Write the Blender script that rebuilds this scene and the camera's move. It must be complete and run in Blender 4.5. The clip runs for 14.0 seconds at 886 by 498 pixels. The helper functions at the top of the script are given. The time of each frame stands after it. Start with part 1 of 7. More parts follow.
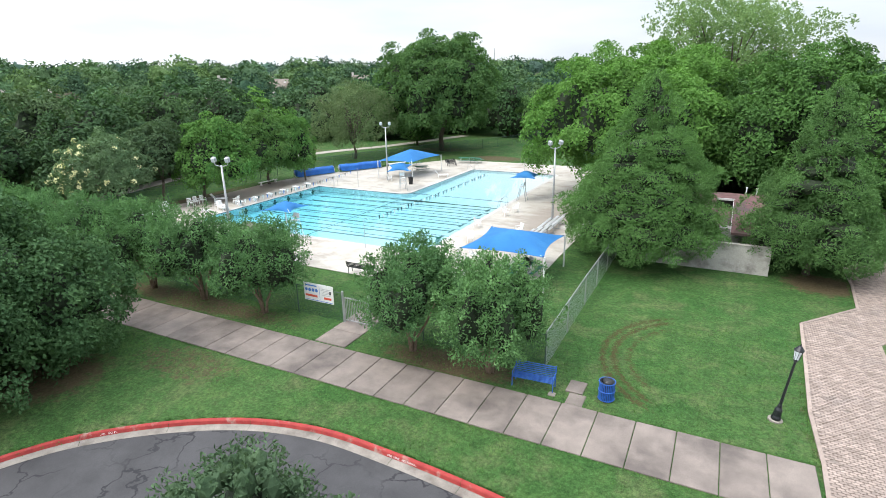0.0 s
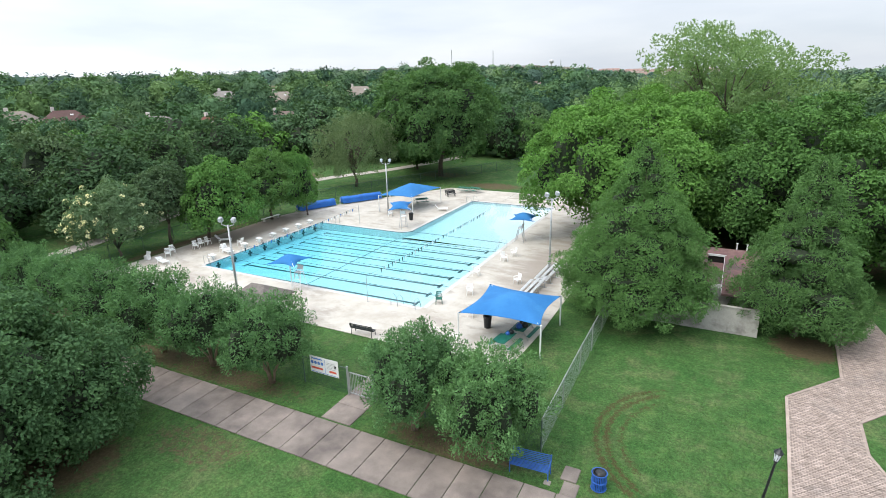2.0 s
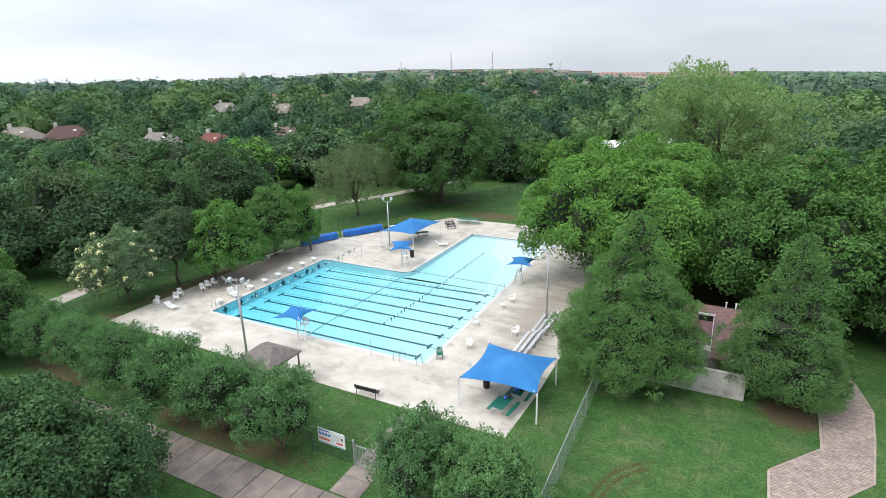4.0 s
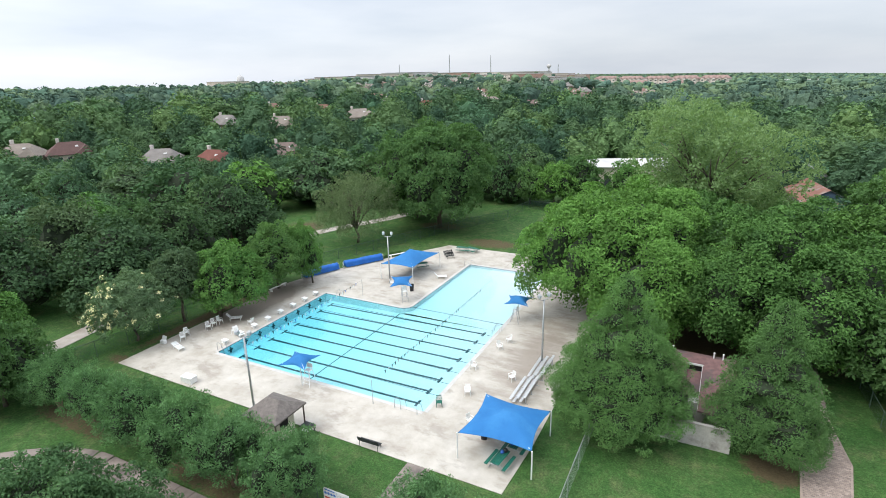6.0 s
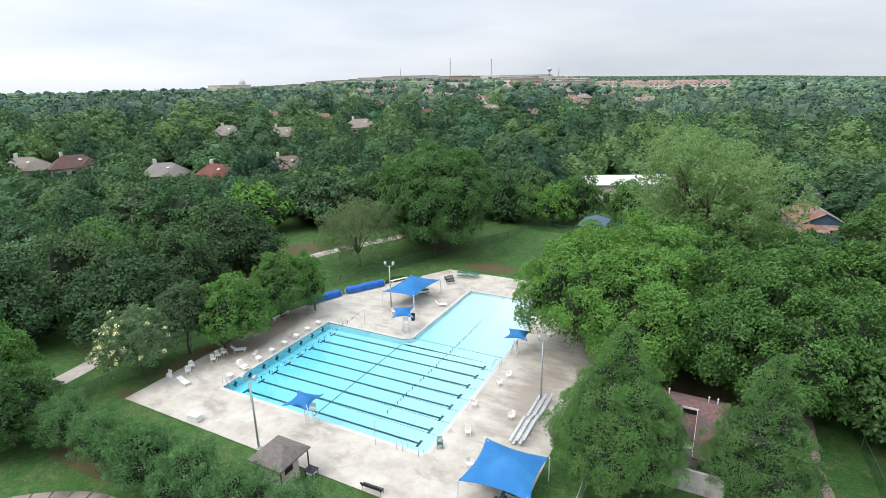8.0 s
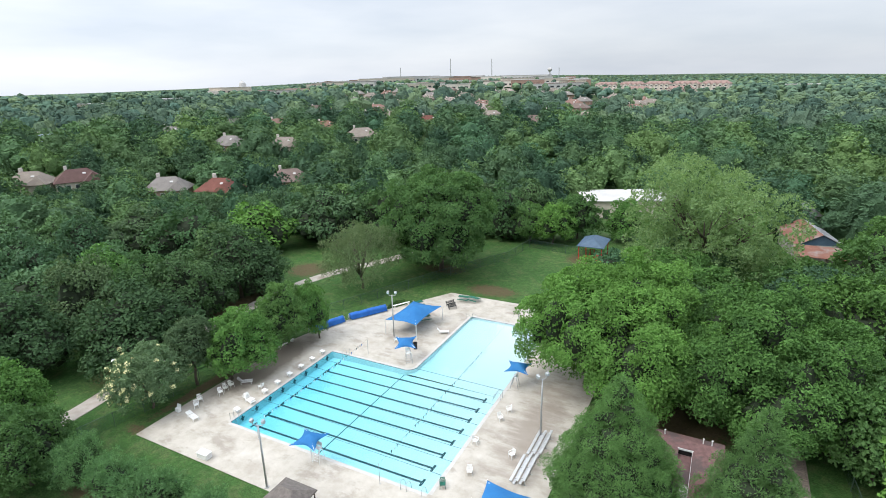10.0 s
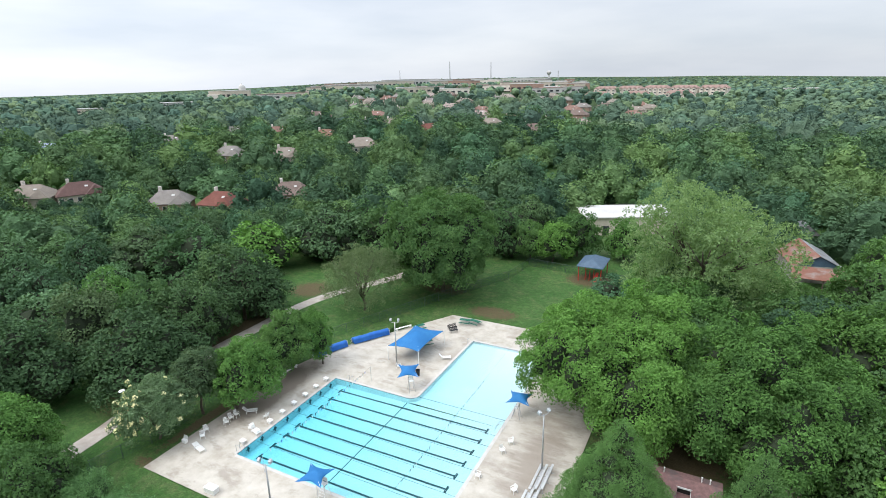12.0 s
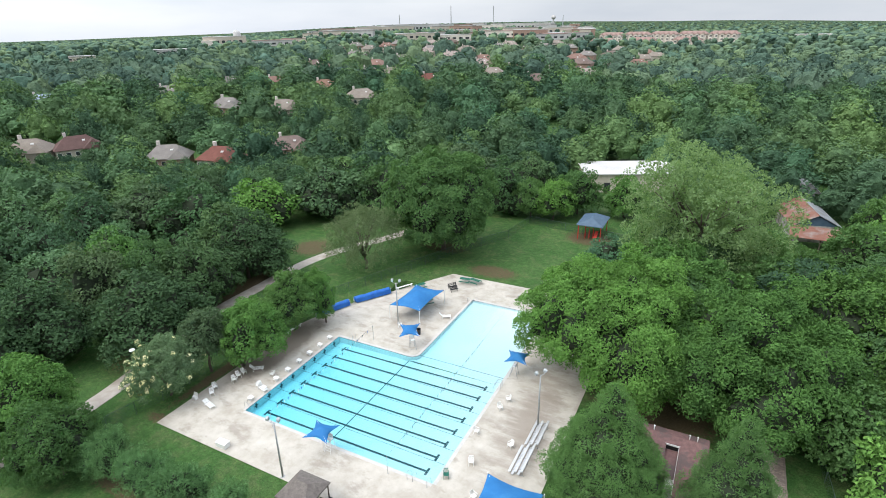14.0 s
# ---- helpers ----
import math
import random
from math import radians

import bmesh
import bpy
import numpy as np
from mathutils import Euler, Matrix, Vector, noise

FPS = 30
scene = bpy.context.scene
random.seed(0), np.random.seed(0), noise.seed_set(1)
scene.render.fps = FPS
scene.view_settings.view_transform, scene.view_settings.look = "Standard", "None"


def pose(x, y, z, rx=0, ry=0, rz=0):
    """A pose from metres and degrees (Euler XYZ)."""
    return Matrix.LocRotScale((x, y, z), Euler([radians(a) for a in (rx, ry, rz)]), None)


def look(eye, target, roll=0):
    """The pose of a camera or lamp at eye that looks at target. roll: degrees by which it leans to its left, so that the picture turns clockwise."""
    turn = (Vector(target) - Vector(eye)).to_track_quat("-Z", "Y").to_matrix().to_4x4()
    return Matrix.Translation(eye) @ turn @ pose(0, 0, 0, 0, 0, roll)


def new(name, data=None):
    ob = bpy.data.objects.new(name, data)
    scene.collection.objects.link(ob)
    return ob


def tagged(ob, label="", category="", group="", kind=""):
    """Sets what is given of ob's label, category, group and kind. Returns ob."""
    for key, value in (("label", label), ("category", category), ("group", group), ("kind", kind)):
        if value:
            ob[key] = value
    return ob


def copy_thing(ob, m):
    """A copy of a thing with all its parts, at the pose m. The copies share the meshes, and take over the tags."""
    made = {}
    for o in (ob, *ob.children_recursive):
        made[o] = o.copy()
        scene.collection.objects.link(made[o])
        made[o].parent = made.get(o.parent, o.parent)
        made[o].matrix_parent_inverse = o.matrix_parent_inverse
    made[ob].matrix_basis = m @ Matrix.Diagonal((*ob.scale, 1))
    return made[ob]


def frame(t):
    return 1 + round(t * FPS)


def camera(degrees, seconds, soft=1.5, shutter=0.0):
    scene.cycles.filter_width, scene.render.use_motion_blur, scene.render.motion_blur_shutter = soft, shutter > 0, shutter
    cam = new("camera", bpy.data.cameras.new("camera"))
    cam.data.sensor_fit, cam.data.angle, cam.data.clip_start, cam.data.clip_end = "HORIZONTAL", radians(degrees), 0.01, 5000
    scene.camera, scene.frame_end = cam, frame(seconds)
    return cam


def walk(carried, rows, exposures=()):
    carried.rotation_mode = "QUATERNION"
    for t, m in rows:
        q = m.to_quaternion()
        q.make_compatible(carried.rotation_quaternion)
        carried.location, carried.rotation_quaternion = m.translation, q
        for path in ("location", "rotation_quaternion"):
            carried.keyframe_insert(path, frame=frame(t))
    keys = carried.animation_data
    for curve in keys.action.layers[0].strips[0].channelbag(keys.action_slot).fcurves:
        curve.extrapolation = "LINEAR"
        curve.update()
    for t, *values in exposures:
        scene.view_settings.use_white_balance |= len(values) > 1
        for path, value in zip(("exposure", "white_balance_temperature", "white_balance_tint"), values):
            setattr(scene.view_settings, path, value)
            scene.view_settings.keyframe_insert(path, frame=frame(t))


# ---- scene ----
cam = camera(78.3, 14.0, soft=0.9)
PATH = [
    (0, (-0.099, 0.523, 12.855), (-0.988, 2.206, 12.244), -1.1),
    (0.5, (-0.111, 0.509, 13.808), (-0.999, 2.195, 13.2), -1.2),
    (1, (-0.095, 0.572, 14.855), (-0.984, 2.257, 14.246), -1.3),
    (1.5, (-0.113, 0.583, 15.982), (-1.002, 2.269, 15.374), -1.3),
    (2, (-0.066, 0.642, 17.305), (-0.955, 2.326, 16.696), -1.4),
    (2.5, (-0.054, 0.612, 18.555), (-0.942, 2.297, 17.946), -1.4),
    (3, (-0.134, 0.534, 19.739), (-1.02, 2.222, 19.132), -1.2),
    (5.5, (0.253, 0.371, 26.109), (-0.634, 2.055, 25.493), -1.5),
    (6, (0.214, 0.192, 27.081), (-0.668, 1.881, 26.473), -1.3),
    (6.5, (0.194, 0.217, 28.032), (-0.689, 1.907, 27.428), -1.2),
    (7, (0.176, 0.188, 29.244), (-0.707, 1.877, 28.636), -1.2),
    (7.5, (0.231, 0.183, 30.279), (-0.652, 1.872, 29.673), -1.2),
    (8, (0.169, 0.311, 31.061), (-0.715, 2.001, 30.458), -1.2),
    (10.5, (0.196, 0.233, 36.57), (-0.69, 1.92, 35.962), -1.4),
    (11, (-0.018, 0.313, 37.382), (-0.902, 2.002, 36.778), -1.3),
    (11.5, (-0.145, 0.26, 38.37), (-1.028, 1.95, 37.766), -1.3),
    (12, (-0.196, 0.216, 39.457), (-1.079, 1.906, 38.854), -1.3),
    (12.5, (-0.068, 0.206, 40.566), (-0.953, 1.895, 39.961), -1.3),
    (13, (-0.275, 0.101, 40.823), (-1.159, 1.792, 40.223), -1.2),
    (13.5, (-0.277, 0.08, 40.909), (-1.156, 1.758, 40.266), -1.3),
    (14, (-0.086, 0.141, 41.127), (-0.946, 1.773, 40.354), -1.3),
]
walk(cam, [(t, look(eye, target, roll)) for t, eye, target, roll in PATH],
     exposures=[(0.0, 0.29), (1.5, 0.18), (3.0, 0.05), (5.5, 0.0), (14.0, 0.0)])

# ---- sky, sun and exposure ----
world = bpy.data.worlds.new("overcast_sky")
scene.world = world
world.use_nodes = True
wn, wl = world.node_tree.nodes, world.node_tree.links
wn.clear()
sky = wn.new("ShaderNodeTexSky")
sky.sky_type, sky.sun_disc = "NISHITA", False
sky.sun_elevation, sky.sun_rotation = radians(52), radians(220)
w_geo = wn.new("ShaderNodeTexCoord")
w_map = wn.new("ShaderNodeMapping")
w_map.inputs["Scale"].default_value = (1.0, 1.0, 5.0)
w_noise = wn.new("ShaderNodeTexNoise")
w_noise.inputs["Scale"].default_value, w_noise.inputs["Detail"].default_value = 2.2, 5.0
w_noise.inputs["Roughness"].default_value = 0.5
w_ramp = wn.new("ShaderNodeValToRGB")
w_ramp.color_ramp.elements[0].position, w_ramp.color_ramp.elements[0].color = 0.34, (0.685, 0.75, 0.86, 1)
w_ramp.color_ramp.elements[1].position, w_ramp.color_ramp.elements[1].color = 0.62, (0.88, 0.92, 0.995, 1)
w_mul = wn.new("ShaderNodeMix")
w_mul.data_type, w_mul.blend_type = "RGBA", "MIX"
w_mul.inputs["Factor"].default_value = 0.975
w_bg = wn.new("ShaderNodeBackground")
w_bg.inputs["Strength"].default_value = 1.0
w_out = wn.new("ShaderNodeOutputWorld")
wl.new(w_geo.outputs["Generated"], w_map.inputs["Vector"])
wl.new(w_map.outputs["Vector"], w_noise.inputs["Vector"])
wl.new(w_noise.outputs["Fac"], w_ramp.inputs["Fac"])
wl.new(sky.outputs["Color"], w_mul.inputs["A"])
wl.new(w_ramp.outputs["Color"], w_mul.inputs["B"])
w_sep = wn.new("ShaderNodeSeparateXYZ")
wl.new(w_geo.outputs["Generated"], w_sep.inputs[0])
w_up = wn.new("ShaderNodeMath")
w_up.operation, w_up.use_clamp = "MULTIPLY", True
wl.new(w_sep.outputs["Z"], w_up.inputs[0])
wl.new(w_sep.outputs["Z"], w_up.inputs[1])
w_str = wn.new("ShaderNodeMath")
w_str.operation = "MULTIPLY_ADD"
w_str.inputs[1].default_value, w_str.inputs[2].default_value = 2.0, 0.83
wl.new(w_up.outputs[0], w_str.inputs[0])
# the cloud is thinner low in the west
w_west = wn.new("ShaderNodeMapRange")
w_west.inputs["From Min"].default_value, w_west.inputs["From Max"].default_value = -0.2, -1.0
w_west.inputs["To Min"].default_value, w_west.inputs["To Max"].default_value = 0.0, 0.3
wl.new(w_sep.outputs["X"], w_west.inputs["Value"])
w_low = wn.new("ShaderNodeMapRange")
w_low.inputs["From Min"].default_value, w_low.inputs["From Max"].default_value = 0.3, 0.0
wl.new(w_sep.outputs["Z"], w_low.inputs["Value"])
w_thin = wn.new("ShaderNodeMath")
w_thin.operation = "MULTIPLY_ADD"
wl.new(w_west.outputs[0], w_thin.inputs[0])
wl.new(w_low.outputs[0], w_thin.inputs[1])
wl.new(w_str.outputs[0], w_thin.inputs[2])
wl.new(w_thin.outputs[0], w_bg.inputs["Strength"])
wl.new(w_mul.outputs["Result"], w_bg.inputs["Color"])
wl.new(w_bg.outputs["Background"], w_out.inputs["Surface"])

sun = new("sun", bpy.data.lights.new("sun", "SUN"))
sun.data.energy, sun.data.angle, sun.data.color = 2.5, radians(36), (1.0, 0.97, 0.92)
sun.matrix_world = look((0, 0, 60), (30, 36, 0))
scene.view_settings.exposure = 0.0


# ---- materials ----
def nodes_of(name):
    m = bpy.data.materials.new(name)
    m.use_nodes = True
    return m, m.node_tree.nodes, m.node_tree.links, m.node_tree.nodes["Principled BSDF"]


def noise_node(nd, lk, vec, scale, detail=3.0, rough=0.55):
    n = nd.new("ShaderNodeTexNoise")
    n.inputs["Scale"].default_value, n.inputs["Detail"].default_value = scale, detail
    n.inputs["Roughness"].default_value = rough
    lk.new(vec, n.inputs["Vector"])
    return n.outputs["Fac"]


def ramp(nd, lk, fac, stops):
    r = nd.new("ShaderNodeValToRGB")
    els = r.color_ramp.elements
    while len(els) < len(stops):
        els.new(0.5)
    for e, (p, c) in zip(els, stops):
        e.position, e.color = p, (*c[:3], 1) if len(c) > 1 else (c[0], c[0], c[0], 1)
    lk.new(fac, r.inputs["Fac"])
    return r.outputs["Color"]


def mixc(nd, lk, a, b, fac, kind="MIX"):
    n = nd.new("ShaderNodeMix")
    n.data_type, n.blend_type = "RGBA", kind
    for key, v in (("A", a), ("B", b), ("Factor", fac)):
        if isinstance(v, (int, float)):
            n.inputs[key].default_value = v
        elif isinstance(v, tuple):
            n.inputs[key].default_value = (*v, 1)
        else:
            lk.new(v, n.inputs[key])
    return n.outputs["Result"]


def maths(nd, lk, op, a, b=0.5, clamp=False):
    n = nd.new("ShaderNodeMath")
    n.operation, n.use_clamp = op, clamp
    for i, v in enumerate((a, b)):
        if isinstance(v, (int, float)):
            n.inputs[i].default_value = v
        else:
            lk.new(v, n.inputs[i])
    return n.outputs["Value"]


def bump_to(nd, lk, bsdf, height, strength, dist=0.02):
    b = nd.new("ShaderNodeBump")
    b.inputs["Strength"].default_value, b.inputs["Distance"].default_value = strength, dist
    lk.new(height, b.inputs["Height"])
    lk.new(b.outputs["Normal"], bsdf.inputs["Normal"])


def surface(name, c1, c2, scale=3.0, rough=0.7, c3=None, scale3=0.4, cut=(0.5, 0.62), grain=40.0, bump=0.25, metal=0.0, vary=0.0, world_space=True, spec=0.4, island=0.0):
    """A plain two-scale surface: c1 to c2 by middling noise, c3 in larger stains, a fine grain as relief."""
    m, nd, lk, b = nodes_of(name)
    if world_space:
        vec = nd.new("ShaderNodeNewGeometry").outputs["Position"]
    else:
        vec = nd.new("ShaderNodeTexCoord").outputs["Object"]
    mid = noise_node(nd, lk, vec, scale, 5.0)
    col = ramp(nd, lk, mid, ((0.3, c1), (0.7, c2)))
    if c3:
        big = noise_node(nd, lk, vec, scale3, 4.0, 0.6)
        f = ramp(nd, lk, big, ((cut[0], (0,)), (cut[1], (1,))))
        col = mixc(nd, lk, col, c3, f)
    fine = noise_node(nd, lk, vec, grain, 3.0)
    shade = ramp(nd, lk, fine, ((0.25, (0.82,)), (0.75, (1.12,))))
    col = mixc(nd, lk, col, shade, 1.0, "MULTIPLY")
    if vary:
        rnd = nd.new("ShaderNodeObjectInfo").outputs["Random"]
        col = mixc(nd, lk, col, ramp(nd, lk, rnd, ((0.0, (1 - vary,)), (1.0, (1 + vary,)))), 1.0, "MULTIPLY")
    if island:
        rnd = nd.new("ShaderNodeNewGeometry").outputs["Random Per Island"]
        col = mixc(nd, lk, col, ramp(nd, lk, rnd, ((0.0, (1 - island,)), (1.0, (1 + island,)))), 1.0, "MULTIPLY")
    lk.new(col, b.inputs["Base Color"])
    b.inputs["Roughness"].default_value, b.inputs["Metallic"].default_value = rough, metal
    b.inputs["Specular IOR Level"].default_value = spec
    if bump:
        bump_to(nd, lk, b, fine, bump, 0.01)
    return m


def foliage(name, dark, light, patch=0.5, gloss=0.5, vary=0.25, tip=None, by_tree=False, through_light=0.2, relief=0.0, grain=0.36):
    """Leaves: tone by cluster, by leaf and by tree; some light passes through them."""
    dark, light, tip = (tuple(c * k for c, k in zip(q, (1.25, 1.2, 1.58))) for q in (dark, light, tip or light))
    m, nd, lk, b = nodes_of(name)
    geo = nd.new("ShaderNodeNewGeometry")
    pat = noise_node(nd, lk, geo.outputs["Position"], patch, 5.0, 0.65)
    col = ramp(nd, lk, pat, ((0.3, dark), (0.6, light), (0.78, tip or light)))
    mottle = noise_node(nd, lk, geo.outputs["Position"], patch * 7, 6.0, 0.8)
    col = mixc(nd, lk, col, ramp(nd, lk, mottle, ((0.34, (1 - grain, 1 - 0.92 * grain, 1 - grain)), (0.66, (1 + grain, 1 + 0.9 * grain, 1 + 0.85 * grain)))), 1.0, "MULTIPLY")
    isl = geo.outputs["Random Per Island"]
    col = mixc(nd, lk, col, ramp(nd, lk, isl, ((0.0, (0.86, 0.87, 0.86)), (1.0, (1.14, 1.13, 1.12)))), 1.0, "MULTIPLY")
    if by_tree:
        at = nd.new("ShaderNodeAttribute")
        at.attribute_name = "tone"
        tone = at.outputs["Fac"]
    else:
        tone = nd.new("ShaderNodeObjectInfo").outputs["Random"]
    if vary:
        col = mixc(nd, lk, col, ramp(nd, lk, tone, ((0.0, (1 - vary, 1 - 0.8 * vary, 1 - 0.55 * vary)), (0.5, (1.0, 1.0, 1.0)), (0.8, (1 + 1.3 * vary, 1 + 1.05 * vary, 1 + 0.25 * vary)), (1.0, (1 - 0.3 * vary, 1 + 0.1 * vary, 1 + 0.5 * vary)))), 1.0, "MULTIPLY")
    lk.new(col, b.inputs["Base Color"])
    b.inputs["Roughness"].default_value, b.inputs["Specular IOR Level"].default_value = gloss, 0.08
    if relief:
        bump_to(nd, lk, b, noise_node(nd, lk, geo.outputs["Position"], 0.8 / relief, 5.0, 0.75), 1.0, relief)
    tr = nd.new("ShaderNodeBsdfTranslucent")
    lk.new(mixc(nd, lk, col, (1.1, 1.2, 0.6), 1.0, "MULTIPLY"), tr.inputs["Color"])
    mx = nd.new("ShaderNodeMixShader")
    mx.inputs["Fac"].default_value = through_light
    lk.new(b.outputs["BSDF"], mx.inputs[1])
    lk.new(tr.outputs["BSDF"], mx.inputs[2])
    lk.new(mx.outputs["Shader"], nd["Material Output"].inputs["Surface"])
    return m


WORN = [(-66.5, 35.5, 5.0, 6.0, 0.6), (-68.5, 58, 4.5, 14, 1.0), (-70, 77, 7, 7, 0.85), (-17, 55, 4, 10, 0.6), (6.0, 39.2, 3.4, 3.0, 1.0), (-33.0, 81.4, 8.0, 4.2, 0.86), (-53.2, 40, 1.5, 15, 0.9), (-52.8, 29.2, 2.6, 1.5, 0.75), (-26.6, 11.6, 4.2, 3.8, 0.9), (-22.0, 15.2, 6.0, 2.6, 0.64),
        (-2, 57, 12, 11, 1.0), (-46, 88, 8, 4.5, 0.75), (-21, 104, 8, 6, 1.0), (12.3, 62, 3, 12, 0.8), (-10.6, 20.7, 6.0, 1.9, 0.9), (-28, 20.7, 13, 1.9, 0.82), (-46, 20.8, 9, 2.0, 0.8), (-3.4, 20.7, 0.9, 0.8, 0.6), (4.0, 23, 0.7, 9, 0.5)]


def lawn_material():
    """Mown grass, mottled at several scales, worn to soil in known spots and along two tyre ruts."""
    m, nd, lk, b = nodes_of("lawn_grass")
    p = nd.new("ShaderNodeNewGeometry").outputs["Position"]
    mid = noise_node(nd, lk, p, 1.1, 7.0, 0.7)
    col = ramp(nd, lk, mid, ((0.3, (0.034, 0.083, 0.023)), (0.5, (0.047, 0.108, 0.03)), (0.7, (0.077, 0.138, 0.042))))
    big = noise_node(nd, lk, p, 0.13, 5.0, 0.6)
    col = mixc(nd, lk, col, ramp(nd, lk, big, ((0.35, (0.78, 0.9, 0.78)), (0.65, (1.2, 1.06, 1.1)))), 1.0, "MULTIPLY")
    dry = noise_node(nd, lk, p, 0.42, 6.0, 0.72)
    col = mixc(nd, lk, col, (0.15, 0.15, 0.075), ramp(nd, lk, dry, ((0.5, (0,)), (0.74, (0.6,)))))
    tuft = noise_node(nd, lk, p, 7.5, 4.0, 0.7)
    col = mixc(nd, lk, col, ramp(nd, lk, tuft, ((0.3, (0.56,)), (0.7, (1.46,)))), 1.0, "MULTIPLY")
    fine = noise_node(nd, lk, p, 30.0, 4.0, 0.7)
    col = mixc(nd, lk, col, ramp(nd, lk, fine, ((0.25, (0.6,)), (0.75, (1.4,)))), 1.0, "MULTIPLY")
    worn = None
    for cx, cy, rx, ry, k in WORN:
        d = nd.new("ShaderNodeVectorMath")
        d.operation = "SUBTRACT"
        lk.new(p, d.inputs[0])
        d.inputs[1].default_value = (cx, cy, 0)
        e = nd.new("ShaderNodeVectorMath")
        e.operation = "DIVIDE"
        lk.new(d.outputs["Vector"], e.inputs[0])
        e.inputs[1].default_value = (rx, ry, 1000)
        ln = nd.new("ShaderNodeVectorMath")
        ln.operation = "LENGTH"
        lk.new(e.outputs["Vector"], ln.inputs[0])
        f = maths(nd, lk, "MULTIPLY", maths(nd, lk, "MULTIPLY", maths(nd, lk, "SUBTRACT", 1.0, ln.outputs["Value"]), 1.6, True), k)
        worn = f if worn is None else maths(nd, lk, "MAXIMUM", worn, f)
    sep = nd.new("ShaderNodeSeparateXYZ")
    lk.new(p, sep.inputs[0])
    c = nd.new("ShaderNodeVectorMath")
    c.operation = "DISTANCE"
    lk.new(p, c.inputs[0])
    c.inputs[1].default_value = (1.1, 25.5, 0)
    west = maths(nd, lk, "MULTIPLY", maths(nd, lk, "SUBTRACT", -1.2, sep.outputs["X"]), 1.2, True)
    ruts = None
    for r in (5.45, 4.95, 4.25):
        off = maths(nd, lk, "ABSOLUTE", maths(nd, lk, "SUBTRACT", c.outputs["Value"], r))
        rut = maths(nd, lk, "MULTIPLY", maths(nd, lk, "SUBTRACT", 1.0, maths(nd, lk, "DIVIDE", off, 0.4), True), maths(nd, lk, "MULTIPLY", west, 0.84 if r > 4.5 else 0.66))
        ruts = rut if ruts is None else maths(nd, lk, "MAXIMUM", ruts, rut)
    rag = noise_node(nd, lk, p, 2.6, 6.0, 0.75)
    fac = maths(nd, lk, "MULTIPLY", maths(nd, lk, "SUBTRACT", maths(nd, lk, "ADD", worn, maths(nd, lk, "MULTIPLY", rag, 1.7)), 1.34), 3.0, True)
    soil = ramp(nd, lk, tuft, ((0.3, (0.066, 0.052, 0.028)), (0.7, (0.125, 0.1, 0.056))))
    col = mixc(nd, lk, col, soil, fac)
    torn = noise_node(nd, lk, p, 6.5, 5.0, 0.8)
    fac = maths(nd, lk, "MULTIPLY", maths(nd, lk, "SUBTRACT", maths(nd, lk, "ADD", ruts, maths(nd, lk, "MULTIPLY", torn, 2.8)), 1.78), 2.4, True)
    mud = ramp(nd, lk, fine, ((0.3, (0.036, 0.037, 0.012)), (0.7, (0.088, 0.077, 0.032))))
    col = mixc(nd, lk, col, mud, maths(nd, lk, "MULTIPLY", fac, maths(nd, lk, "MULTIPLY", ruts, 3.0, True)))
    dist = nd.new("ShaderNodeVectorMath")
    dist.operation = "DISTANCE"
    dist.inputs[1].default_value = (-25, 45, 0)
    lk.new(p, dist.inputs[0])
    wild = noise_node(nd, lk, p, 0.05, 5.0, 0.7)
    under = ramp(nd, lk, wild, ((0.3, (0.02, 0.042, 0.014)), (0.7, (0.05, 0.085, 0.028))))
    far = maths(nd, lk, "MULTIPLY", maths(nd, lk, "SUBTRACT", dist.outputs["Value"], 190.0), 0.02, True)
    col = mixc(nd, lk, col, under, far)
    lk.new(col, b.inputs["Base Color"])
    b.inputs["Roughness"].default_value, b.inputs["Specular IOR Level"].default_value = 0.85, 0.12
    bump_to(nd, lk, b, fine, 0.7, 0.06)
    return m


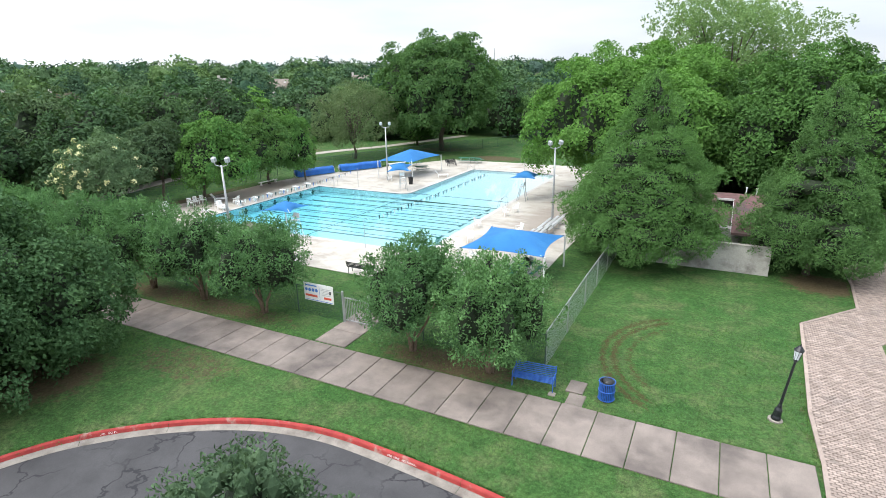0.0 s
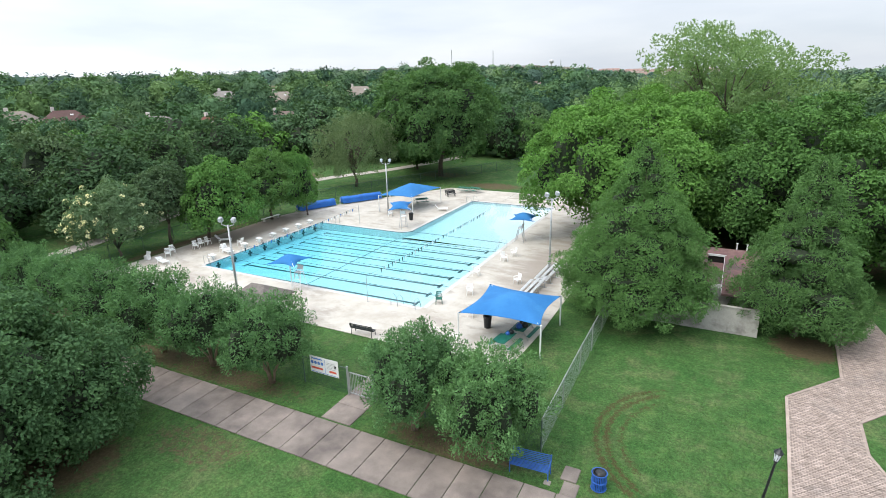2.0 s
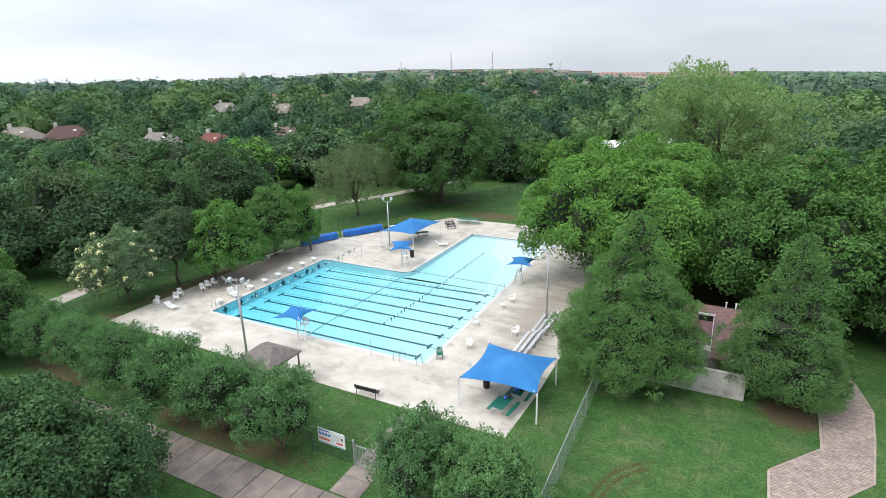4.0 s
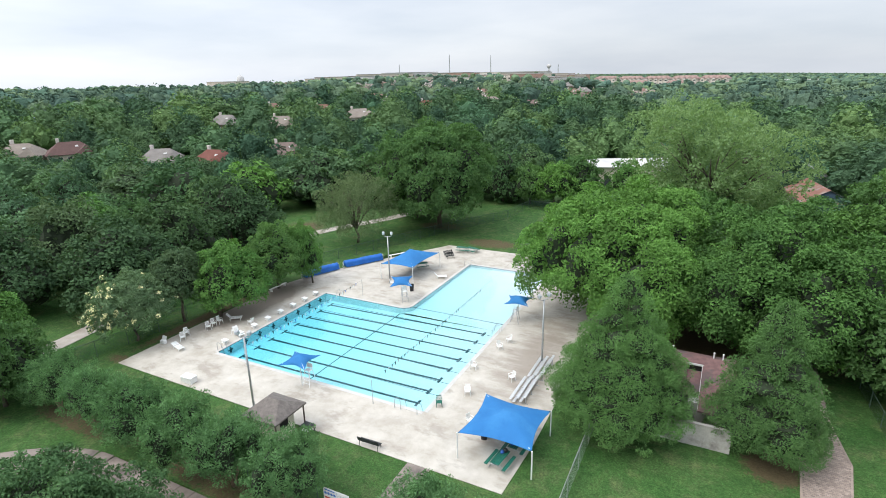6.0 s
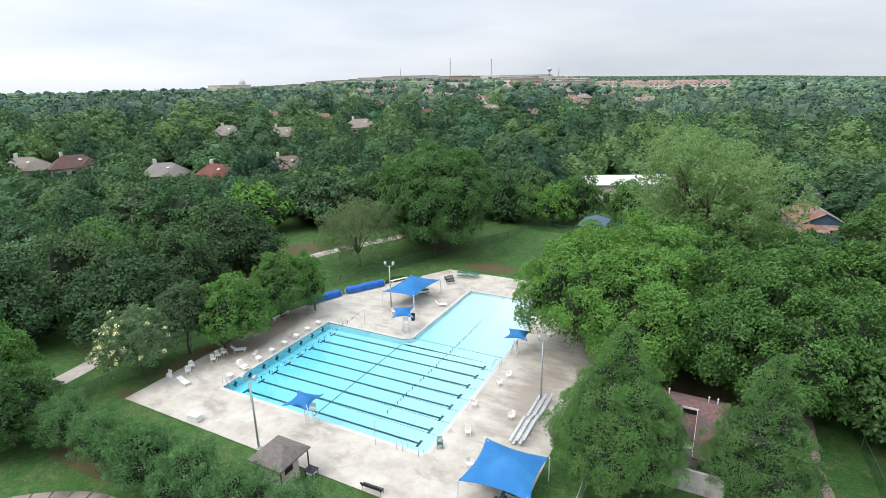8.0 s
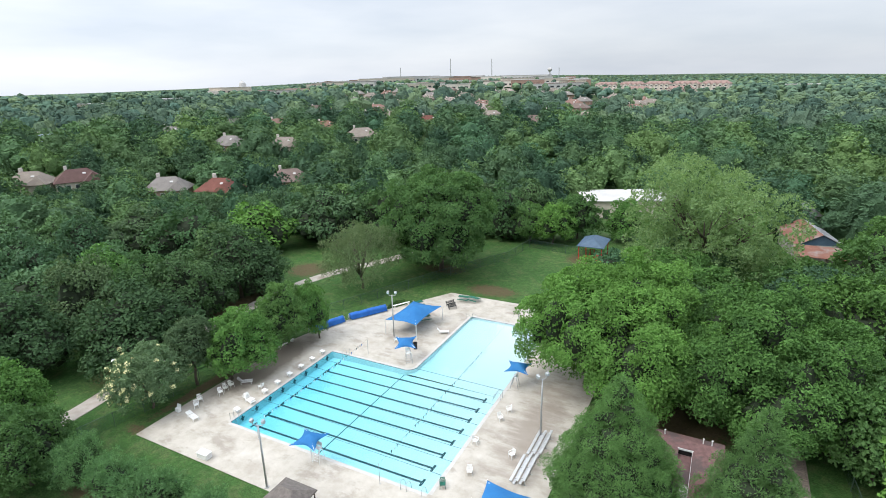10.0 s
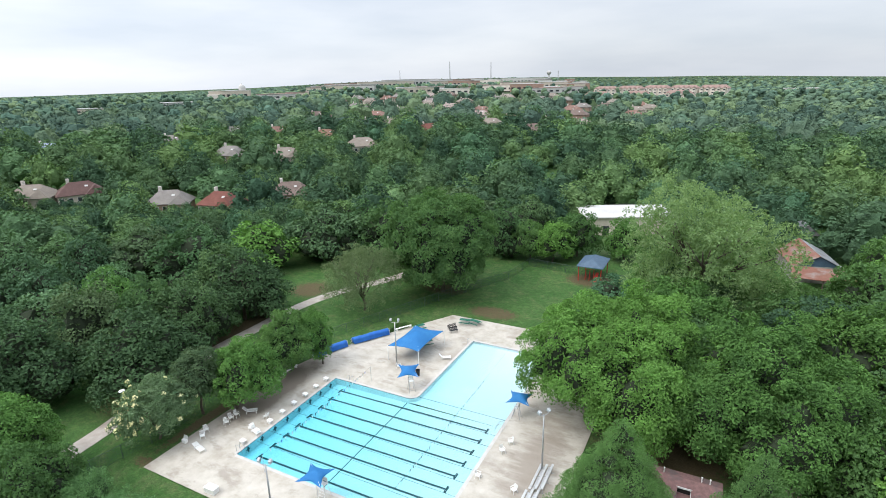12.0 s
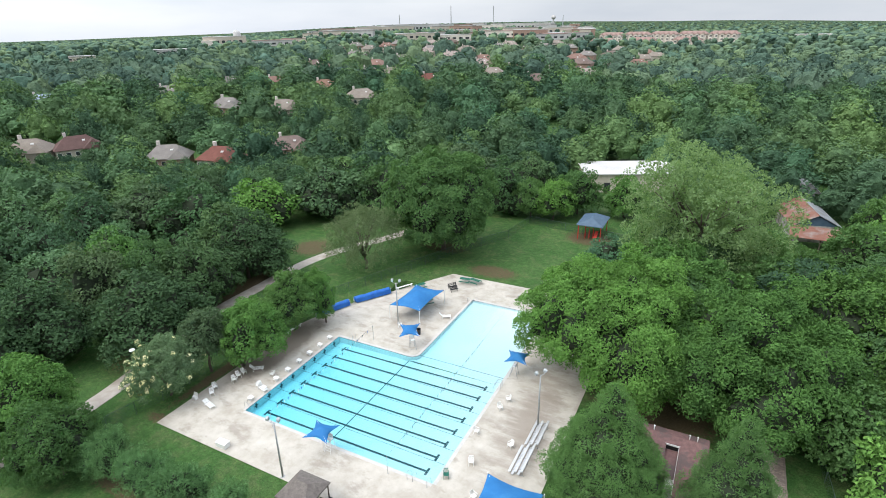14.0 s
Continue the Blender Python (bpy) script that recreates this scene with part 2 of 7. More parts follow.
def asphalt_material():
    m, nd, lk, b = nodes_of("worn_asphalt")
    p = nd.new("ShaderNodeNewGeometry").outputs["Position"]
    mid = noise_node(nd, lk, p, 0.7, 5.0, 0.6)
    col = ramp(nd, lk, mid, ((0.3, (0.04, 0.039, 0.04)), (0.7, (0.068, 0.066, 0.067))))
    warp = nd.new("ShaderNodeTexNoise")
    warp.inputs["Scale"].default_value, warp.inputs["Detail"].default_value = 1.2, 4.0
    lk.new(p, warp.inputs["Vector"])
    pw = nd.new("ShaderNodeVectorMath")
    pw.operation = "MULTIPLY_ADD"
    lk.new(warp.outputs["Color"], pw.inputs[0])
    pw.inputs[1].default_value = (1.4, 1.4, 1.4)
    lk.new(p, pw.inputs[2])
    vor = nd.new("ShaderNodeTexVoronoi")
    vor.feature = "DISTANCE_TO_EDGE"
    vor.inputs["Scale"].default_value = 0.6
    lk.new(pw.outputs["Vector"], vor.inputs["Vector"])
    crack = ramp(nd, lk, vor.outputs["Distance"], ((0.012, (1,)), (0.03, (0,))))
    where = noise_node(nd, lk, p, 0.25, 3.0)
    crack = mixc(nd, lk, crack, ramp(nd, lk, where, ((0.4, (0,)), (0.55, (1,)))), 1.0, "MULTIPLY")
    col = mixc(nd, lk, col, (0.018, 0.018, 0.02), crack)
    fine = noise_node(nd, lk, p, 60.0, 3.0)
    col = mixc(nd, lk, col, ramp(nd, lk, fine, ((0.3, (0.8,)), (0.75, (1.25,)))), 1.0, "MULTIPLY")
    lk.new(col, b.inputs["Base Color"])
    b.inputs["Roughness"].default_value = 0.85
    bump_to(nd, lk, b, fine, 0.4, 0.01)
    return m


def deck_material():
    m, nd, lk, b = nodes_of("pool_deck_concrete")
    p = nd.new("ShaderNodeNewGeometry").outputs["Position"]
    mid = noise_node(nd, lk, p, 0.55, 6.0, 0.62)
    col = ramp(nd, lk, mid, ((0.28, (0.36, 0.322, 0.265)), (0.5, (0.455, 0.42, 0.36)), (0.72, (0.53, 0.498, 0.438))))
    big = noise_node(nd, lk, p, 0.16, 5.0, 0.62)
    col = mixc(nd, lk, col, (0.24, 0.205, 0.165), ramp(nd, lk, big, ((0.5, (0,)), (0.7, (0.6,)))))
    sep = nd.new("ShaderNodeSeparateXYZ")
    lk.new(p, sep.inputs[0])
    streak = nd.new("ShaderNodeMapping")
    streak.inputs["Scale"].default_value = (0.42, 0.8, 1.0)
    streak.inputs["Rotation"].default_value = (0, 0, 0.5)
    lk.new(p, streak.inputs["Vector"])
    st = noise_node(nd, lk, streak.outputs["Vector"], 0.7, 5.0, 0.65)
    col = mixc(nd, lk, col, (0.25, 0.215, 0.175), ramp(nd, lk, st, ((0.54, (0,)), (0.64, (0.55,)))))
    d = nd.new("ShaderNodeVectorMath")
    d.operation = "MULTIPLY_ADD"
    lk.new(p, d.inputs[0])
    d.inputs[1].default_value, d.inputs[2].default_value = (1 / 3.4, 1 / 11.0, 0), (50.2 / 3.4, -46 / 11.0, 0)
    ln = nd.new("ShaderNodeVectorMath")
    ln.operation = "LENGTH"
    lk.new(d.outputs["Vector"], ln.inputs[0])
    wet = maths(nd, lk, "MULTIPLY", maths(nd, lk, "SUBTRACT", maths(nd, lk, "ADD", maths(nd, lk, "SUBTRACT", 1.0, ln.outputs["Value"]), mid), 0.5), 2.6, True)
    col = mixc(nd, lk, col, (0.19, 0.16, 0.125), maths(nd, lk, "MULTIPLY", wet, 0.95))
    d = nd.new("ShaderNodeVectorMath")
    d.operation = "MULTIPLY_ADD"
    lk.new(p, d.inputs[0])
    d.inputs[1].default_value, d.inputs[2].default_value = (1 / 4.2, 1 / 15.0, 0), (14.4 / 4.2, -47 / 15.0, 0)
    ln = nd.new("ShaderNodeVectorMath")
    ln.operation = "LENGTH"
    lk.new(d.outputs["Vector"], ln.inputs[0])
    run_off = nd.new("ShaderNodeMapping")
    run_off.inputs["Scale"].default_value = (0.22, 1.1, 1.0)
    run_off.inputs["Rotation"].default_value = (0, 0, -0.35)
    lk.new(p, run_off.inputs["Vector"])
    rn = noise_node(nd, lk, run_off.outputs["Vector"], 0.8, 6.0, 0.7)
    dirt = maths(nd, lk, "MULTIPLY", maths(nd, lk, "SUBTRACT", maths(nd, lk, "ADD", maths(nd, lk, "SUBTRACT", 1.0, ln.outputs["Value"]), maths(nd, lk, "MULTIPLY", rn, 1.6)), 1.05), 2.0, True)
    col = mixc(nd, lk, col, (0.255, 0.215, 0.175), maths(nd, lk, "MULTIPLY", dirt, 0.8))
    spot = noise_node(nd, lk, p, 1.6, 4.0, 0.7)
    col = mixc(nd, lk, col, (0.17, 0.165, 0.15), ramp(nd, lk, spot, ((0.7, (0,)), (0.78, (0.55,)))))
    fine = noise_node(nd, lk, p, 22.0, 4.0)
    col = mixc(nd, lk, col, ramp(nd, lk, fine, ((0.25, (0.9,)), (0.75, (1.08,)))), 1.0, "MULTIPLY")
    lk.new(col, b.inputs["Base Color"])
    b.inputs["Roughness"].default_value = 0.75
    bump_to(nd, lk, b, fine, 0.2, 0.01)
    return m


def water_material():
    """Clear tinted water: what lies below shows through, the sky mirrors by the angle."""
    m, nd, lk, b = nodes_of("pool_water")
    nd.remove(b)
    p = nd.new("ShaderNodeNewGeometry").outputs["Position"]
    rip = noise_node(nd, lk, p, 1.4, 3.0)
    bp = nd.new("ShaderNodeBump")
    bp.inputs["Strength"].default_value, bp.inputs["Distance"].default_value = 0.08, 0.02
    lk.new(rip, bp.inputs["Height"])
    fr = nd.new("ShaderNodeFresnel")
    fr.inputs["IOR"].default_value = 1.33
    lk.new(bp.outputs["Normal"], fr.inputs["Normal"])
    gl = nd.new("ShaderNodeBsdfGlossy")
    gl.inputs["Roughness"].default_value = 0.04
    lk.new(bp.outputs["Normal"], gl.inputs["Normal"])
    tp = nd.new("ShaderNodeBsdfTransparent")
    sep = nd.new("ShaderNodeSeparateXYZ")
    lk.new(p, sep.inputs[0])
    run = maths(nd, lk, "ADD", maths(nd, lk, "MULTIPLY", maths(nd, lk, "ADD", sep.outputs["X"], 44.6), 1 / 40.0), maths(nd, lk, "MULTIPLY", maths(nd, lk, "SUBTRACT", sep.outputs["Y"], 44.0), 1 / 60.0, True), True)
    lk.new(ramp(nd, lk, run, ((0.0, (0.44, 0.88, 0.97)), (0.35, (0.63, 0.95, 0.985)), (0.6, (0.76, 0.97, 0.99)), (1.0, (0.95, 0.995, 1.0)))), tp.inputs["Color"])
    mx = nd.new("ShaderNodeMixShader")
    lk.new(fr.outputs["Fac"], mx.inputs["Fac"])
    lk.new(tp.outputs["BSDF"], mx.inputs[1])
    lk.new(gl.outputs["BSDF"], mx.inputs[2])
    lk.new(mx.outputs["Shader"], nd["Material Output"].inputs["Surface"])
    return m


def chain_link_material(name, tone, wire=0.16, cell=0.06):
    """Woven wire: thin diagonal wires with open air between them."""
    m, nd, lk, b = nodes_of(name)
    uv = nd.new("ShaderNodeUVMap").outputs["UV"]
    sep = nd.new("ShaderNodeSeparateXYZ")
    lk.new(uv, sep.inputs[0])
    lines = []
    for op in ("ADD", "SUBTRACT"):
        d = maths(nd, lk, op, sep.outputs["X"], sep.outputs["Y"])
        f = maths(nd, lk, "FRACT", maths(nd, lk, "DIVIDE", d, cell))
        lines.append(maths(nd, lk, "LESS_THAN", f, wire))
    on = maths(nd, lk, "MAXIMUM", lines[0], lines[1])
    b.inputs["Base Color"].default_value = (*tone, 1)
    b.inputs["Metallic"].default_value, b.inputs["Roughness"].default_value = 0.6, 0.5
    lk.new(on, b.inputs["Alpha"])
    return m


M_LAWN = lawn_material()
M_ASPHALT = asphalt_material()
M_DECK = deck_material()
M_WATER = water_material()
M_LINK = chain_link_material("galvanised_chain_link", (0.42, 0.46, 0.47), 0.26)
M_LINK_GREEN = chain_link_material("green_chain_link", (0.05, 0.1, 0.08), 0.13)
M_WALK = surface("sidewalk_concrete", (0.18, 0.15, 0.13), (0.265, 0.222, 0.19), 1.1, 0.85, (0.12, 0.1, 0.088), 0.4, (0.46, 0.66), 30, 0.3, vary=0.14)
M_KERB_RED = surface("red_kerb_paint", (0.26, 0.026, 0.024), (0.38, 0.05, 0.042), 2.0, 0.75, (0.33, 0.22, 0.18), 1.9, (0.56, 0.72), 30, 0.3)
M_KERB = surface("kerb_concrete", (0.2, 0.175, 0.145), (0.31, 0.28, 0.24), 2.0, 0.85, (0.14, 0.12, 0.1), 0.8, (0.5, 0.68), 30, 0.3)
M_BRICK = surface("pink_paver", (0.26, 0.205, 0.17), (0.37, 0.295, 0.25), 2.0, 0.85, (0.22, 0.185, 0.165), 0.35, (0.55, 0.72), 40, 0.3, island=0.2)
M_PAVER_BED = surface("paver_joint_sand", (0.16, 0.13, 0.11), (0.24, 0.2, 0.17), 4.0, 0.95)
M_TRAIL = surface("trail_concrete", (0.33, 0.29, 0.25), (0.45, 0.41, 0.36), 0.8, 0.9, (0.25, 0.21, 0.17), 0.3, (0.55, 0.7))
M_PLASTER = surface("pool_plaster", (0.6, 0.67, 0.68), (0.66, 0.72, 0.73), 0.35, 0.7, (0.62, 0.7, 0.71), 0.12, (0.45, 0.65), 6, 0.0)
M_COPING = surface("pale_coping", (0.46, 0.44, 0.41), (0.54, 0.52, 0.49), 1.5, 0.7)
M_LINE = surface("dark_lane_tile", (0.012, 0.045, 0.055), (0.02, 0.07, 0.08), 6, 0.4)
M_NAVY = surface("navy_edge_tile", (0.03, 0.06, 0.09), (0.07, 0.11, 0.15), 6, 0.35)
M_BLUE_CLOTH = surface("blue_shade_cloth", (0.014, 0.13, 0.34), (0.022, 0.16, 0.39), 0.7, 0.8, (0.035, 0.19, 0.42), 0.5, (0.5, 0.75), 90, 0.15)
M_BLUE_COVER = surface("blue_pool_cover", (0.008, 0.095, 0.38), (0.02, 0.15, 0.5), 1.2, 0.5, None, grain=9, bump=0.6)
M_BLUE_PAINT = surface("blue_coated_metal", (0.02, 0.085, 0.33), (0.035, 0.13, 0.44), 4, 0.45, None, grain=60)
M_WHITE_PAINT = surface("white_painted_steel", (0.66, 0.66, 0.64), (0.78, 0.78, 0.76), 3, 0.5)
M_WHITE_PLASTIC = surface("white_resin", (0.74, 0.74, 0.71), (0.82, 0.82, 0.8), 3, 0.45)
M_GALV = surface("galvanised_steel", (0.36, 0.37, 0.37), (0.48, 0.49, 0.49), 3, 0.45, metal=0.5)
M_ALU = surface("aluminium_plank", (0.55, 0.56, 0.56), (0.68, 0.68, 0.68), 3, 0.4, metal=0.5)
M_BLACK = surface("black_painted_iron", (0.012, 0.014, 0.016), (0.022, 0.024, 0.026), 6, 0.4)
M_GREEN_TABLE = surface("green_coated_metal", (0.01, 0.1, 0.07), (0.02, 0.16, 0.11), 4, 0.45)
M_SHINGLE_BROWN = surface("red_brown_shingle", (0.13, 0.072, 0.068), (0.2, 0.115, 0.105), 3.0, 0.9, (0.11, 0.08, 0.075), 0.6, grain=16, bump=0.6, vary=0.15)
M_SHINGLE_GREY = surface("grey_brown_shingle", (0.105, 0.09, 0.08), (0.165, 0.145, 0.13), 3.0, 0.9, None, grain=16, bump=0.6, vary=0.15)
M_STUCCO = surface("stained_white_block", (0.36, 0.34, 0.31), (0.5, 0.475, 0.435), 1.2, 0.9, (0.17, 0.155, 0.14), 0.7, (0.46, 0.66), 14, 0.4)
M_HUT_WALL = surface("cream_siding", (0.5, 0.46, 0.36), (0.6, 0.56, 0.45), 2, 0.8)
M_BARK = surface("grey_brown_bark", (0.075, 0.058, 0.045), (0.15, 0.12, 0.095), 5, 0.95, None, grain=22, bump=0.9)
M_BARK_PALE = surface("peeling_pale_bark", (0.17, 0.115, 0.08), (0.3, 0.215, 0.155), 4, 0.9, None, grain=18, bump=0.7)
M_GLASS_LAMP = surface("frosted_lamp_glass", (0.62, 0.66, 0.7), (0.72, 0.76, 0.78), 4, 0.25)
M_DARK = surface("dark_interior", (0.01, 0.01, 0.01), (0.02, 0.018, 0.016), 4, 0.9)
M_SIGN_RED = surface("sign_red_ink", (0.6, 0.08, 0.04), (0.68, 0.12, 0.07), 5, 0.6)
M_SIGN_BLUE = surface("sign_blue_ink", (0.05, 0.16, 0.5), (0.08, 0.22, 0.58), 5, 0.6)

M_LEAF_CREPE = foliage("crepe_myrtle_leaf", (0.038, 0.090, 0.029), (0.110, 0.226, 0.069), 1.6, 0.55, 0.06, (0.208, 0.358, 0.132))
M_LEAF_OAK = foliage("oak_leaf", (0.040, 0.090, 0.030), (0.070, 0.141, 0.044), 1.0, 0.65, 0.18, (0.097, 0.172, 0.058))
M_LEAF_PECAN = foliage("pecan_leaf", (0.059, 0.127, 0.025), (0.114, 0.240, 0.047), 0.4, 0.6, 0.08, (0.163, 0.319, 0.069), False, 0.3)
M_LEAF_DEEP = foliage("deep_green_pecan_leaf", (0.036, 0.082, 0.018), (0.082, 0.173, 0.035), 0.4, 0.6, 0.1, (0.145, 0.282, 0.066), False, 0.24)
M_LEAF_CYPRESS = foliage("bald_cypress_needle", (0.074, 0.158, 0.04), (0.118, 0.236, 0.058), 1.3, 0.7, 0.06, (0.14, 0.26, 0.072))
M_LEAF_DUSKY = foliage("dusky_cypress_needle", (0.059, 0.126, 0.036), (0.094, 0.189, 0.052), 1.3, 0.7, 0.06, (0.112, 0.208, 0.065))
M_LEAF_WOOD = foliage("woodland_leaf", (0.043, 0.086, 0.035), (0.083, 0.151, 0.054), 0.25, 0.7, 0.45, (0.108, 0.181, 0.073), False, 0.2, 0.0, 0.4)
M_LEAF_VINE = foliage("vine_covered_leaf", (0.045, 0.095, 0.036), (0.090, 0.172, 0.067), 0.35, 0.6, 0.3, (0.144, 0.234, 0.104), False, 0.2, 0.0, 0.5)
M_LEAF_BRIGHT = foliage("bright_green_leaf", (0.066, 0.152, 0.032), (0.108, 0.228, 0.046), 0.8, 0.65, 0.15, (0.145, 0.275, 0.062))
M_LEAF_DARK = foliage("dark_live_oak_leaf", (0.033, 0.070, 0.025), (0.056, 0.108, 0.037), 0.6, 0.65, 0.12, (0.078, 0.135, 0.052))
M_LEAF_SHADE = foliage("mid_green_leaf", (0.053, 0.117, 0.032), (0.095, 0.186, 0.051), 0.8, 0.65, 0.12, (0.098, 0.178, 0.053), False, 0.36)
M_LEAF_OLIVE = foliage("olive_green_leaf", (0.05, 0.09, 0.034), (0.085, 0.138, 0.054), 0.9, 0.7, 0.2, (0.12, 0.172, 0.076))
M_LEAF_GREY = foliage("dull_grey_green_leaf", (0.085, 0.135, 0.048), (0.14, 0.2, 0.075), 1.0, 0.7, 0.0, (0.17, 0.2, 0.11))
M_LEAF_MAGNOLIA = foliage("dusky_green_leaf", (0.074, 0.135, 0.05), (0.13, 0.206, 0.085), 1.4, 0.6, 0.0, (0.19, 0.265, 0.13))
M_LEAF_TALL = foliage("feathery_pale_leaf", (0.125, 0.21, 0.07), (0.185, 0.285, 0.105), 0.9, 0.65, 0.0, (0.24, 0.33, 0.15), False, 0.42)
M_LEAF_MID = foliage("mid_woodland_leaf", (0.047, 0.092, 0.036), (0.085, 0.155, 0.060), 0.25, 0.75, 0.5, (0.099, 0.164, 0.066), True, 0.12, 0.4, 0.3)
# bluer and greyer than the mid woods: distance haze put into the colour
M_LEAF_HAZED = foliage("hazed_woodland_leaf", (0.059, 0.101, 0.052), (0.086, 0.138, 0.070), 0.25, 0.85, 0.42, None, True, 0.0, 0.6, 0.25)
# near-black green for crown hulls: shade between leaf tufts put into the colour
M_HULL_SHADE = surface("crown_hull_shade", (0.017, 0.027, 0.013), (0.029, 0.043, 0.020), 6.0, 0.95, None, grain=12, bump=0.8)
M_BLOSSOM = foliage("cream_blossom", (0.5, 0.52, 0.2), (0.72, 0.7, 0.36), 1.0, 0.6, 0.0)


# ---- mesh building ----
class Build:
    """Collects vertices and faces of one mesh."""

    def __init__(self):
        self.v, self.f, self.uv = [], [], None

    def quad(self, *ps):
        n = len(self.v)
        self.v += [tuple(p) for p in ps]
        self.f.append(tuple(range(n, n + len(ps))))
        return self

    def box(self, c, s, rz=0.0, rx=0.0, ry=0.0, bevel=0.0):
        """A box by centre and size, with chamfered upright and top edges where bevel is given."""
        m = Matrix.Translation(c) @ Euler((rx, ry, rz)).to_matrix().to_4x4()
        hx, hy, hz = (k / 2 for k in s)
        if not bevel:
            ring = [(-hx, -hy), (hx, -hy), (hx, hy), (-hx, hy)]
            layers = [(-hz, 1.0, 0), (hz, 1.0, 0)]
        else:
            e = min(bevel, hx * 0.45, hy * 0.45, hz * 0.9)
            ring = [(-hx + e, -hy), (hx - e, -hy), (hx, -hy + e), (hx, hy - e), (hx - e, hy), (-hx + e, hy), (-hx, hy - e), (-hx, -hy + e)]
            layers = [(-hz, 1.0, 0), (hz - e, 1.0, 0), (hz, 1.0, e)]
        n0, k = len(self.v), len(ring)
        for z, _, inset in layers:
            for x, y in ring:
                fx = (hx - inset) / hx if hx else 1
                fy = (hy - inset) / hy if hy else 1
                self.v.append(tuple(m @ Vector((x * fx, y * fy, z))))
        for i in range(len(layers) - 1):
            for j in range(k):
                a, b = n0 + i * k + j, n0 + i * k + (j + 1) % k
                self.f.append((a, b, b + k, a + k))
        self.f.append(tuple(range(n0 + k - 1, n0 - 1, -1)))
        top = n0 + (len(layers) - 1) * k
        self.f.append(tuple(range(top, top + k)))
        return self

    def tube(self, pts, radii, n=8, cap=True):
        """A round bar along points; radii: one number or one for each point."""
        pts = [Vector(p) for p in pts]
        if isinstance(radii, (int, float)):
            radii = [radii] * len(pts)
        n0 = len(self.v)
        for i, p in enumerate(pts):
            d = (pts[min(i + 1, len(pts) - 1)] - pts[max(i - 1, 0)]).normalized()
            side = d.orthogonal().normalized() if i == 0 else (side - d * side.dot(d)).normalized()
            up = d.cross(side)
            for j in range(n):
                a = math.tau * j / n
                self.v.append(tuple(p + radii[i] * (math.cos(a) * side + math.sin(a) * up)))
        for i in range(len(pts) - 1):
            for j in range(n):
                a, b = n0 + i * n + j, n0 + i * n + (j + 1) % n
                self.f.append((a, b, b + n, a + n))
        if cap:
            self.f.append(tuple(range(n0 + n - 1, n0 - 1, -1)))
            self.f.append(tuple(range(n0 + (len(pts) - 1) * n, n0 + len(pts) * n)))
        return self

    def lathe(self, c, prof, n=16):
        """A turned body: prof holds (radius, height) from below."""
        n0 = len(self.v)
        for r, z in prof:
            for j in range(n):
                a = math.tau * j / n
                self.v.append((c[0] + r * math.cos(a), c[1] + r * math.sin(a), c[2] + z))
        for i in range(len(prof) - 1):
            for j in range(n):
                a, b = n0 + i * n + j, n0 + i * n + (j + 1) % n
                self.f.append((a, b, b + n, a + n))
        self.f.append(tuple(range(n0 + n - 1, n0 - 1, -1)))
        self.f.append(tuple(range(n0 + (len(prof) - 1) * n, n0 + len(prof) * n)))
        return self

    def slab(self, ring, z0, z1):
        """A plate with the outline ring (counter-clockwise) from z0 to z1."""
        n0, k = len(self.v), len(ring)
        self.v += [(x, y, z0) for x, y in ring] + [(x, y, z1) for x, y in ring]
        self.f.append(tuple(range(n0 + k - 1, n0 - 1, -1)))
        self.f.append(tuple(range(n0 + k, n0 + 2 * k)))
        for j in range(k):
            a, b = n0 + j, n0 + (j + 1) % k
            self.f.append((a, b, b + k, a + k))
        return self

    def mesh(self, name, material, smooth=False):
        me = bpy.data.meshes.new(name)
        me.from_pydata(self.v, [], self.f)
        if self.uv:
            lay = me.uv_layers.new(name="UVMap")
            lay.data.foreach_set("uv", np.array(self.uv, dtype=np.float32).ravel())
        me.materials.append(material)
        if smooth:
            me.polygons.foreach_set("use_smooth", [True] * len(me.polygons))
        me.update()
        return me


def part(name, bd, material, parent, label="", smooth=False):
    """One mesh object under a thing or under a part."""
    ob = new(name, bd.mesh(name, material, smooth) if isinstance(bd, Build) else bd)
    ob.parent = parent
    return tagged(ob, label)


def thing(name, place, label, category, group="", kind="", rz=0.0):
    ob = new(name)
    ob.empty_display_size = 0.3
    ob.location = place
    ob.rotation_euler = (0, 0, rz)
    return tagged(ob, label, category, group, kind)


def setting(name, bd, material, label="", category="", smooth=False):
    ob = new(name, bd.mesh(name, material, smooth) if isinstance(bd, Build) else bd)
    return tagged(ob, label, category, "", "structure")


def array_mesh(name, verts, faces, material):
    """A mesh from number arrays; all faces have the same count of corners."""
    me = bpy.data.meshes.new(name)
    k = faces.shape[1]
    me.vertices.add(len(verts))
    me.vertices.foreach_set("co", np.ascontiguousarray(verts, dtype=np.float32).ravel())
    me.loops.add(faces.size)
    me.loops.foreach_set("vertex_index", np.ascontiguousarray(faces, dtype=np.int32).ravel())
    me.polygons.add(len(faces))
    me.polygons.foreach_set("loop_start", np.arange(0, faces.size, k, dtype=np.int32))
    me.update(calc_edges=True)
    me.shade_flat()
    me.materials.append(material)
    return me


# ---- ground, road, walks and pool ----
GROUND_Z = -0.05
POOL_W, POOL_E, POOL_S, POOL_N = -44.57, -19.9, 34.5, 52.2
LEG_W, LEG_N = -31.85, 70.2
DECK_W, DECK_E, DECK_S, DECK_N = -52.1, -10.2, 28.45, 78.0


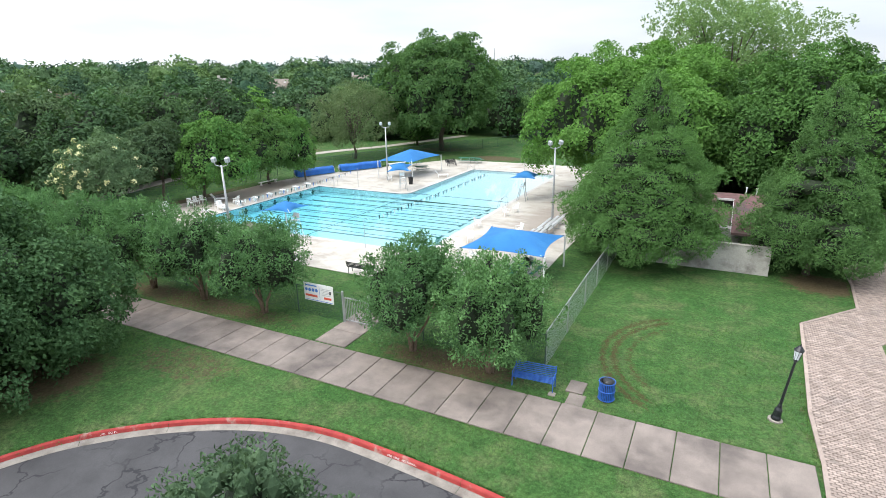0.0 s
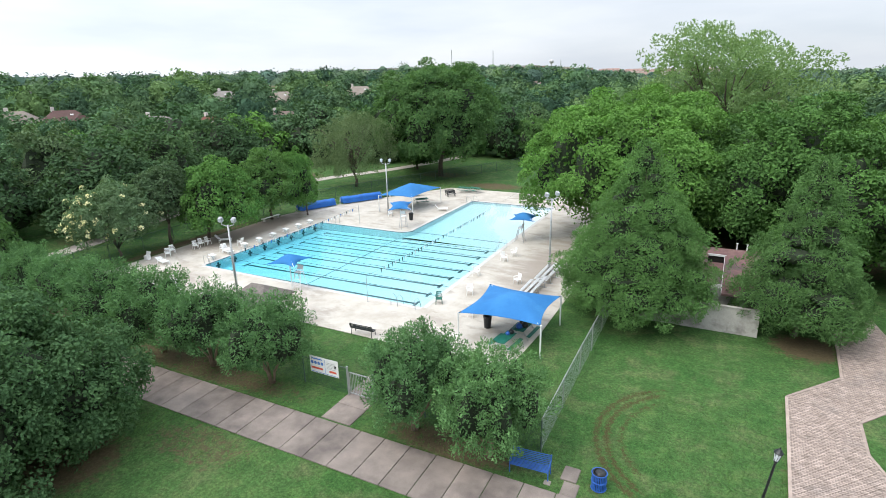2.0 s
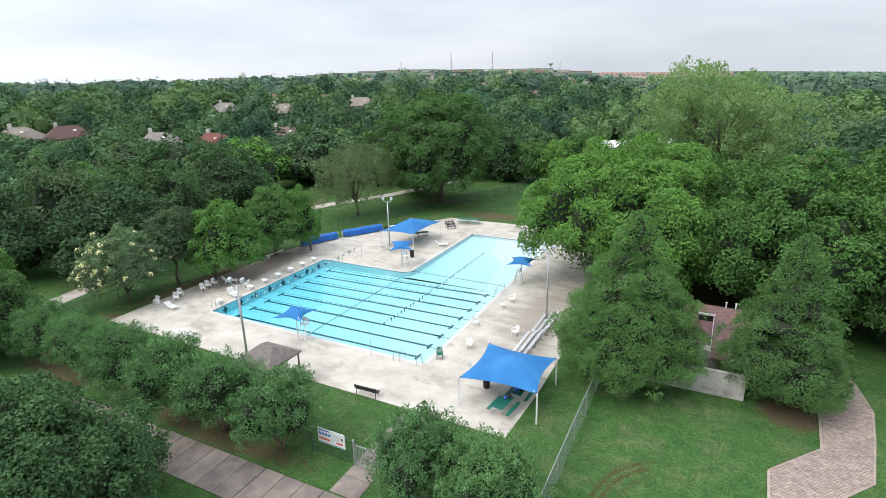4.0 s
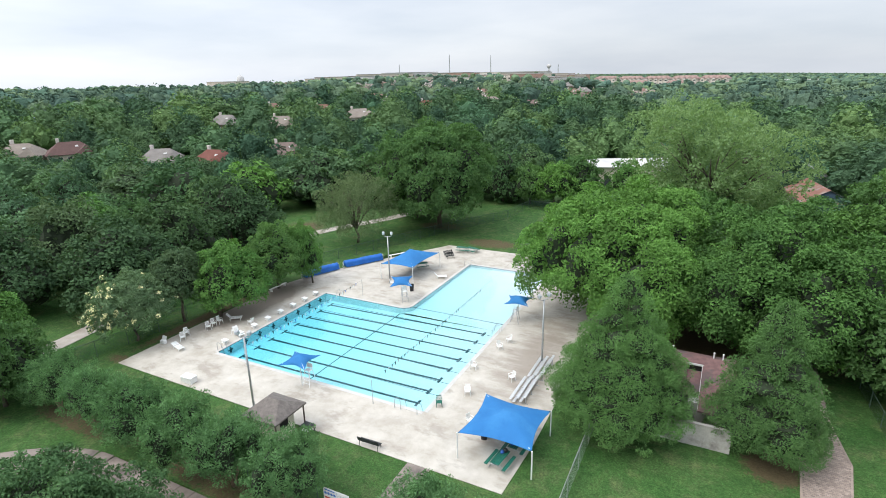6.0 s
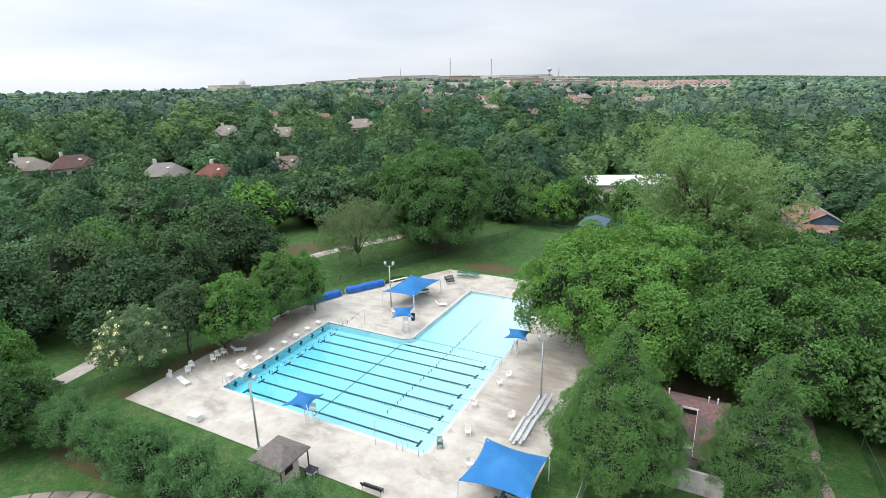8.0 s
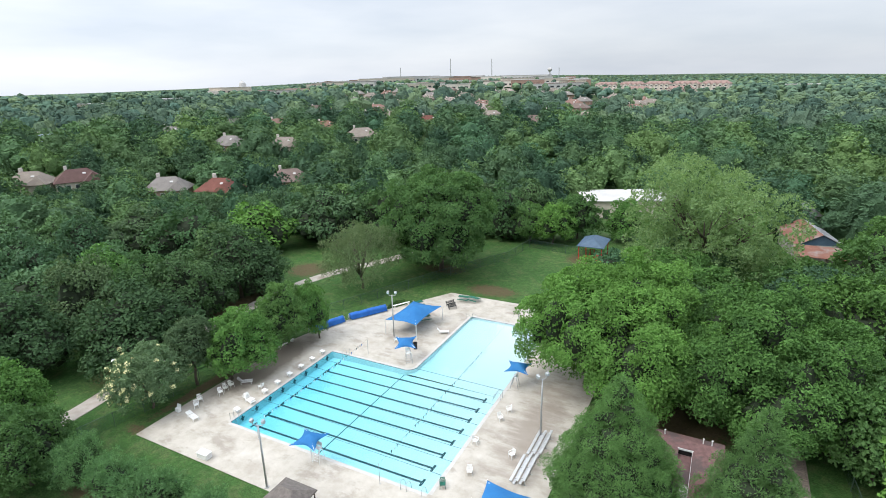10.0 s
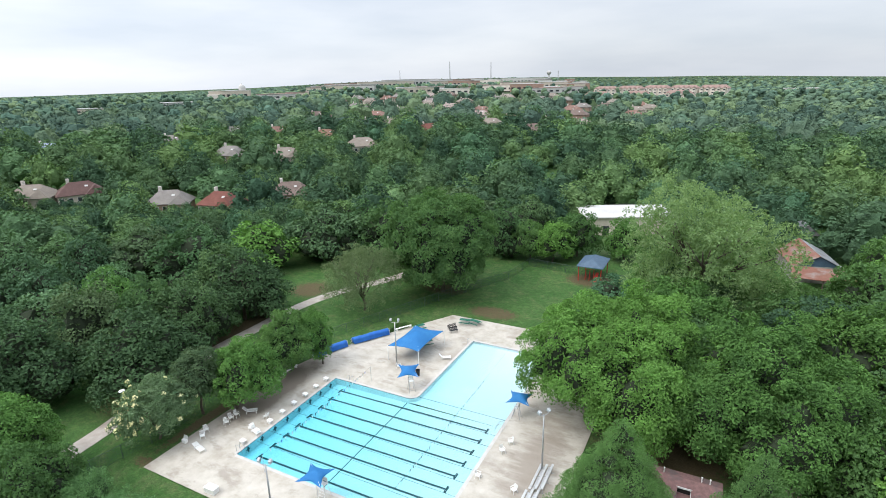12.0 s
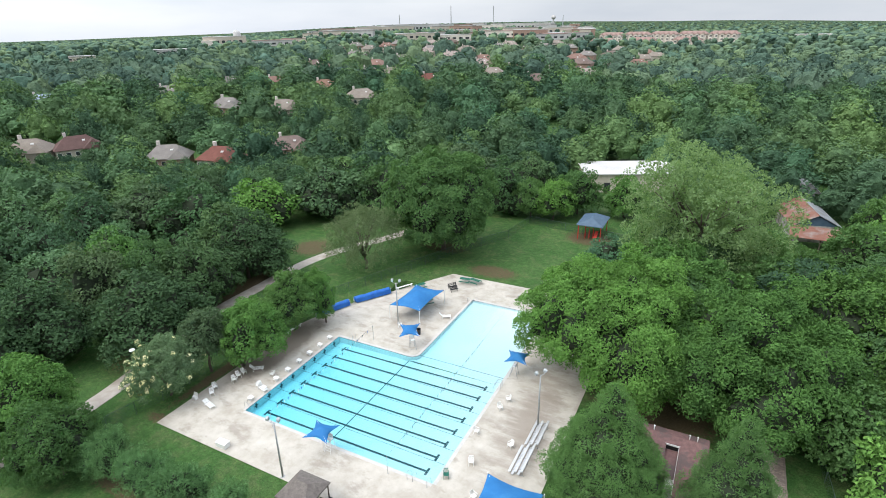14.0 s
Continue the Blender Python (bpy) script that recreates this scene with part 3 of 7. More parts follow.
def spline(pts, step=0.5):
    """A smooth line through points in the plan."""
    out = []
    ps = [Vector(p) for p in pts]
    ps = [ps[0] * 2 - ps[1]] + ps + [ps[-1] * 2 - ps[-2]]
    for a, b, c, d in zip(ps, ps[1:], ps[2:], ps[3:]):
        n = max(2, int((c - b).length / step))
        for i in range(n):
            t = i / n
            out.append(0.5 * ((2 * b) + (c - a) * t + (2 * a - 5 * b + 4 * c - d) * t * t + (3 * b - a - 3 * c + d) * t ** 3))
    out.append(ps[-2])
    return out


KERB_LINE = spline([(-27, -8), (-25.2, 0), (-22.3, 7.3), (-20.1, 10.4), (-16.6, 12.9), (-13.1, 14.05), (-9.4, 14.15), (-4.9, 13.8), (2, 12.9), (10, 11.2), (24, 7)])


def offset_line(line, d):
    """The line moved d metres to its right."""
    out = []
    for i, p in enumerate(line):
        t = (line[min(i + 1, len(line) - 1)] - line[max(i - 1, 0)]).normalized()
        out.append(p + Vector((t.y, -t.x)) * d)
    return out


def smooth_noise(x, y, s):
    return np.array([noise.noise((a * s, b * s, 3.7)) for a, b in zip(x.ravel(), y.ravel())]).reshape(x.shape)


def spread(a, b, step, far, grow=1.35):
    """Even steps from a to b, then ever longer ones as far as far on both sides."""
    mid = list(np.arange(a, b, step))
    out, d, lo, hi = mid, step, a, mid[-1]
    while hi < far or lo > -far:
        d *= grow
        lo, hi = lo - d, hi + d
        out = [lo] + out + [hi]
    return np.array(out)


def ease(a, b, v):
    t = np.clip((v - a) / (b - a), 0, 1)
    return t * t * (3 - 2 * t)


def land(x, y):
    """How far the land rises towards the suburb to the west, in metres."""
    r, a = np.hypot(x, y), np.degrees(np.arctan2(-x, y))
    rise = 6.8 * ease(165, 275, r) + 7.5 * ease(380, 650, r) * (1 - 0.5 * ease(30, 50, a))
    town = 6.0 * ease(680, 1250, r) * (1 - ease(30, 52, a))
    fall = (0.011 * ease(30, 55, a) + 0.008 * ease(4, -16, a)) * np.maximum(r - 1000, 0)
    return ease(4, 22, a) * (rise + town) - fall


def build_ground():
    xs = np.unique(np.concatenate([spread(-75, 30, 1.0, 4900), np.arange(-28, 10, 0.2), np.arange(-700, -75, 25)]))
    ys = np.unique(np.concatenate([spread(-10, 112, 1.0, 4900), np.arange(-9, 15.2, 0.2), np.arange(120, 760, 25)]))
    gx, gy = np.meshgrid(xs, ys)
    z = GROUND_Z + land(gx, gy)
    near = (np.abs(gx + 20) < 70) & (gy > -20) & (gy < 120)
    z[near] += 0.03 * smooth_noise(gx[near], gy[near], 0.25)
    kx, ky = np.array([p.x for p in KERB_LINE]), np.array([p.y for p in KERB_LINE])
    road = (gx > kx[0]) & (gx < kx[-1]) & (gy < np.interp(gx, kx, ky) - 0.01) & (gy > -9)
    z[road] = -0.6
    basin = (gx > POOL_W - 1.2) & (gx < POOL_E + 1.2) & (gy > POOL_S - 1.2) & (gy < LEG_N + 1.2)
    z[basin] = -2.5
    verts = np.stack([gx, gy, z], -1).reshape(-1, 3)
    idx = np.arange(gx.size).reshape(gx.shape)
    faces = np.stack([idx[:-1, :-1], idx[:-1, 1:], idx[1:, 1:], idx[1:, :-1]], -1).reshape(-1, 4)
    ob = new("ground", array_mesh("ground", verts, faces, M_LAWN))
    tagged(ob, "mown green lawn with dry patches round the pool", "lawn", "", "structure")


build_ground()

# road, gutter and red kerb
road = Build()
inner = offset_line(KERB_LINE, 0.54)
n0 = 0
for p, q in zip(inner, inner[1:]):
    road.quad((p.x, p.y - 30, -0.3), (q.x, q.y - 30, -0.3), (q.x, q.y, -0.2), (p.x, p.y, -0.2))
setting("road", road, M_ASPHALT, "dark cracked asphalt drive inside a curved kerb", "road")

kerb = thing("kerb", (0, 0, 0), "curved concrete kerb with worn red paint", "kerb", kind="structure")
PROFILE = [(0.0, -0.12), (0.0, -0.02), (0.02, 0.0), (0.15, 0.0), (0.18, -0.03), (0.21, -0.16)]
GUTTER = [(0.21, -0.158), (0.24, -0.175), (0.56, -0.192), (0.56, -0.3)]
rails = {d: offset_line(KERB_LINE, d) for d, _ in PROFILE + GUTTER}
for i0 in range(0, len(KERB_LINE) - 1, 6):
    i1 = min(i0 + 6, len(KERB_LINE) - 1)
    for kind_name, prof, mat in (("kerb_stone", PROFILE, M_KERB_RED), ("gutter_slab", GUTTER, M_KERB)):
        bd = Build()
        for i in range(i0, i1):
            for (d0, z0), (d1, z1) in zip(prof, prof[1:]):
                gap = 0.012 if i == i0 else 0.0
                a, b = rails[d0][i], rails[d0][i + 1]
                c, e = rails[d1][i + 1], rails[d1][i]
                s = (b - a).normalized() * gap
                a, e = a + s, e + s
                bd.quad((a.x, a.y, z0), (b.x, b.y, z0), (c.x, c.y, z1), (e.x, e.y, z1))
        part(kind_name, bd, mat, kerb, "red painted kerb stone" if kind_name == "kerb_stone" else "pale concrete gutter")

# white lettering on the face of the kerb
for k in (0, 1):
    target = Vector((-20.25, 10.2)) if k == 0 else Vector((-9.0, 14.15))
    i = min(range(1, len(KERB_LINE) - 1), key=lambda j: (KERB_LINE[j] - target).length)
    d = (KERB_LINE[i + 1] - KERB_LINE[i - 1]).normalized()
    cu = bpy.data.curves.new("lettering", "FONT")
    cu.body, cu.size, cu.align_x, cu.extrude = "FIRE LANE   NO PARKING", 0.115, "CENTER", 0.002
    cu.materials.append(M_WHITE_PAINT)
    tx = new("lettering", cu)
    tx.parent = kerb
    q = KERB_LINE[i] + Vector((d.y, -d.x)) * 0.205
    tx.matrix_basis = Matrix.Translation((q.x, q.y, -0.125)) @ Euler((radians(76), 0, math.atan2(d.y, d.x))).to_matrix().to_4x4()
    tagged(tx, "worn white kerb lettering")

# deck round the pool
corner = [(LEG_W - 1.3 + 1.3 * math.sin(a), POOL_N + 1.3 - 1.3 * math.cos(a)) for a in (radians(i * 9) for i in range(11))]
deck = Build()
T = 0.3
deck.slab([(DECK_W, DECK_S + 0.1), (DECK_E - 0.3, DECK_S), (DECK_E, POOL_S), (DECK_W, POOL_S)], -T, 0)
deck.slab([(DECK_W, POOL_S), (POOL_W, POOL_S), (POOL_W, POOL_N), (DECK_W, POOL_N)], -T, 0)
deck.slab([(POOL_E, POOL_S), (DECK_E, POOL_S), (DECK_E, LEG_N), (POOL_E, LEG_N)], -T, 0)
deck.slab([(DECK_W, POOL_N)] + corner + [(LEG_W, LEG_N), (-43.6, LEG_N), (-46, 65.9), (-48.9, 60.9), (-51.4, 54.9)], -T, 0)
deck.slab([(-43.6, LEG_N), (DECK_E, LEG_N), (DECK_E, DECK_N), (-39, DECK_N - 0.3), (-42.6, 71.8)], -T, 0)
setting("pool_deck", deck, M_DECK, "pale stained concrete deck round the swimming pool", "deck")


def floor_z(x, y):
    if y > POOL_N:
        return -0.58 + 0.2 * (y - POOL_N) / (LEG_N - POOL_N)
    return -0.95 + 0.37 * (x - POOL_W) / (POOL_E - POOL_W)


OUTLINE = [(POOL_W, POOL_S), (POOL_E, POOL_S), (POOL_E, LEG_N), (LEG_W, LEG_N)] + corner[::-1] + [(POOL_W, POOL_N)]
basin = Build()
for i in range(24):
    x0, x1 = (POOL_W + (POOL_E - POOL_W) * k / 24 for k in (i, i + 1))
    basin.quad((x0, POOL_S, floor_z(x0, 40)), (x1, POOL_S, floor_z(x1, 40)), (x1, POOL_N, floor_z(x1, 40)), (x0, POOL_N, floor_z(x0, 40)))
for i in range(18):
    y0, y1 = (POOL_N + (LEG_N - POOL_N) * k / 18 for k in (i, i + 1))
    xw = LEG_W - 1.3
    basin.quad((xw, y0, floor_z(0, max(y0, POOL_N + 0.01))), (POOL_E, y0, floor_z(0, y0 + 0.01)), (POOL_E, y1, floor_z(0, y1)), (xw, y1, floor_z(0, y1)))
for (ax, ay), (bx, by) in zip(OUTLINE, OUTLINE[1:] + OUTLINE[:1]):
    d = Vector((bx - ax, by - ay)).normalized()
    nx, ny = -d.y * 0.005, d.x * 0.005
    basin.quad((ax + nx, ay + ny, -0.035), (ax + nx, ay + ny, -1.1), (bx + nx, by + ny, -1.1), (bx + nx, by + ny, -0.035))
pool = thing("swimming_pool", (0, 0, 0), "L-shaped outdoor swimming pool with pale blue water and dark lane lines", "swimming pool", kind="structure")
part("basin", basin, M_PLASTER, pool, "pale plaster basin")
water = Build().quad(*[(x, y, -0.06) for x, y in OUTLINE])
part("water", water, M_WATER, pool, "clear pale blue water")

# dark tile band and pale coping along the rim
band = Build()
for (ax, ay), (bx, by) in zip(OUTLINE, OUTLINE[1:] + OUTLINE[:1]):
    d = Vector((bx - ax, by - ay)).normalized()
    nx, ny = -d.y * 0.01, d.x * 0.01
    band.quad((ax + nx, ay + ny, -0.026), (ax + nx, ay + ny, -0.056), (bx + nx, by + ny, -0.056), (bx + nx, by + ny, -0.026))
part("edge_tile_band", band, M_NAVY, pool, "navy tile band at the waterline")
cop = Build()
for (ax, ay), (bx, by) in zip(OUTLINE, OUTLINE[1:] + OUTLINE[:1]):
    d = Vector((bx - ax, by - ay))
    if d.length < 0.05:
        continue
    d.normalize()
    ox, oy = d.y * 0.38, -d.x * 0.38
    cop.slab([(ax, ay), (ax + ox, ay + oy), (bx + ox, by + oy), (bx, by)][::1], -0.03, 0.012)
part("coping", cop, M_COPING, pool, "pale coping stones")


def floor_strip(bd, x0, y0, x1, y1, w):
    """A dark strip lying on the pool floor."""
    d = Vector((x1 - x0, y1 - y0)).normalized()
    sx, sy = -d.y * w / 2, d.x * w / 2
    n = max(1, int(math.hypot(x1 - x0, y1 - y0) / 1.0))
    for i in range(n):
        ax, ay = x0 + (x1 - x0) * i / n, y0 + (y1 - y0) * i / n
        bx, by = x0 + (x1 - x0) * (i + 1) / n, y0 + (y1 - y0) * (i + 1) / n
        za, zb = floor_z(ax, ay) + 0.008, floor_z(bx, by) + 0.008
        bd.quad((ax - sx, ay - sy, za), (bx - sx, by - sy, zb), (bx + sx, by + sy, zb), (ax + sx, ay + sy, za))


LANES = [36.14 + 2.121 * i for i in range(8)]
for y in LANES:
    bd = Build()
    floor_strip(bd, -42.92, y, -21.42, y, 0.27)
    for x in (-42.92, -21.42):
        floor_strip(bd, x, y - 0.5, x, y + 0.5, 0.27)
    part("lane_line", bd, M_LINE, pool, "dark tiled lane line with crossbars")
    bd = Build()
    bd.quad((POOL_W + 0.012, y - 0.13, -0.2), (POOL_W + 0.012, y + 0.13, -0.2), (POOL_W + 0.012, y + 0.13, -0.85), (POOL_W + 0.012, y - 0.13, -0.85))
    bd.quad((POOL_W + 0.017, y - 0.3, -0.42), (POOL_W + 0.017, y + 0.3, -0.42), (POOL_W + 0.017, y + 0.3, -0.6), (POOL_W + 0.017, y - 0.3, -0.6))
    part("wall_target", bd, M_LINE, pool, "dark cross on the pool wall")
bd = Build()
floor_strip(bd, -33.1, POOL_S + 0.05, -33.1, POOL_N - 0.05, 0.12)
part("depth_line", bd, M_LINE, pool, "thin dark line across the pool floor")


def cable(name, a, b, sag, r, material, label, category, group="", n=14):
    pts = []
    for i in range(n + 1):
        t = i / n
        p = Vector(a).lerp(Vector(b), t)
        p.z -= sag * 4 * t * (1 - t)
        pts.append(p)
    ob = new(name, Build().tube(pts, r, 5).mesh(name, material, True))
    return tagged(ob, label, category, group), pts


for y in LANES[1:]:
    cable("lane_cable", (POOL_W, y - 1.06, -0.045), (POOL_E, y - 1.06, -0.045), 0, 0.018, M_LINE, "thin dark lane cable stretched along the water", "lane cable", "lane cables")
cable("lane_cable", (LEG_W - 0.3, POOL_N + 0.9, -0.045), (POOL_E, POOL_N + 0.9, -0.045), 0, 0.022, M_LINE, "thin dark rope closing off the shallow leg", "rope")

# concrete trail, gate walk, beds and pads
trail = Build()
tl = spline([(-61.0, -5), (-61.6, 15), (-62.0, 27), (-63.4, 35), (-66.5, 48), (-66.6, 60), (-66.2, 70), (-63.6, 79), (-58, 90), (-52, 110)], 1.5)
ta, tb = offset_line(tl, -1.2), offset_line(tl, 1.2)
for a, b, c, d in zip(ta, tb, tb[1:], ta[1:]):
    trail.quad((a.x, a.y, -0.005), (b.x, b.y, -0.005), (c.x, c.y, -0.005), (d.x, d.y, -0.005))
    trail.quad((b.x, b.y, -0.1), (c.x, c.y, -0.1), (c.x, c.y, -0.005), (b.x, b.y, -0.005))
setting("trail", trail, M_TRAIL, "narrow pale concrete trail winding past the woods", "path")


pad = Build()
pad.box((-4.65, 21.15, -0.03), (0.72, 0.95, 0.08), bevel=0.015)
pad.box((-4.45, 20.15, -0.045), (0.7, 0.95, 0.08), bevel=0.02)
setting("concrete_pad", pad, M_WALK, "small worn concrete pad in the grass", "pad")



# ---- fences and gate ----
def fence(points, h, label, link, post_mat, gap=3.0, rail=True, r=0.035, skip=()):
    """A chain-link fence along points: posts, top rail and woven panels."""
    f = thing("chain_link_fence", (*points[0], GROUND_Z), label, "fence")
    ox, oy = points[0]
    for (ax, ay), (bx, by) in zip(points, points[1:]):
        ln = math.hypot(bx - ax, by - ay)
        n = max(1, round(ln / gap))
        for i in range(n):
            x0, y0 = ax + (bx - ax) * i / n - ox, ay + (by - ay) * i / n - oy
            x1, y1 = ax + (bx - ax) * (i + 1) / n - ox, ay + (by - ay) * (i + 1) / n - oy
            if any(min(x0, x1) + ox < s < max(x0, x1) + ox for s in skip):
                continue
            part("post", Build().tube([(x0, y0, -0.1), (x0, y0, h), (x0, y0, h + 0.05)], [r, r, r * 0.4], 8), post_mat, f)
            if rail:
                part("top_rail", Build().tube([(x0, y0, h - 0.02), (x1, y1, h - 0.02)], r * 0.7, 6), post_mat, f)
            bd = Build().quad((x0, y0, 0.03), (x1, y1, 0.03), (x1, y1, h), (x0, y0, h))
            w = math.hypot(x1 - x0, y1 - y0)
            bd.uv = [(0, 0), (w, 0), (w, h), (0, h)]
            part("woven_wire_panel", bd, link, f)
    bx, by = points[-1]
    part("post", Build().tube([(bx - ox, by - oy, -0.1), (bx - ox, by - oy, h)], r, 8), post_mat, f)
    return f


M_POST_GREEN = surface("dull_green_post", (0.05, 0.09, 0.07), (0.08, 0.12, 0.1), 5, 0.6)
fence([(-56.6, 22.3), (-37, 22.2), (-17.75, 22.1)], 1.75, "thin green chain-link fence before the lawn", M_LINK_GREEN, M_POST_GREEN)
fence([(-15.9, 22.1), (-6.35, 22.1)], 1.75, "thin green chain-link fence behind the bench", M_LINK_GREEN, M_POST_GREEN)
fence([(-6.35, 22.15), (-6.45, 30), (-6.5, 39.5)], 1.85, "grey galvanised chain-link fence along the side lawn", M_LINK, M_GALV, 3.4)
fence([(-56.6, 22.3), (-54.9, 31.6), (-54.3, 46), (-54.1, 58.3), (-47.9, 73.1), (-42.9, 85.1), (-36.4, 97.8), (-35.2, 107.5), (-27, 106.4), (-12, 104)], 1.8, "dark chain-link fence round the pool's lawn", M_LINK_GREEN, M_POST_GREEN, 3.4)
fence([(13.2, 54), (13.6, 48), (14.2, 38), (15, 26)], 1.5, "low dark chain-link fence beside the woods", M_LINK_GREEN, M_POST_GREEN, 3.0)

gate = thing("gate", (-17.7, 22.1, GROUND_Z), "pale grey picket gate at the end of the entry walk", "gate")
for x in (0.0, 1.72):
    part("gate_post", Build().box((x, 0, 0.9), (0.09, 0.09, 1.8), bevel=0.01).lathe((x, 0, 1.8), [(0.06, 0), (0.07, 0.03), (0.03, 0.08)], 8), M_GALV, gate)
leaf = part("gate_leaf", Build().box((0.86, 0, 0.2), (1.56, 0.04, 0.05)).box((0.86, 0, 1.5), (1.56, 0.04, 0.05)).box((0.1, 0, 0.85), (0.04, 0.04, 1.35)).box((1.62, 0, 0.85), (0.04, 0.04, 1.35)), M_GALV, gate)
for i in range(13):
    part("picket", Build().box((0.2 + 0.11 * i, 0, 0.87), (0.022, 0.022, 1.4)), M_GALV, leaf)
part("latch", Build().box((1.6, -0.05, 1.0), (0.12, 0.06, 0.1), bevel=0.01), M_BLACK, gate)

sign = thing("banner_sign", (-19.3, 22.03, GROUND_Z), "white rules banner with blue and red print on the fence", "sign")
panel = part("panel", Build().box((0, 0, 1.5), (2.05, 0.02, 1.05), bevel=0.006), M_WHITE_PLASTIC, sign, "white vinyl panel")
for cx, w in ((-0.52, 0.85), (0.62, 0.5)):
    part("print_bar", Build().box((cx, -0.013, 1.28 if cx < 0 else 1.25), (w, 0.006, 0.13)), M_SIGN_RED, panel, "red line of print")
for i in range(4):
    badge = part("print_badge", Build().lathe((0, 0, 0), [(0.0, 0), (0.1, 0.0), (0.1, 0.004), (0, 0.004)], 14), M_SIGN_BLUE, panel, "round blue badge")
    badge.matrix_basis = Matrix.Translation((-0.85 + 0.24 * i, -0.012, 1.62)) @ Euler((radians(90), 0, 0)).to_matrix().to_4x4()
part("print_bar", Build().box((-0.5, -0.013, 1.88), (0.8, 0.006, 0.07)), M_SIGN_BLUE, panel, "blue line of print")
part("print_bar", Build().box((0, -0.013, 1.03), (1.9, 0.006, 0.03)), M_SIGN_BLUE, panel, "blue rule")
part("print_bar", Build().box((0.08, -0.013, 1.5), (0.015, 0.006, 0.9)), M_SIGN_BLUE, panel, "thin dividing rule")
for i in range(5):
    part("print_bar", Build().box((0.55, -0.013, 1.42 + 0.09 * i), (0.7 - 0.1 * (i % 3), 0.006, 0.025)), M_GALV, panel, "grey line of small print")
part("print_spot", Build().box((0.82, -0.013, 1.62), (0.12, 0.006, 0.16)), M_BLACK, panel, "small dark emblem")

# ---- bench, bin and lamp beside the walk ----
bench = thing("park_bench", (-6.35, 20.45, GROUND_Z), "blue slatted metal park bench beside the walk", "bench", rz=radians(4))
for i in range(7):
    part("seat_slat", Build().box((0, -0.22 + i * 0.07, 0.45 + 0.007 * i), (1.8, 0.036, 0.03), bevel=0.006), M_BLUE_PAINT, bench)
for i in range(6):
    part("back_slat", Build().box((0, 0.28 + 0.024 * i, 0.52 + i * 0.078), (1.8, 0.025, 0.042), bevel=0.006), M_BLUE_PAINT, bench)
for x in (-0.88, 0.88):
    part("leg", Build().tube([(x, -0.24, 0), (x, -0.22, 0.42), (x, -0.2, 0.64), (x, 0.1, 0.68), (x, 0.34, 0.66)], 0.025, 8).tube([(x, 0.3, 0), (x, 0.28, 0.5), (x, 0.43, 0.95)], 0.025, 8), M_BLUE_PAINT, bench)
setting("footing", Build().box((-5.45, 20.2, -0.05), (0.3, 0.3, 0.08), bevel=0.02), M_KERB, "small concrete footing under the bench", "footing")

can = thing("litter_bin", (-3.35, 20.85, GROUND_Z), "round blue slatted litter bin with a black liner", "litter bin")
for i in range(26):
    a = math.tau * i / 26
    part("slat", Build().box((0.31 * math.cos(a), 0.31 * math.sin(a), 0.44), (0.012, 0.05, 0.78), rz=a), M_BLUE_PAINT, can)
for z in (0.06, 0.45, 0.83):
    pts = [(0.325 * math.cos(math.tau * i / 24), 0.325 * math.sin(math.tau * i / 24), z) for i in range(25)]
    part("hoop", Build().tube(pts, 0.022, 6), M_BLUE_PAINT, can)
part("liner", Build().lathe((0, 0, 0.05), [(0.26, 0), (0.28, 0.78), (0.29, 0.8), (0.25, 0.8), (0.24, 0.4), (0.01, 0.4)], 18), M_BLACK, can, "black plastic liner")
part("lid", Build().lathe((0.04, -0.02, 0.84), [(0.22, 0), (0.23, 0.03), (0.17, 0.09), (0.05, 0.12), (0.0, 0.12)], 16), M_BLACK, can, "tilted black lid")


def ring_plate(bd, c, r, z0, z1, n=20):
    return bd.lathe((c[0], c[1], 0), [(r, z0), (r, z1 - 0.02), (r - 0.02, z1)], n)


lamp = thing("street_lamp", (2.75, 22.25, GROUND_Z), "black lantern lamp post on the lawn", "street lamp")
lamp.rotation_euler, lamp.scale = (0, radians(6), 0), (0.87, 0.87, 0.87)
part("footing", ring_plate(Build(), (0, 0), 0.3, -0.05, 0.06), M_KERB, lamp, "round concrete footing")
part("base", Build().lathe((0, 0, 0.05), [(0.2, 0), (0.2, 0.12), (0.17, 0.2), (0.16, 0.5), (0.1, 0.62), (0.09, 0.72), (0.07, 0.76)], 16), M_BLACK, lamp, smooth=False)
part("pole", Build().tube([(0, 0, 0.75), (0, 0, 3.05)], [0.062, 0.05], 12).lathe((0, 0, 1.0), [(0.062, 0), (0.075, 0.03), (0.062, 0.06)], 12).lathe((0, 0, 2.95), [(0.05, 0), (0.08, 0.05), (0.05, 0.1)], 12), M_BLACK, lamp)
part("collar", Build().lathe((0, 0, 3.06), [(0.1, 0), (0.11, 0.04), (0.06, 0.06)], 8), M_BLACK, lamp)
lantern = part("lantern", Build().lathe((0, 0, 3.52), [(0.2, 0), (0.21, 0.03), (0.08, 0.2), (0.03, 0.22), (0.02, 0.32)], 8), M_BLACK, lamp)
part("glass", Build().lathe((0, 0, 3.1), [(0.1, 0), (0.165, 0.42)], 8), M_GLASS_LAMP, lantern, "pale lamp glass")
for i in range(8):
    a = math.tau * i / 8
    part("bar", Build().tube([(0.105 * math.cos(a), 0.105 * math.sin(a), 3.1), (0.172 * math.cos(a), 0.172 * math.sin(a), 3.53)], 0.009, 4), M_BLACK, lantern)



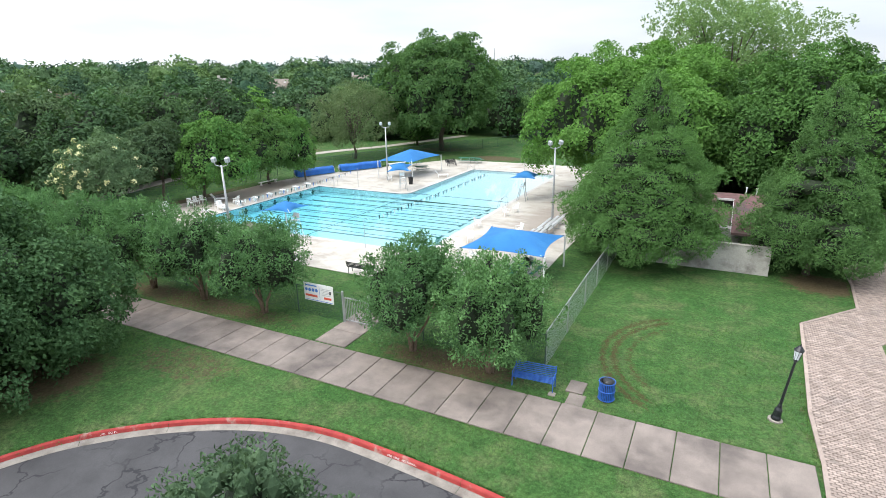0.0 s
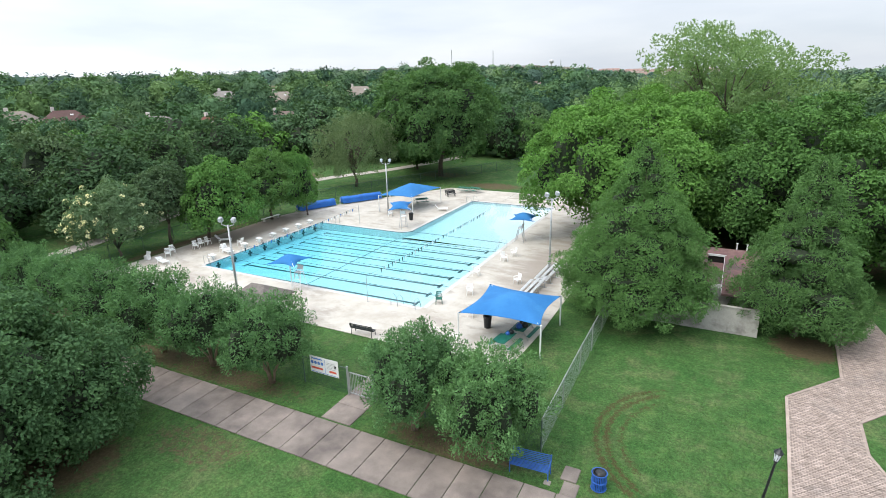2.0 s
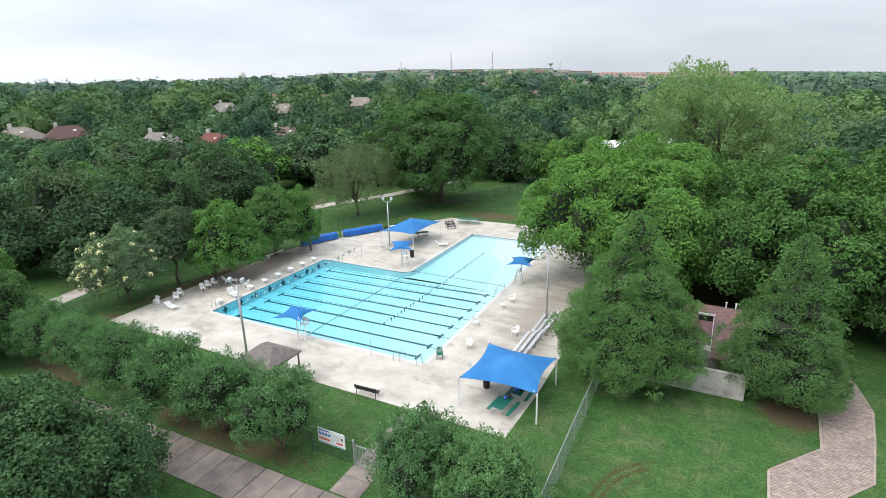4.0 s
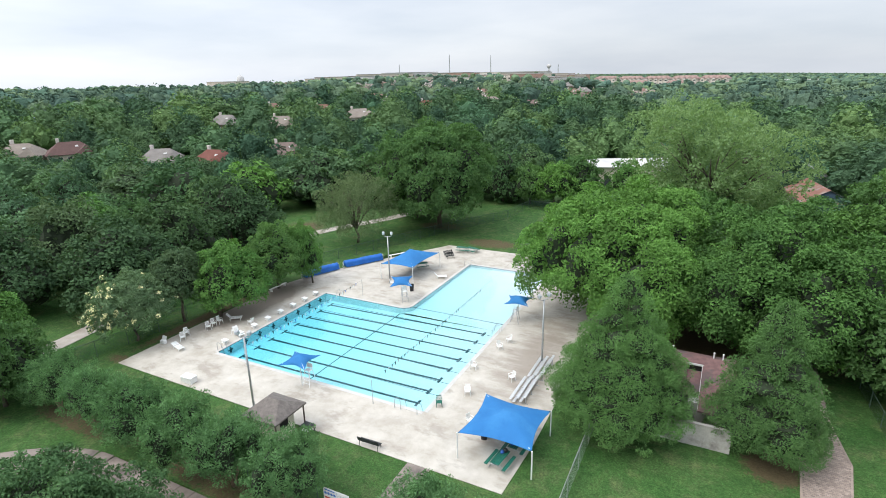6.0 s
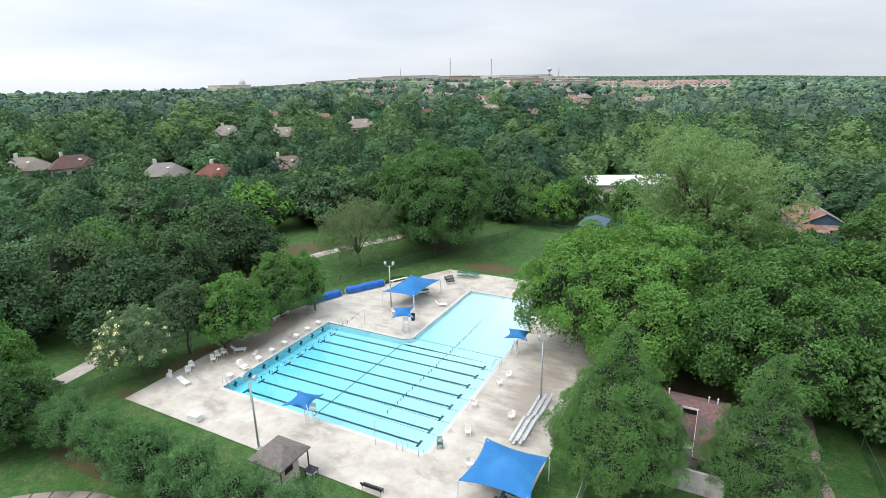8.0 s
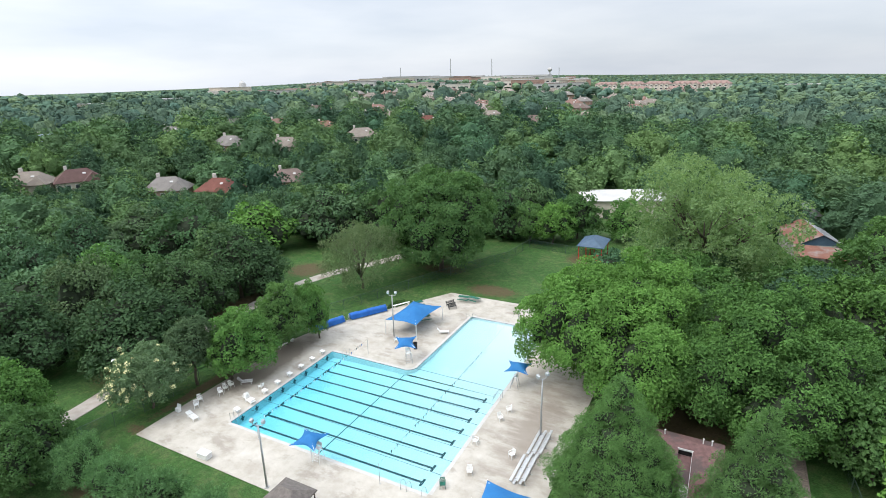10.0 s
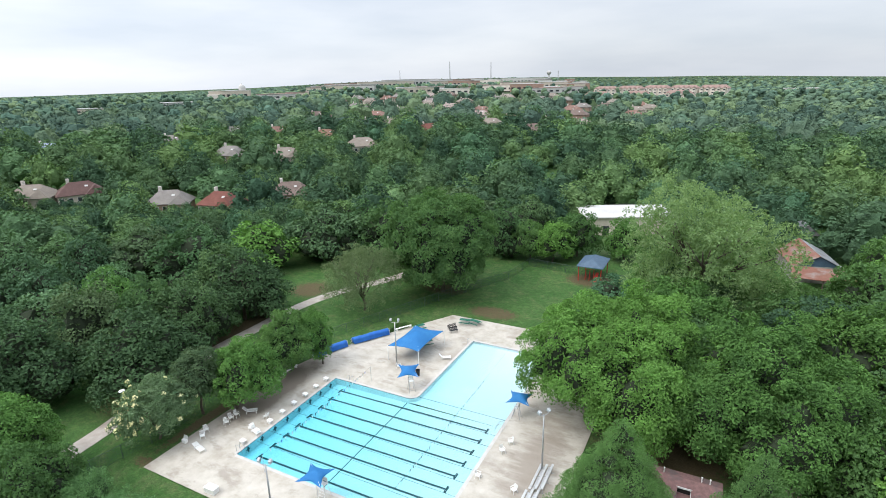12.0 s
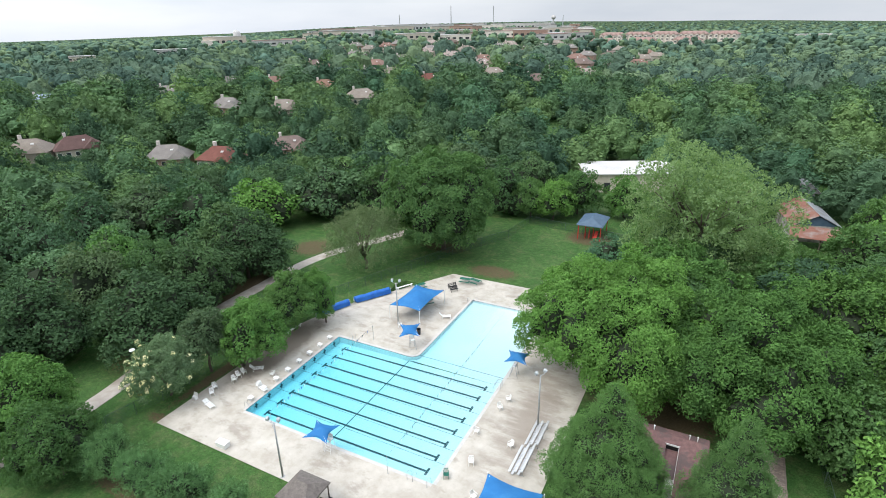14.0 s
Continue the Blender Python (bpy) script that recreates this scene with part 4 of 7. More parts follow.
def trail_lamp(x, y, h, label):
    t = thing("street_lamp", (x, y, GROUND_Z), label, "street lamp", "trail lamps")
    part("pole", Build().tube([(0, 0, -0.05), (0, 0, h - 0.3)], [0.06, 0.045], 10), M_BLACK, t)
    part("collar", Build().lathe((0, 0, h - 0.32), [(0.05, 0), (0.12, 0.04), (0.1, 0.08)], 12), M_BLACK, t)
    part("hood", Build().lathe((0, 0, h - 0.08), [(0.34, 0), (0.36, 0.04), (0.3, 0.12), (0.1, 0.18), (0.0, 0.19)], 14), M_WHITE_PAINT, t, "round white lamp hood")
    part("glass", Build().lathe((0, 0, h - 0.24), [(0.12, 0), (0.16, 0.16)], 12), M_GLASS_LAMP, t, "pale lamp glass")


trail_lamp(-61.0, 32.9, 4.6, "slim lamp with a round white hood beside the trail")
trail_lamp(-52.4, 20.6, 4.3, "slim lamp with a round white hood among the trees")

# ---- shade canopies and guard stands ----
def sail(corners, peak, dip=0.12, n=14, thick=0.012):
    """A tensioned square cloth over four corners with hollow edges and a raised middle."""
    c = [Vector(p) for p in corners]
    mid = sum(c, Vector()) / 4
    top, bot = [], []
    for j in range(n + 1):
        for i in range(n + 1):
            u, v = i / n, j / n
            p = c[0] * (1 - u) * (1 - v) + c[1] * u * (1 - v) + c[2] * u * v + c[3] * (1 - u) * v
            eu, ev = 4 * u * (1 - u), 4 * v * (1 - v)
            w = eu * (1 - ev) + ev * (1 - eu)
            p = p.lerp(mid, dip * w * 0.8)
            d = max(abs(2 * u - 1), abs(2 * v - 1))
            lift = (1 - d) ** 0.92
            p.z += (peak - mid.z) * lift
            top.append(p)
    bd = Build()
    bd.v = [tuple(p) for p in top] + [(p.x, p.y, p.z - thick) for p in top]
    k = (n + 1) ** 2
    for j in range(n):
        for i in range(n):
            a = j * (n + 1) + i
            bd.f.append((a, a + 1, a + n + 2, a + n + 1))
            bd.f.append((k + a, k + a + n + 1, k + a + n + 2, k + a + 1))
    return bd


def canopy(corners, zc, peak, label, dip):
    base = Vector((sum(c[0] for c in corners) / 4, sum(c[1] for c in corners) / 4, 0))
    t = thing("shade_canopy", base, label, "canopy")
    loc = [Vector((c[0], c[1], zc + dz)) - base for c, dz in zip(corners, (0, 0.05, 0, 0.05))]
    part("cloth", sail(loc, peak, dip), M_BLUE_CLOTH, t, "blue tensioned shade cloth", smooth=True)
    for p in loc:
        out = Vector((p.x, p.y, 0)).normalized() * 0.05
        part("post", Build().tube([(p.x + out.x, p.y + out.y, -0.05), (p.x + out.x, p.y + out.y, p.z + 0.03)], 0.055, 10), M_WHITE_PAINT, t)
        part("bracket", Build().tube([(p.x + out.x, p.y + out.y, p.z), (p.x * 0.96, p.y * 0.96, p.z + 0.04)], 0.02, 6), M_BLACK, t)
    for a, b in zip(loc, loc[1:] + loc[:1]):
        part("rafter", Build().tube([(a.x * 0.99, a.y * 0.99, a.z - 0.06), (0, 0, peak - 0.3)], 0.03, 6), M_WHITE_PAINT, t)
    return t


canopy([(-14.75, 30.5), (-9.2, 30.75), (-9.4, 35.95), (-14.8, 36.0)], 2.2, 3.0, "large blue four-post shade canopy over picnic tables", 0.16)
canopy([(-40.7, 59.7), (-35.7, 59.9), (-35.5, 67.4), (-40.4, 67.2)], 2.25, 3.4, "blue four-post shade canopy on the far deck", 0.16)


def guard_stand(x, y, rz, ux, uy, label, tilt=0.0, turn=0.15, metal=None):
    """A lifeguard's chair on tall legs with a ladder, beside a blue sail on a post."""
    s = thing("lifeguard_chair", (x, y, 0), label, "lifeguard chair", "lifeguard chairs", rz=rz)
    frame_mat = metal or M_WHITE_PAINT
    for sx in (-0.3, 0.3):
        part("leg", Build().tube([(sx * 1.35, -0.5, 0), (sx, -0.15, 1.5)], 0.026, 6), frame_mat, s)
        part("leg", Build().tube([(sx * 1.35, 0.5, 0), (sx, 0.2, 1.5), (sx, 0.28, 2.05)], 0.026, 6), frame_mat, s)
        part("armrest", Build().tube([(sx, -0.15, 1.5), (sx, -0.15, 1.72), (sx, 0.24, 1.74)], 0.022, 6), frame_mat, s)
    for i in range(4):
        z = 0.3 + 0.3 * i
        k = 1.35 - 0.35 * z / 1.5
        part("rung", Build().tube([(-0.3 * k, -0.5 + 0.23 * z, z), (0.3 * k, -0.5 + 0.23 * z, z)], 0.02, 6), frame_mat, s)
    part("seat", Build().box((0, 0.02, 1.5), (0.62, 0.46, 0.05), bevel=0.015), M_WHITE_PLASTIC, s)
    part("backrest", Build().box((0, 0.27, 1.85), (0.6, 0.04, 0.42), rx=-0.12, bevel=0.012), M_WHITE_PLASTIC, s)
    u = thing("shade_umbrella", (ux, uy, 0), "small blue four-point shade sail on a white post", "umbrella", "shade sails")
    zc = 2.55
    loc = [Vector((1.42 * a, 1.42 * b, zc)) for a, b in ((-1, -1), (1, -1), (1, 1), (-1, 1))]
    part("cloth", sail(loc, zc + 0.6, 0.45), M_BLUE_CLOTH, u, "blue shade cloth", smooth=True)
    part("post", Build().tube([(0, 0, 0), (0, 0, zc + 0.5)], 0.045, 10), M_WHITE_PAINT, u)
    for p in loc:
        part("rib", Build().tube([(0, 0, zc + 0.42), (p.x * 0.97, p.y * 0.97, zc - 0.02)], 0.018, 5), M_WHITE_PAINT, u)
    u.rotation_euler = (tilt, 0, turn)


guard_stand(-31.6, 33.75, 0.0, -32.2, 33.4, "white tubular lifeguard chair at the lap lanes")
guard_stand(-33.4, 53.9, 0.8, -34.3, 54.8, "grey tubular lifeguard chair at the inner corner", 0.14, 0.5, M_GALV)
guard_stand(-18.9, 54.2, -1.5, -18.7, 54.6, "grey tubular lifeguard chair beside the shallow leg", 0.0, 0.15, M_GALV)


# ---- floodlight poles ----
def flood_pole(x, y, h, rz, label):
    t = thing("floodlight_pole", (x, y, 0), label, "light pole", "floodlight poles", rz=rz)
    part("pole", Build().tube([(0, 0, -0.05), (0, 0, h)], [0.105, 0.07], 12), M_GALV, t, smooth=True)
    part("base_plate", Build().box((0, 0, 0.03), (0.36, 0.36, 0.06), bevel=0.01), M_GALV, t)
    part("cross_arm", Build().tube([(-0.55, 0, h + 0.28), (-0.5, 0, h + 0.02), (0, 0, h - 0.12), (0.5, 0, h + 0.02), (0.55, 0, h + 0.28)], 0.035, 8), M_GALV, t)
    for s in (-0.55, 0.55):
        l = part("floodlight", Build().box((s, 0, h + 0.42), (0.3, 0.34, 0.36), rx=0.3, bevel=0.05), M_GALV, t)
        part("lens", Build().box((s, -0.17, h + 0.38), (0.26, 0.04, 0.3), rx=0.3, bevel=0.01), M_GLASS_LAMP, l, "pale lamp lens")


flood_pole(-13.4, 46.7, 6.7, 0.9, "tall grey pole with twin floodlights behind the bleachers")
flood_pole(-38.8, 58.9, 6.7, 0.3, "tall grey pole with twin floodlights by the far canopy")
flood_pole(-33.6, 28.8, 6.7, 0.3, "tall grey pole with twin floodlights beside the hut")


# ---- deck furniture ----
def resin_chair(place, rz, label, material=None):
    t = thing("patio_chair", place, label, "chair", "resin chairs", rz=rz)
    m = material or M_WHITE_PLASTIC
    part("seat", Build().box((0, 0, 0.42), (0.5, 0.46, 0.035), bevel=0.015), m, t)
    bd = Build()
    for i in range(5):
        x = -0.18 + 0.09 * i
        bd.box((x, 0.27, 0.64), (0.055, 0.02, 0.42), rx=-0.2)
    bd.box((0, 0.315, 0.86), (0.46, 0.025, 0.07), rx=-0.2, bevel=0.01)
    part("backrest", bd, m, t)
    for x in (-0.22, 0.22):
        part("leg", Build().tube([(x * 1.15, -0.25, 0), (x, -0.2, 0.42), (x * 1.1, -0.2, 0.63)], 0.024, 6), m, t)
        part("leg", Build().tube([(x * 1.15, 0.3, 0), (x, 0.22, 0.42)], 0.024, 6), m, t)
        part("armrest", Build().box((x * 1.15, 0.03, 0.65), (0.055, 0.52, 0.025), bevel=0.01), m, t)
    return t


chair = resin_chair((-49.9, 37.9, 0), 1.2, "white resin armchair in a row on the deck")
for x, y, rz, lab in ((-50.1, 38.8, 1.3, "white resin armchair in a row on the deck"), (-50.0, 39.6, 1.5, "white resin armchair in a row on the deck"), (-50.3, 34.8, 1.0, "white resin armchair near the west fence"), (-50.9, 35.8, 1.2, "white resin armchair near the west fence"), (-46.4, 40.9, -1.4, "white resin armchair behind the starting blocks"), (-46.3, 38.4, -1.6, "white resin armchair behind the starting blocks"), (-17.6, 38.4, 0.4, "white resin armchair on the east deck"), (-14.9, 42.3, -0.5, "white resin armchair before the bleachers"), (-18.1, 47.4, 0.9, "white resin armchair on the east deck"), (-17.8, 49.2, -0.9, "white resin armchair on the east deck"), (-18.9, 42.7, 1.6, "white resin armchair on the east deck"), (-15.6, 34.6, 1.2, "white resin armchair beside the canopy"), (-38.0, 58.2, 2.0, "white resin armchair at the light pole")):
    copy_thing(chair, pose(x, y, 0, 0, 0, math.degrees(rz)))["label"] = lab
resin_chair((-19.1, 35.8, 0), 0.5, "dark green resin chair near the pool steps", M_GREEN_TABLE)


def lounger(place, rz, label, up=0.5):
    t = thing("sun_lounger", place, label, "lounger", "sun loungers", rz=rz)
    bd = Build()
    for i in range(13):
        bd.box((0, -0.85 + 0.095 * i, 0.34), (0.6, 0.07, 0.025))
    part("bed", bd, M_WHITE_PLASTIC, t)
    bd = Build()
    for i in range(7):
        d = 0.08 + 0.095 * i
        bd.box((0, 0.35 + d * math.cos(up), 0.36 + d * math.sin(up)), (0.6, 0.07, 0.025), rx=up)
    part("backrest", bd, M_WHITE_PLASTIC, t)
    for x in (-0.31, 0.31):
        part("side_rail", Build().box((x, -0.25, 0.33), (0.035, 1.35, 0.06), bevel=0.01), M_WHITE_PLASTIC, t)
        for y in (-0.8, 0.4):
            part("leg", Build().box((x, y, 0.15), (0.05, 0.07, 0.3), bevel=0.01), M_WHITE_PLASTIC, t)
    return t


lng = lounger((-49.2, 41.0, 0), 2.2, "white slatted sun lounger with a raised back", 0.85)
copy_thing(lng, pose(-33.3, 63.3, 0, 0, 0, 120))["label"] = "white slatted sun lounger beside the shallow leg"
lounger((-49.0, 33.2, 0), 1.35, "white slatted sun lounger lying nearly flat", 0.2)
copy_thing(lng, pose(-45.6, 38.3, 0, 0, 0, 75))["label"] = "white slatted sun lounger behind the starting blocks"


def starting_block(y):
    t = thing("starting_block", (-45.25, y, 0), "low white starting block at the lane end", "starting block", "starting blocks")
    part("platform", Build().box((0, 0, 0.5), (0.62, 0.55, 0.06), ry=0.12, bevel=0.015), M_WHITE_PLASTIC, t)
    part("pedestal", Build().box((-0.05, 0, 0.24), (0.26, 0.3, 0.48), bevel=0.02), M_WHITE_PAINT, t)
    part("handle", Build().tube([(0.2, -0.2, 0.1), (0.33, -0.2, 0.3), (0.33, 0.2, 0.3), (0.2, 0.2, 0.1)], 0.02, 6), M_GALV, t)
    part("step", Build().box((-0.32, 0, 0.2), (0.2, 0.42, 0.04), bevel=0.01), M_WHITE_PLASTIC, t)


for y in LANES:
    starting_block(y)

# bleachers
def bleacher(place, rz):
    t = thing("bleacher", place, "three-row aluminium bleacher on the deck", "bleacher", "bleachers", rz=rz)
    for i in range(3):
        part("seat_plank", Build().box((0, 0.2 + 0.62 * i, 0.42 + 0.22 * i), (4.0, 0.25, 0.045), bevel=0.01), M_ALU, t)
        if i:
            part("foot_plank", Build().box((0, 0.62 * i - 0.12, 0.2 + 0.2 * (i - 1)), (4.0, 0.25, 0.04), bevel=0.01), M_ALU, t)
    for x in (-1.6, 0, 1.6):
        bd = Build()
        for i in range(3):
            bd.tube([(x, 0.2 + 0.62 * i, 0), (x, 0.2 + 0.62 * i, 0.4 + 0.22 * i)], 0.028, 6)
        bd.tube([(x, 0.0, 0.04), (x, 1.65, 0.04)], 0.03, 6).tube([(x, 0.1, 0.36), (x, 1.5, 0.82)], 0.024, 6)
        part("frame_leg", bd, M_GALV, t)


bleacher((-13.95, 40.8, 0), radians(-90))
bleacher((-13.75, 45.0, 0), radians(-90))


def picnic_table(place, rz, label):
    t = thing("picnic_table", place, label, "picnic table", "picnic tables", rz=rz)
    for i in range(5):
        part("top_slat", Build().box((0, -0.3 + 0.15 * i, 0.75), (1.83, 0.13, 0.04), bevel=0.01), M_GREEN_TABLE, t)
    for y in (-0.72, 0.72):
        part("bench_seat", Build().box((0, y, 0.45), (1.83, 0.26, 0.04), bevel=0.01), M_GREEN_TABLE, t)
    for x in (-0.65, 0.65):
        part("leg", Build().tube([(x, -0.75, 0.43), (x, 0.75, 0.43)], 0.025, 6).tube([(x, -0.6, 0), (x, -0.25, 0.73)], 0.025, 6).tube([(x, 0.6, 0), (x, 0.25, 0.73)], 0.025, 6), M_GALV, t)
    return t


table = picnic_table((-11.65, 31.1, 0), 1.45, "dark green picnic table under the blue canopy")
for x, y, rz, lab in ((-11.15, 33.25, 1.5, "dark green picnic table under the blue canopy"), (-35.6, 75.4, 0.1, "dark green picnic table at the deck's end"), (-33.9, 75.7, -0.2, "dark green picnic table at the deck's end"), (-37.8, 66.0, 0.8, "dark green picnic table near the far canopy"), (-41.5, 70.3, 1.0, "dark green picnic table near the deck's edge")):
    copy_thing(table, pose(x, y, 0, 0, 0, math.degrees(rz)))["label"] = lab
BAG_CLOTHS = [(M_BLACK, "dark"), (M_BLUE_PAINT, "blue"), (M_GALV, "grey")]
for i, (x, y, k, r) in enumerate(((-11.3, 32.75, 1, 0.9), (-11.0, 33.05, 0, 1.0), (-11.25, 33.45, 0, 1.1), (-11.05, 33.85, 2, 0.9), (-11.5, 31.75, 0, 0.75), (-11.65, 31.5, 1, 0.6))):
    bd = Build().lathe((0, 0, 0), [(0.2 * r, 0), (0.26 * r, 0.1 * r), (0.23 * r, 0.26 * r), (0.1 * r, 0.36 * r), (0.02, 0.39 * r)], 9)
    bd.tube([(-0.1 * r, 0, 0.3 * r), (-0.05 * r, 0.02, 0.46 * r), (0.06 * r, 0, 0.46 * r), (0.1 * r, 0, 0.3 * r)], 0.015, 5)
    mat, word = BAG_CLOTHS[k]
    b = tagged(new("bag", bd.mesh("bag", mat, True)), word + " lumpy bag lying on the picnic table", "bag", "bags")
    b.matrix_world = pose(x, y, 0.77, 0, 0, 40 * i)


def deck_bench(place, rz, label, ln=1.9):
    t = thing("park_bench", place, label, "bench", "", rz=rz)
    for i in range(4):
        part("seat_slat", Build().box((0, -0.18 + i * 0.11, 0.43), (ln, 0.08, 0.03), bevel=0.008), M_BLACK, t)
        part("back_slat", Build().box((0, 0.24 + 0.03 * i, 0.52 + i * 0.1), (ln, 0.025, 0.07), rx=-0.25, bevel=0.006), M_BLACK, t)
    for x in (-ln / 2 + 0.12, ln / 2 - 0.12):
        part("leg", Build().tube([(x, -0.22, 0), (x, -0.2, 0.42), (x, 0.22, 0.42), (x, 0.35, 0.9)], 0.026, 6).tube([(x, 0.28, 0), (x, 0.2, 0.42)], 0.026, 6), M_BLACK, t)
    return t


deck_bench((-21.4, 28.75, 0), radians(182), "black slatted bench at the deck's near edge")
deck_bench((-36.6, 72.6, 0), 1.0, "dark slatted bench near the picnic tables", 1.6)
deck_bench((-35.9, 71.7, 0), 0.9, "dark slatted bench near the picnic tables", 1.4)

drum = thing("rubbish_bin", (-34.56, 57.6, 0), "black plastic rubbish bin under the canopy", "bin")
part("body", Build().lathe((0, 0, 0), [(0.24, 0), (0.3, 0.8), (0.32, 0.82), (0.32, 0.88), (0.28, 0.88), (0.25, 0.3), (0.01, 0.3)], 16), M_BLACK, drum)
part("rim", Build().tube([(0.31 * math.cos(math.tau * i / 20), 0.31 * math.sin(math.tau * i / 20), 0.88) for i in range(21)], 0.02, 6), M_BLACK, drum)
copy_thing(drum, pose(-13.9, 33.4, 0))["label"] = "black plastic rubbish bin under the near canopy"

box = thing("storage_box", (-42.3, 29.2, 0), "low white storage box at the deck's edge", "box", rz=0.05)
part("body", Build().box((0, 0, 0.3), (1.3, 0.75, 0.56), bevel=0.03), M_WHITE_PLASTIC, box)
part("lid", Build().box((0, 0, 0.61), (1.36, 0.8, 0.07), bevel=0.02), M_WHITE_PLASTIC, box)
cooler = thing("cooler", (-51.6, 33.4, 0), "small white cooler with a raised lid", "cooler")
part("body", Build().box((0, 0, 0.22), (0.6, 0.4, 0.42), bevel=0.03), M_WHITE_PLASTIC, cooler)
part("lid", Build().box((0, 0.2, 0.62), (0.62, 0.05, 0.4), rx=-0.3, bevel=0.015), M_WHITE_PLASTIC, cooler)


# rolled pool covers on reels
def cover_reel(a, b, label):
    a, b = Vector((*a, 0)), Vector((*b, 0))
    t = thing("pool_cover_reel", a, label, "pool cover", "pool covers", rz=math.atan2((b - a).y, (b - a).x))
    ln = (b - a).length
    rng = np.random.default_rng(int(ln * 10))
    pts = [(x, 0, 0.62 + 0.02 * math.sin(x * 2.1)) for x in np.linspace(0.2, ln - 0.2, 26)]
    part("roll", Build().tube(pts, [0.42 + 0.05 * rng.random() for _ in pts], 14), M_BLUE_COVER, t, "rolled blue cover", smooth=True)
    for x in np.linspace(0.3, ln - 0.9, 9):
        bd = Build().quad((x, -0.4, 0.7), (x + 0.7, -0.42, 0.72), (x + 0.7, -0.52, 0.12), (x, -0.5, 0.16))
        part("hanging_flap", bd, M_BLUE_COVER, t, "loose hanging edge")
    for x in (0.05, ln - 0.05):
        part("stand", Build().tube([(x, -0.45, 0.02), (x, 0, 0.65), (x, 0.45, 0.02)], 0.03, 6).tube([(x, -0.45, 0.05), (x, 0.45, 0.05)], 0.03, 6), M_GALV, t)
        part("crank_wheel", Build().tube([(x, 0.25 * math.cos(q), 0.65 + 0.25 * math.sin(q)) for q in np.linspace(0, 6.283, 15)], 0.018, 5), M_WHITE_PAINT, t)


cover_reel((-51.2, 55.2), (-48.9, 60.7), "rolled blue pool cover on a long reel")
cover_reel((-48.6, 61.3), (-45.2, 66.9), "rolled blue pool cover on a long reel")
rack = thing("low_bench", (-51.6, 49.6, 0), "long low white bench at the deck's west edge", "bench", rz=radians(88))
part("seat", Build().box((1.2, 0, 0.38), (3.0, 0.34, 0.06), bevel=0.015), M_WHITE_PLASTIC, rack)
for x in (0.0, 2.4):
    part("leg", Build().box((x, 0, 0.18), (0.12, 0.3, 0.36), bevel=0.01), M_WHITE_PLASTIC, rack)
rack2 = copy_thing(rack, pose(-44.6, 68.3, 0, 0, 0, 58))
rack2["label"] = "long low white bench beside the pool covers"


# hand rails, flag poles and strings
def grab_rail(x, y, rz, label):
    t = thing("pool_handrail", (x, y, 0), label, "handrail", "pool handrails", rz=rz)
    part("rail", Build().tube([(0, 0, -0.02), (0, 0, 0.75), (0.12, 0, 0.86), (0.4, 0, 0.84), (0.75, 0, 0.5), (0.95, 0, -0.3)], 0.022, 8), M_GALV, t, smooth=True)
    part("base_plate", Build().lathe((0, 0, 0), [(0.06, 0), (0.06, 0.02), (0.03, 0.03)], 10), M_GALV, t)


for x, y, rz in ((-22.4, 33.9, 1.57), (-21.8, 33.9, 1.57), (-20.2, 33.9, 1.57), (-19.5, 51.0, 3.14), (-19.5, 51.6, 3.14), (-45.0, 34.9, 0.0), (-45.0, 35.4, 0.0), (-31.5, 69.8, 0.0), (-32.3, 69.2, 0.0), (-42.5, 52.6, -1.57), (-41.9, 52.6, -1.57)):
    grab_rail(x, y, rz, "bent steel handrail at the pool's edge")


def flag_line(x, y0, y1, fy0, fy1, mat, label):
    for y in (y0, y1):
        t = thing("flag_pole", (x, y, 0), "slim steel pole holding a flag string", "pole", "flag poles")
        part("pole", Build().tube([(0, 0, -0.02), (0, 0, 2.3)], 0.025, 8), M_GALV, t)
        part("socket", Build().lathe((0, 0, 0), [(0.07, 0), (0.07, 0.03), (0.03, 0.05)], 10), M_GALV, t)
    ob, pts = cable("flag_string", (x, y0, 2.2), (x, y1, 2.2), 0.25, 0.007, M_BLACK, label, "flag string", "flag strings", 24)
    n = int((fy1 - fy0) / 0.55)
    for i in range(n):
        y = fy0 + (fy1 - fy0) * (i + 0.5) / n
        t = (y - y0) / (y1 - y0)
        z = 2.2 - 0.25 * 4 * t * (1 - t)
        f = part("pennant", Build().quad((x - 0.004, y - 0.11, z), (x - 0.004, y + 0.11, z), (x - 0.03, y, z - 0.4)).quad((x + 0.004, y - 0.11, z), (x - 0.02, y, z - 0.4), (x + 0.004, y + 0.11, z)), mat[i % len(mat)], ob)


flag_line(-24.5, 33.7, 70.9, 35.6, 57.5, (M_LINE, M_WHITE_PLASTIC, M_LINE), "string of small dark pennants over the pool")
flag_line(-39.6, 33.7, 53.6, 34.6, 52.6, (M_WHITE_PLASTIC, M_LINE, M_WHITE_PLASTIC, M_SIGN_BLUE), "string of small pale pennants over the pool")


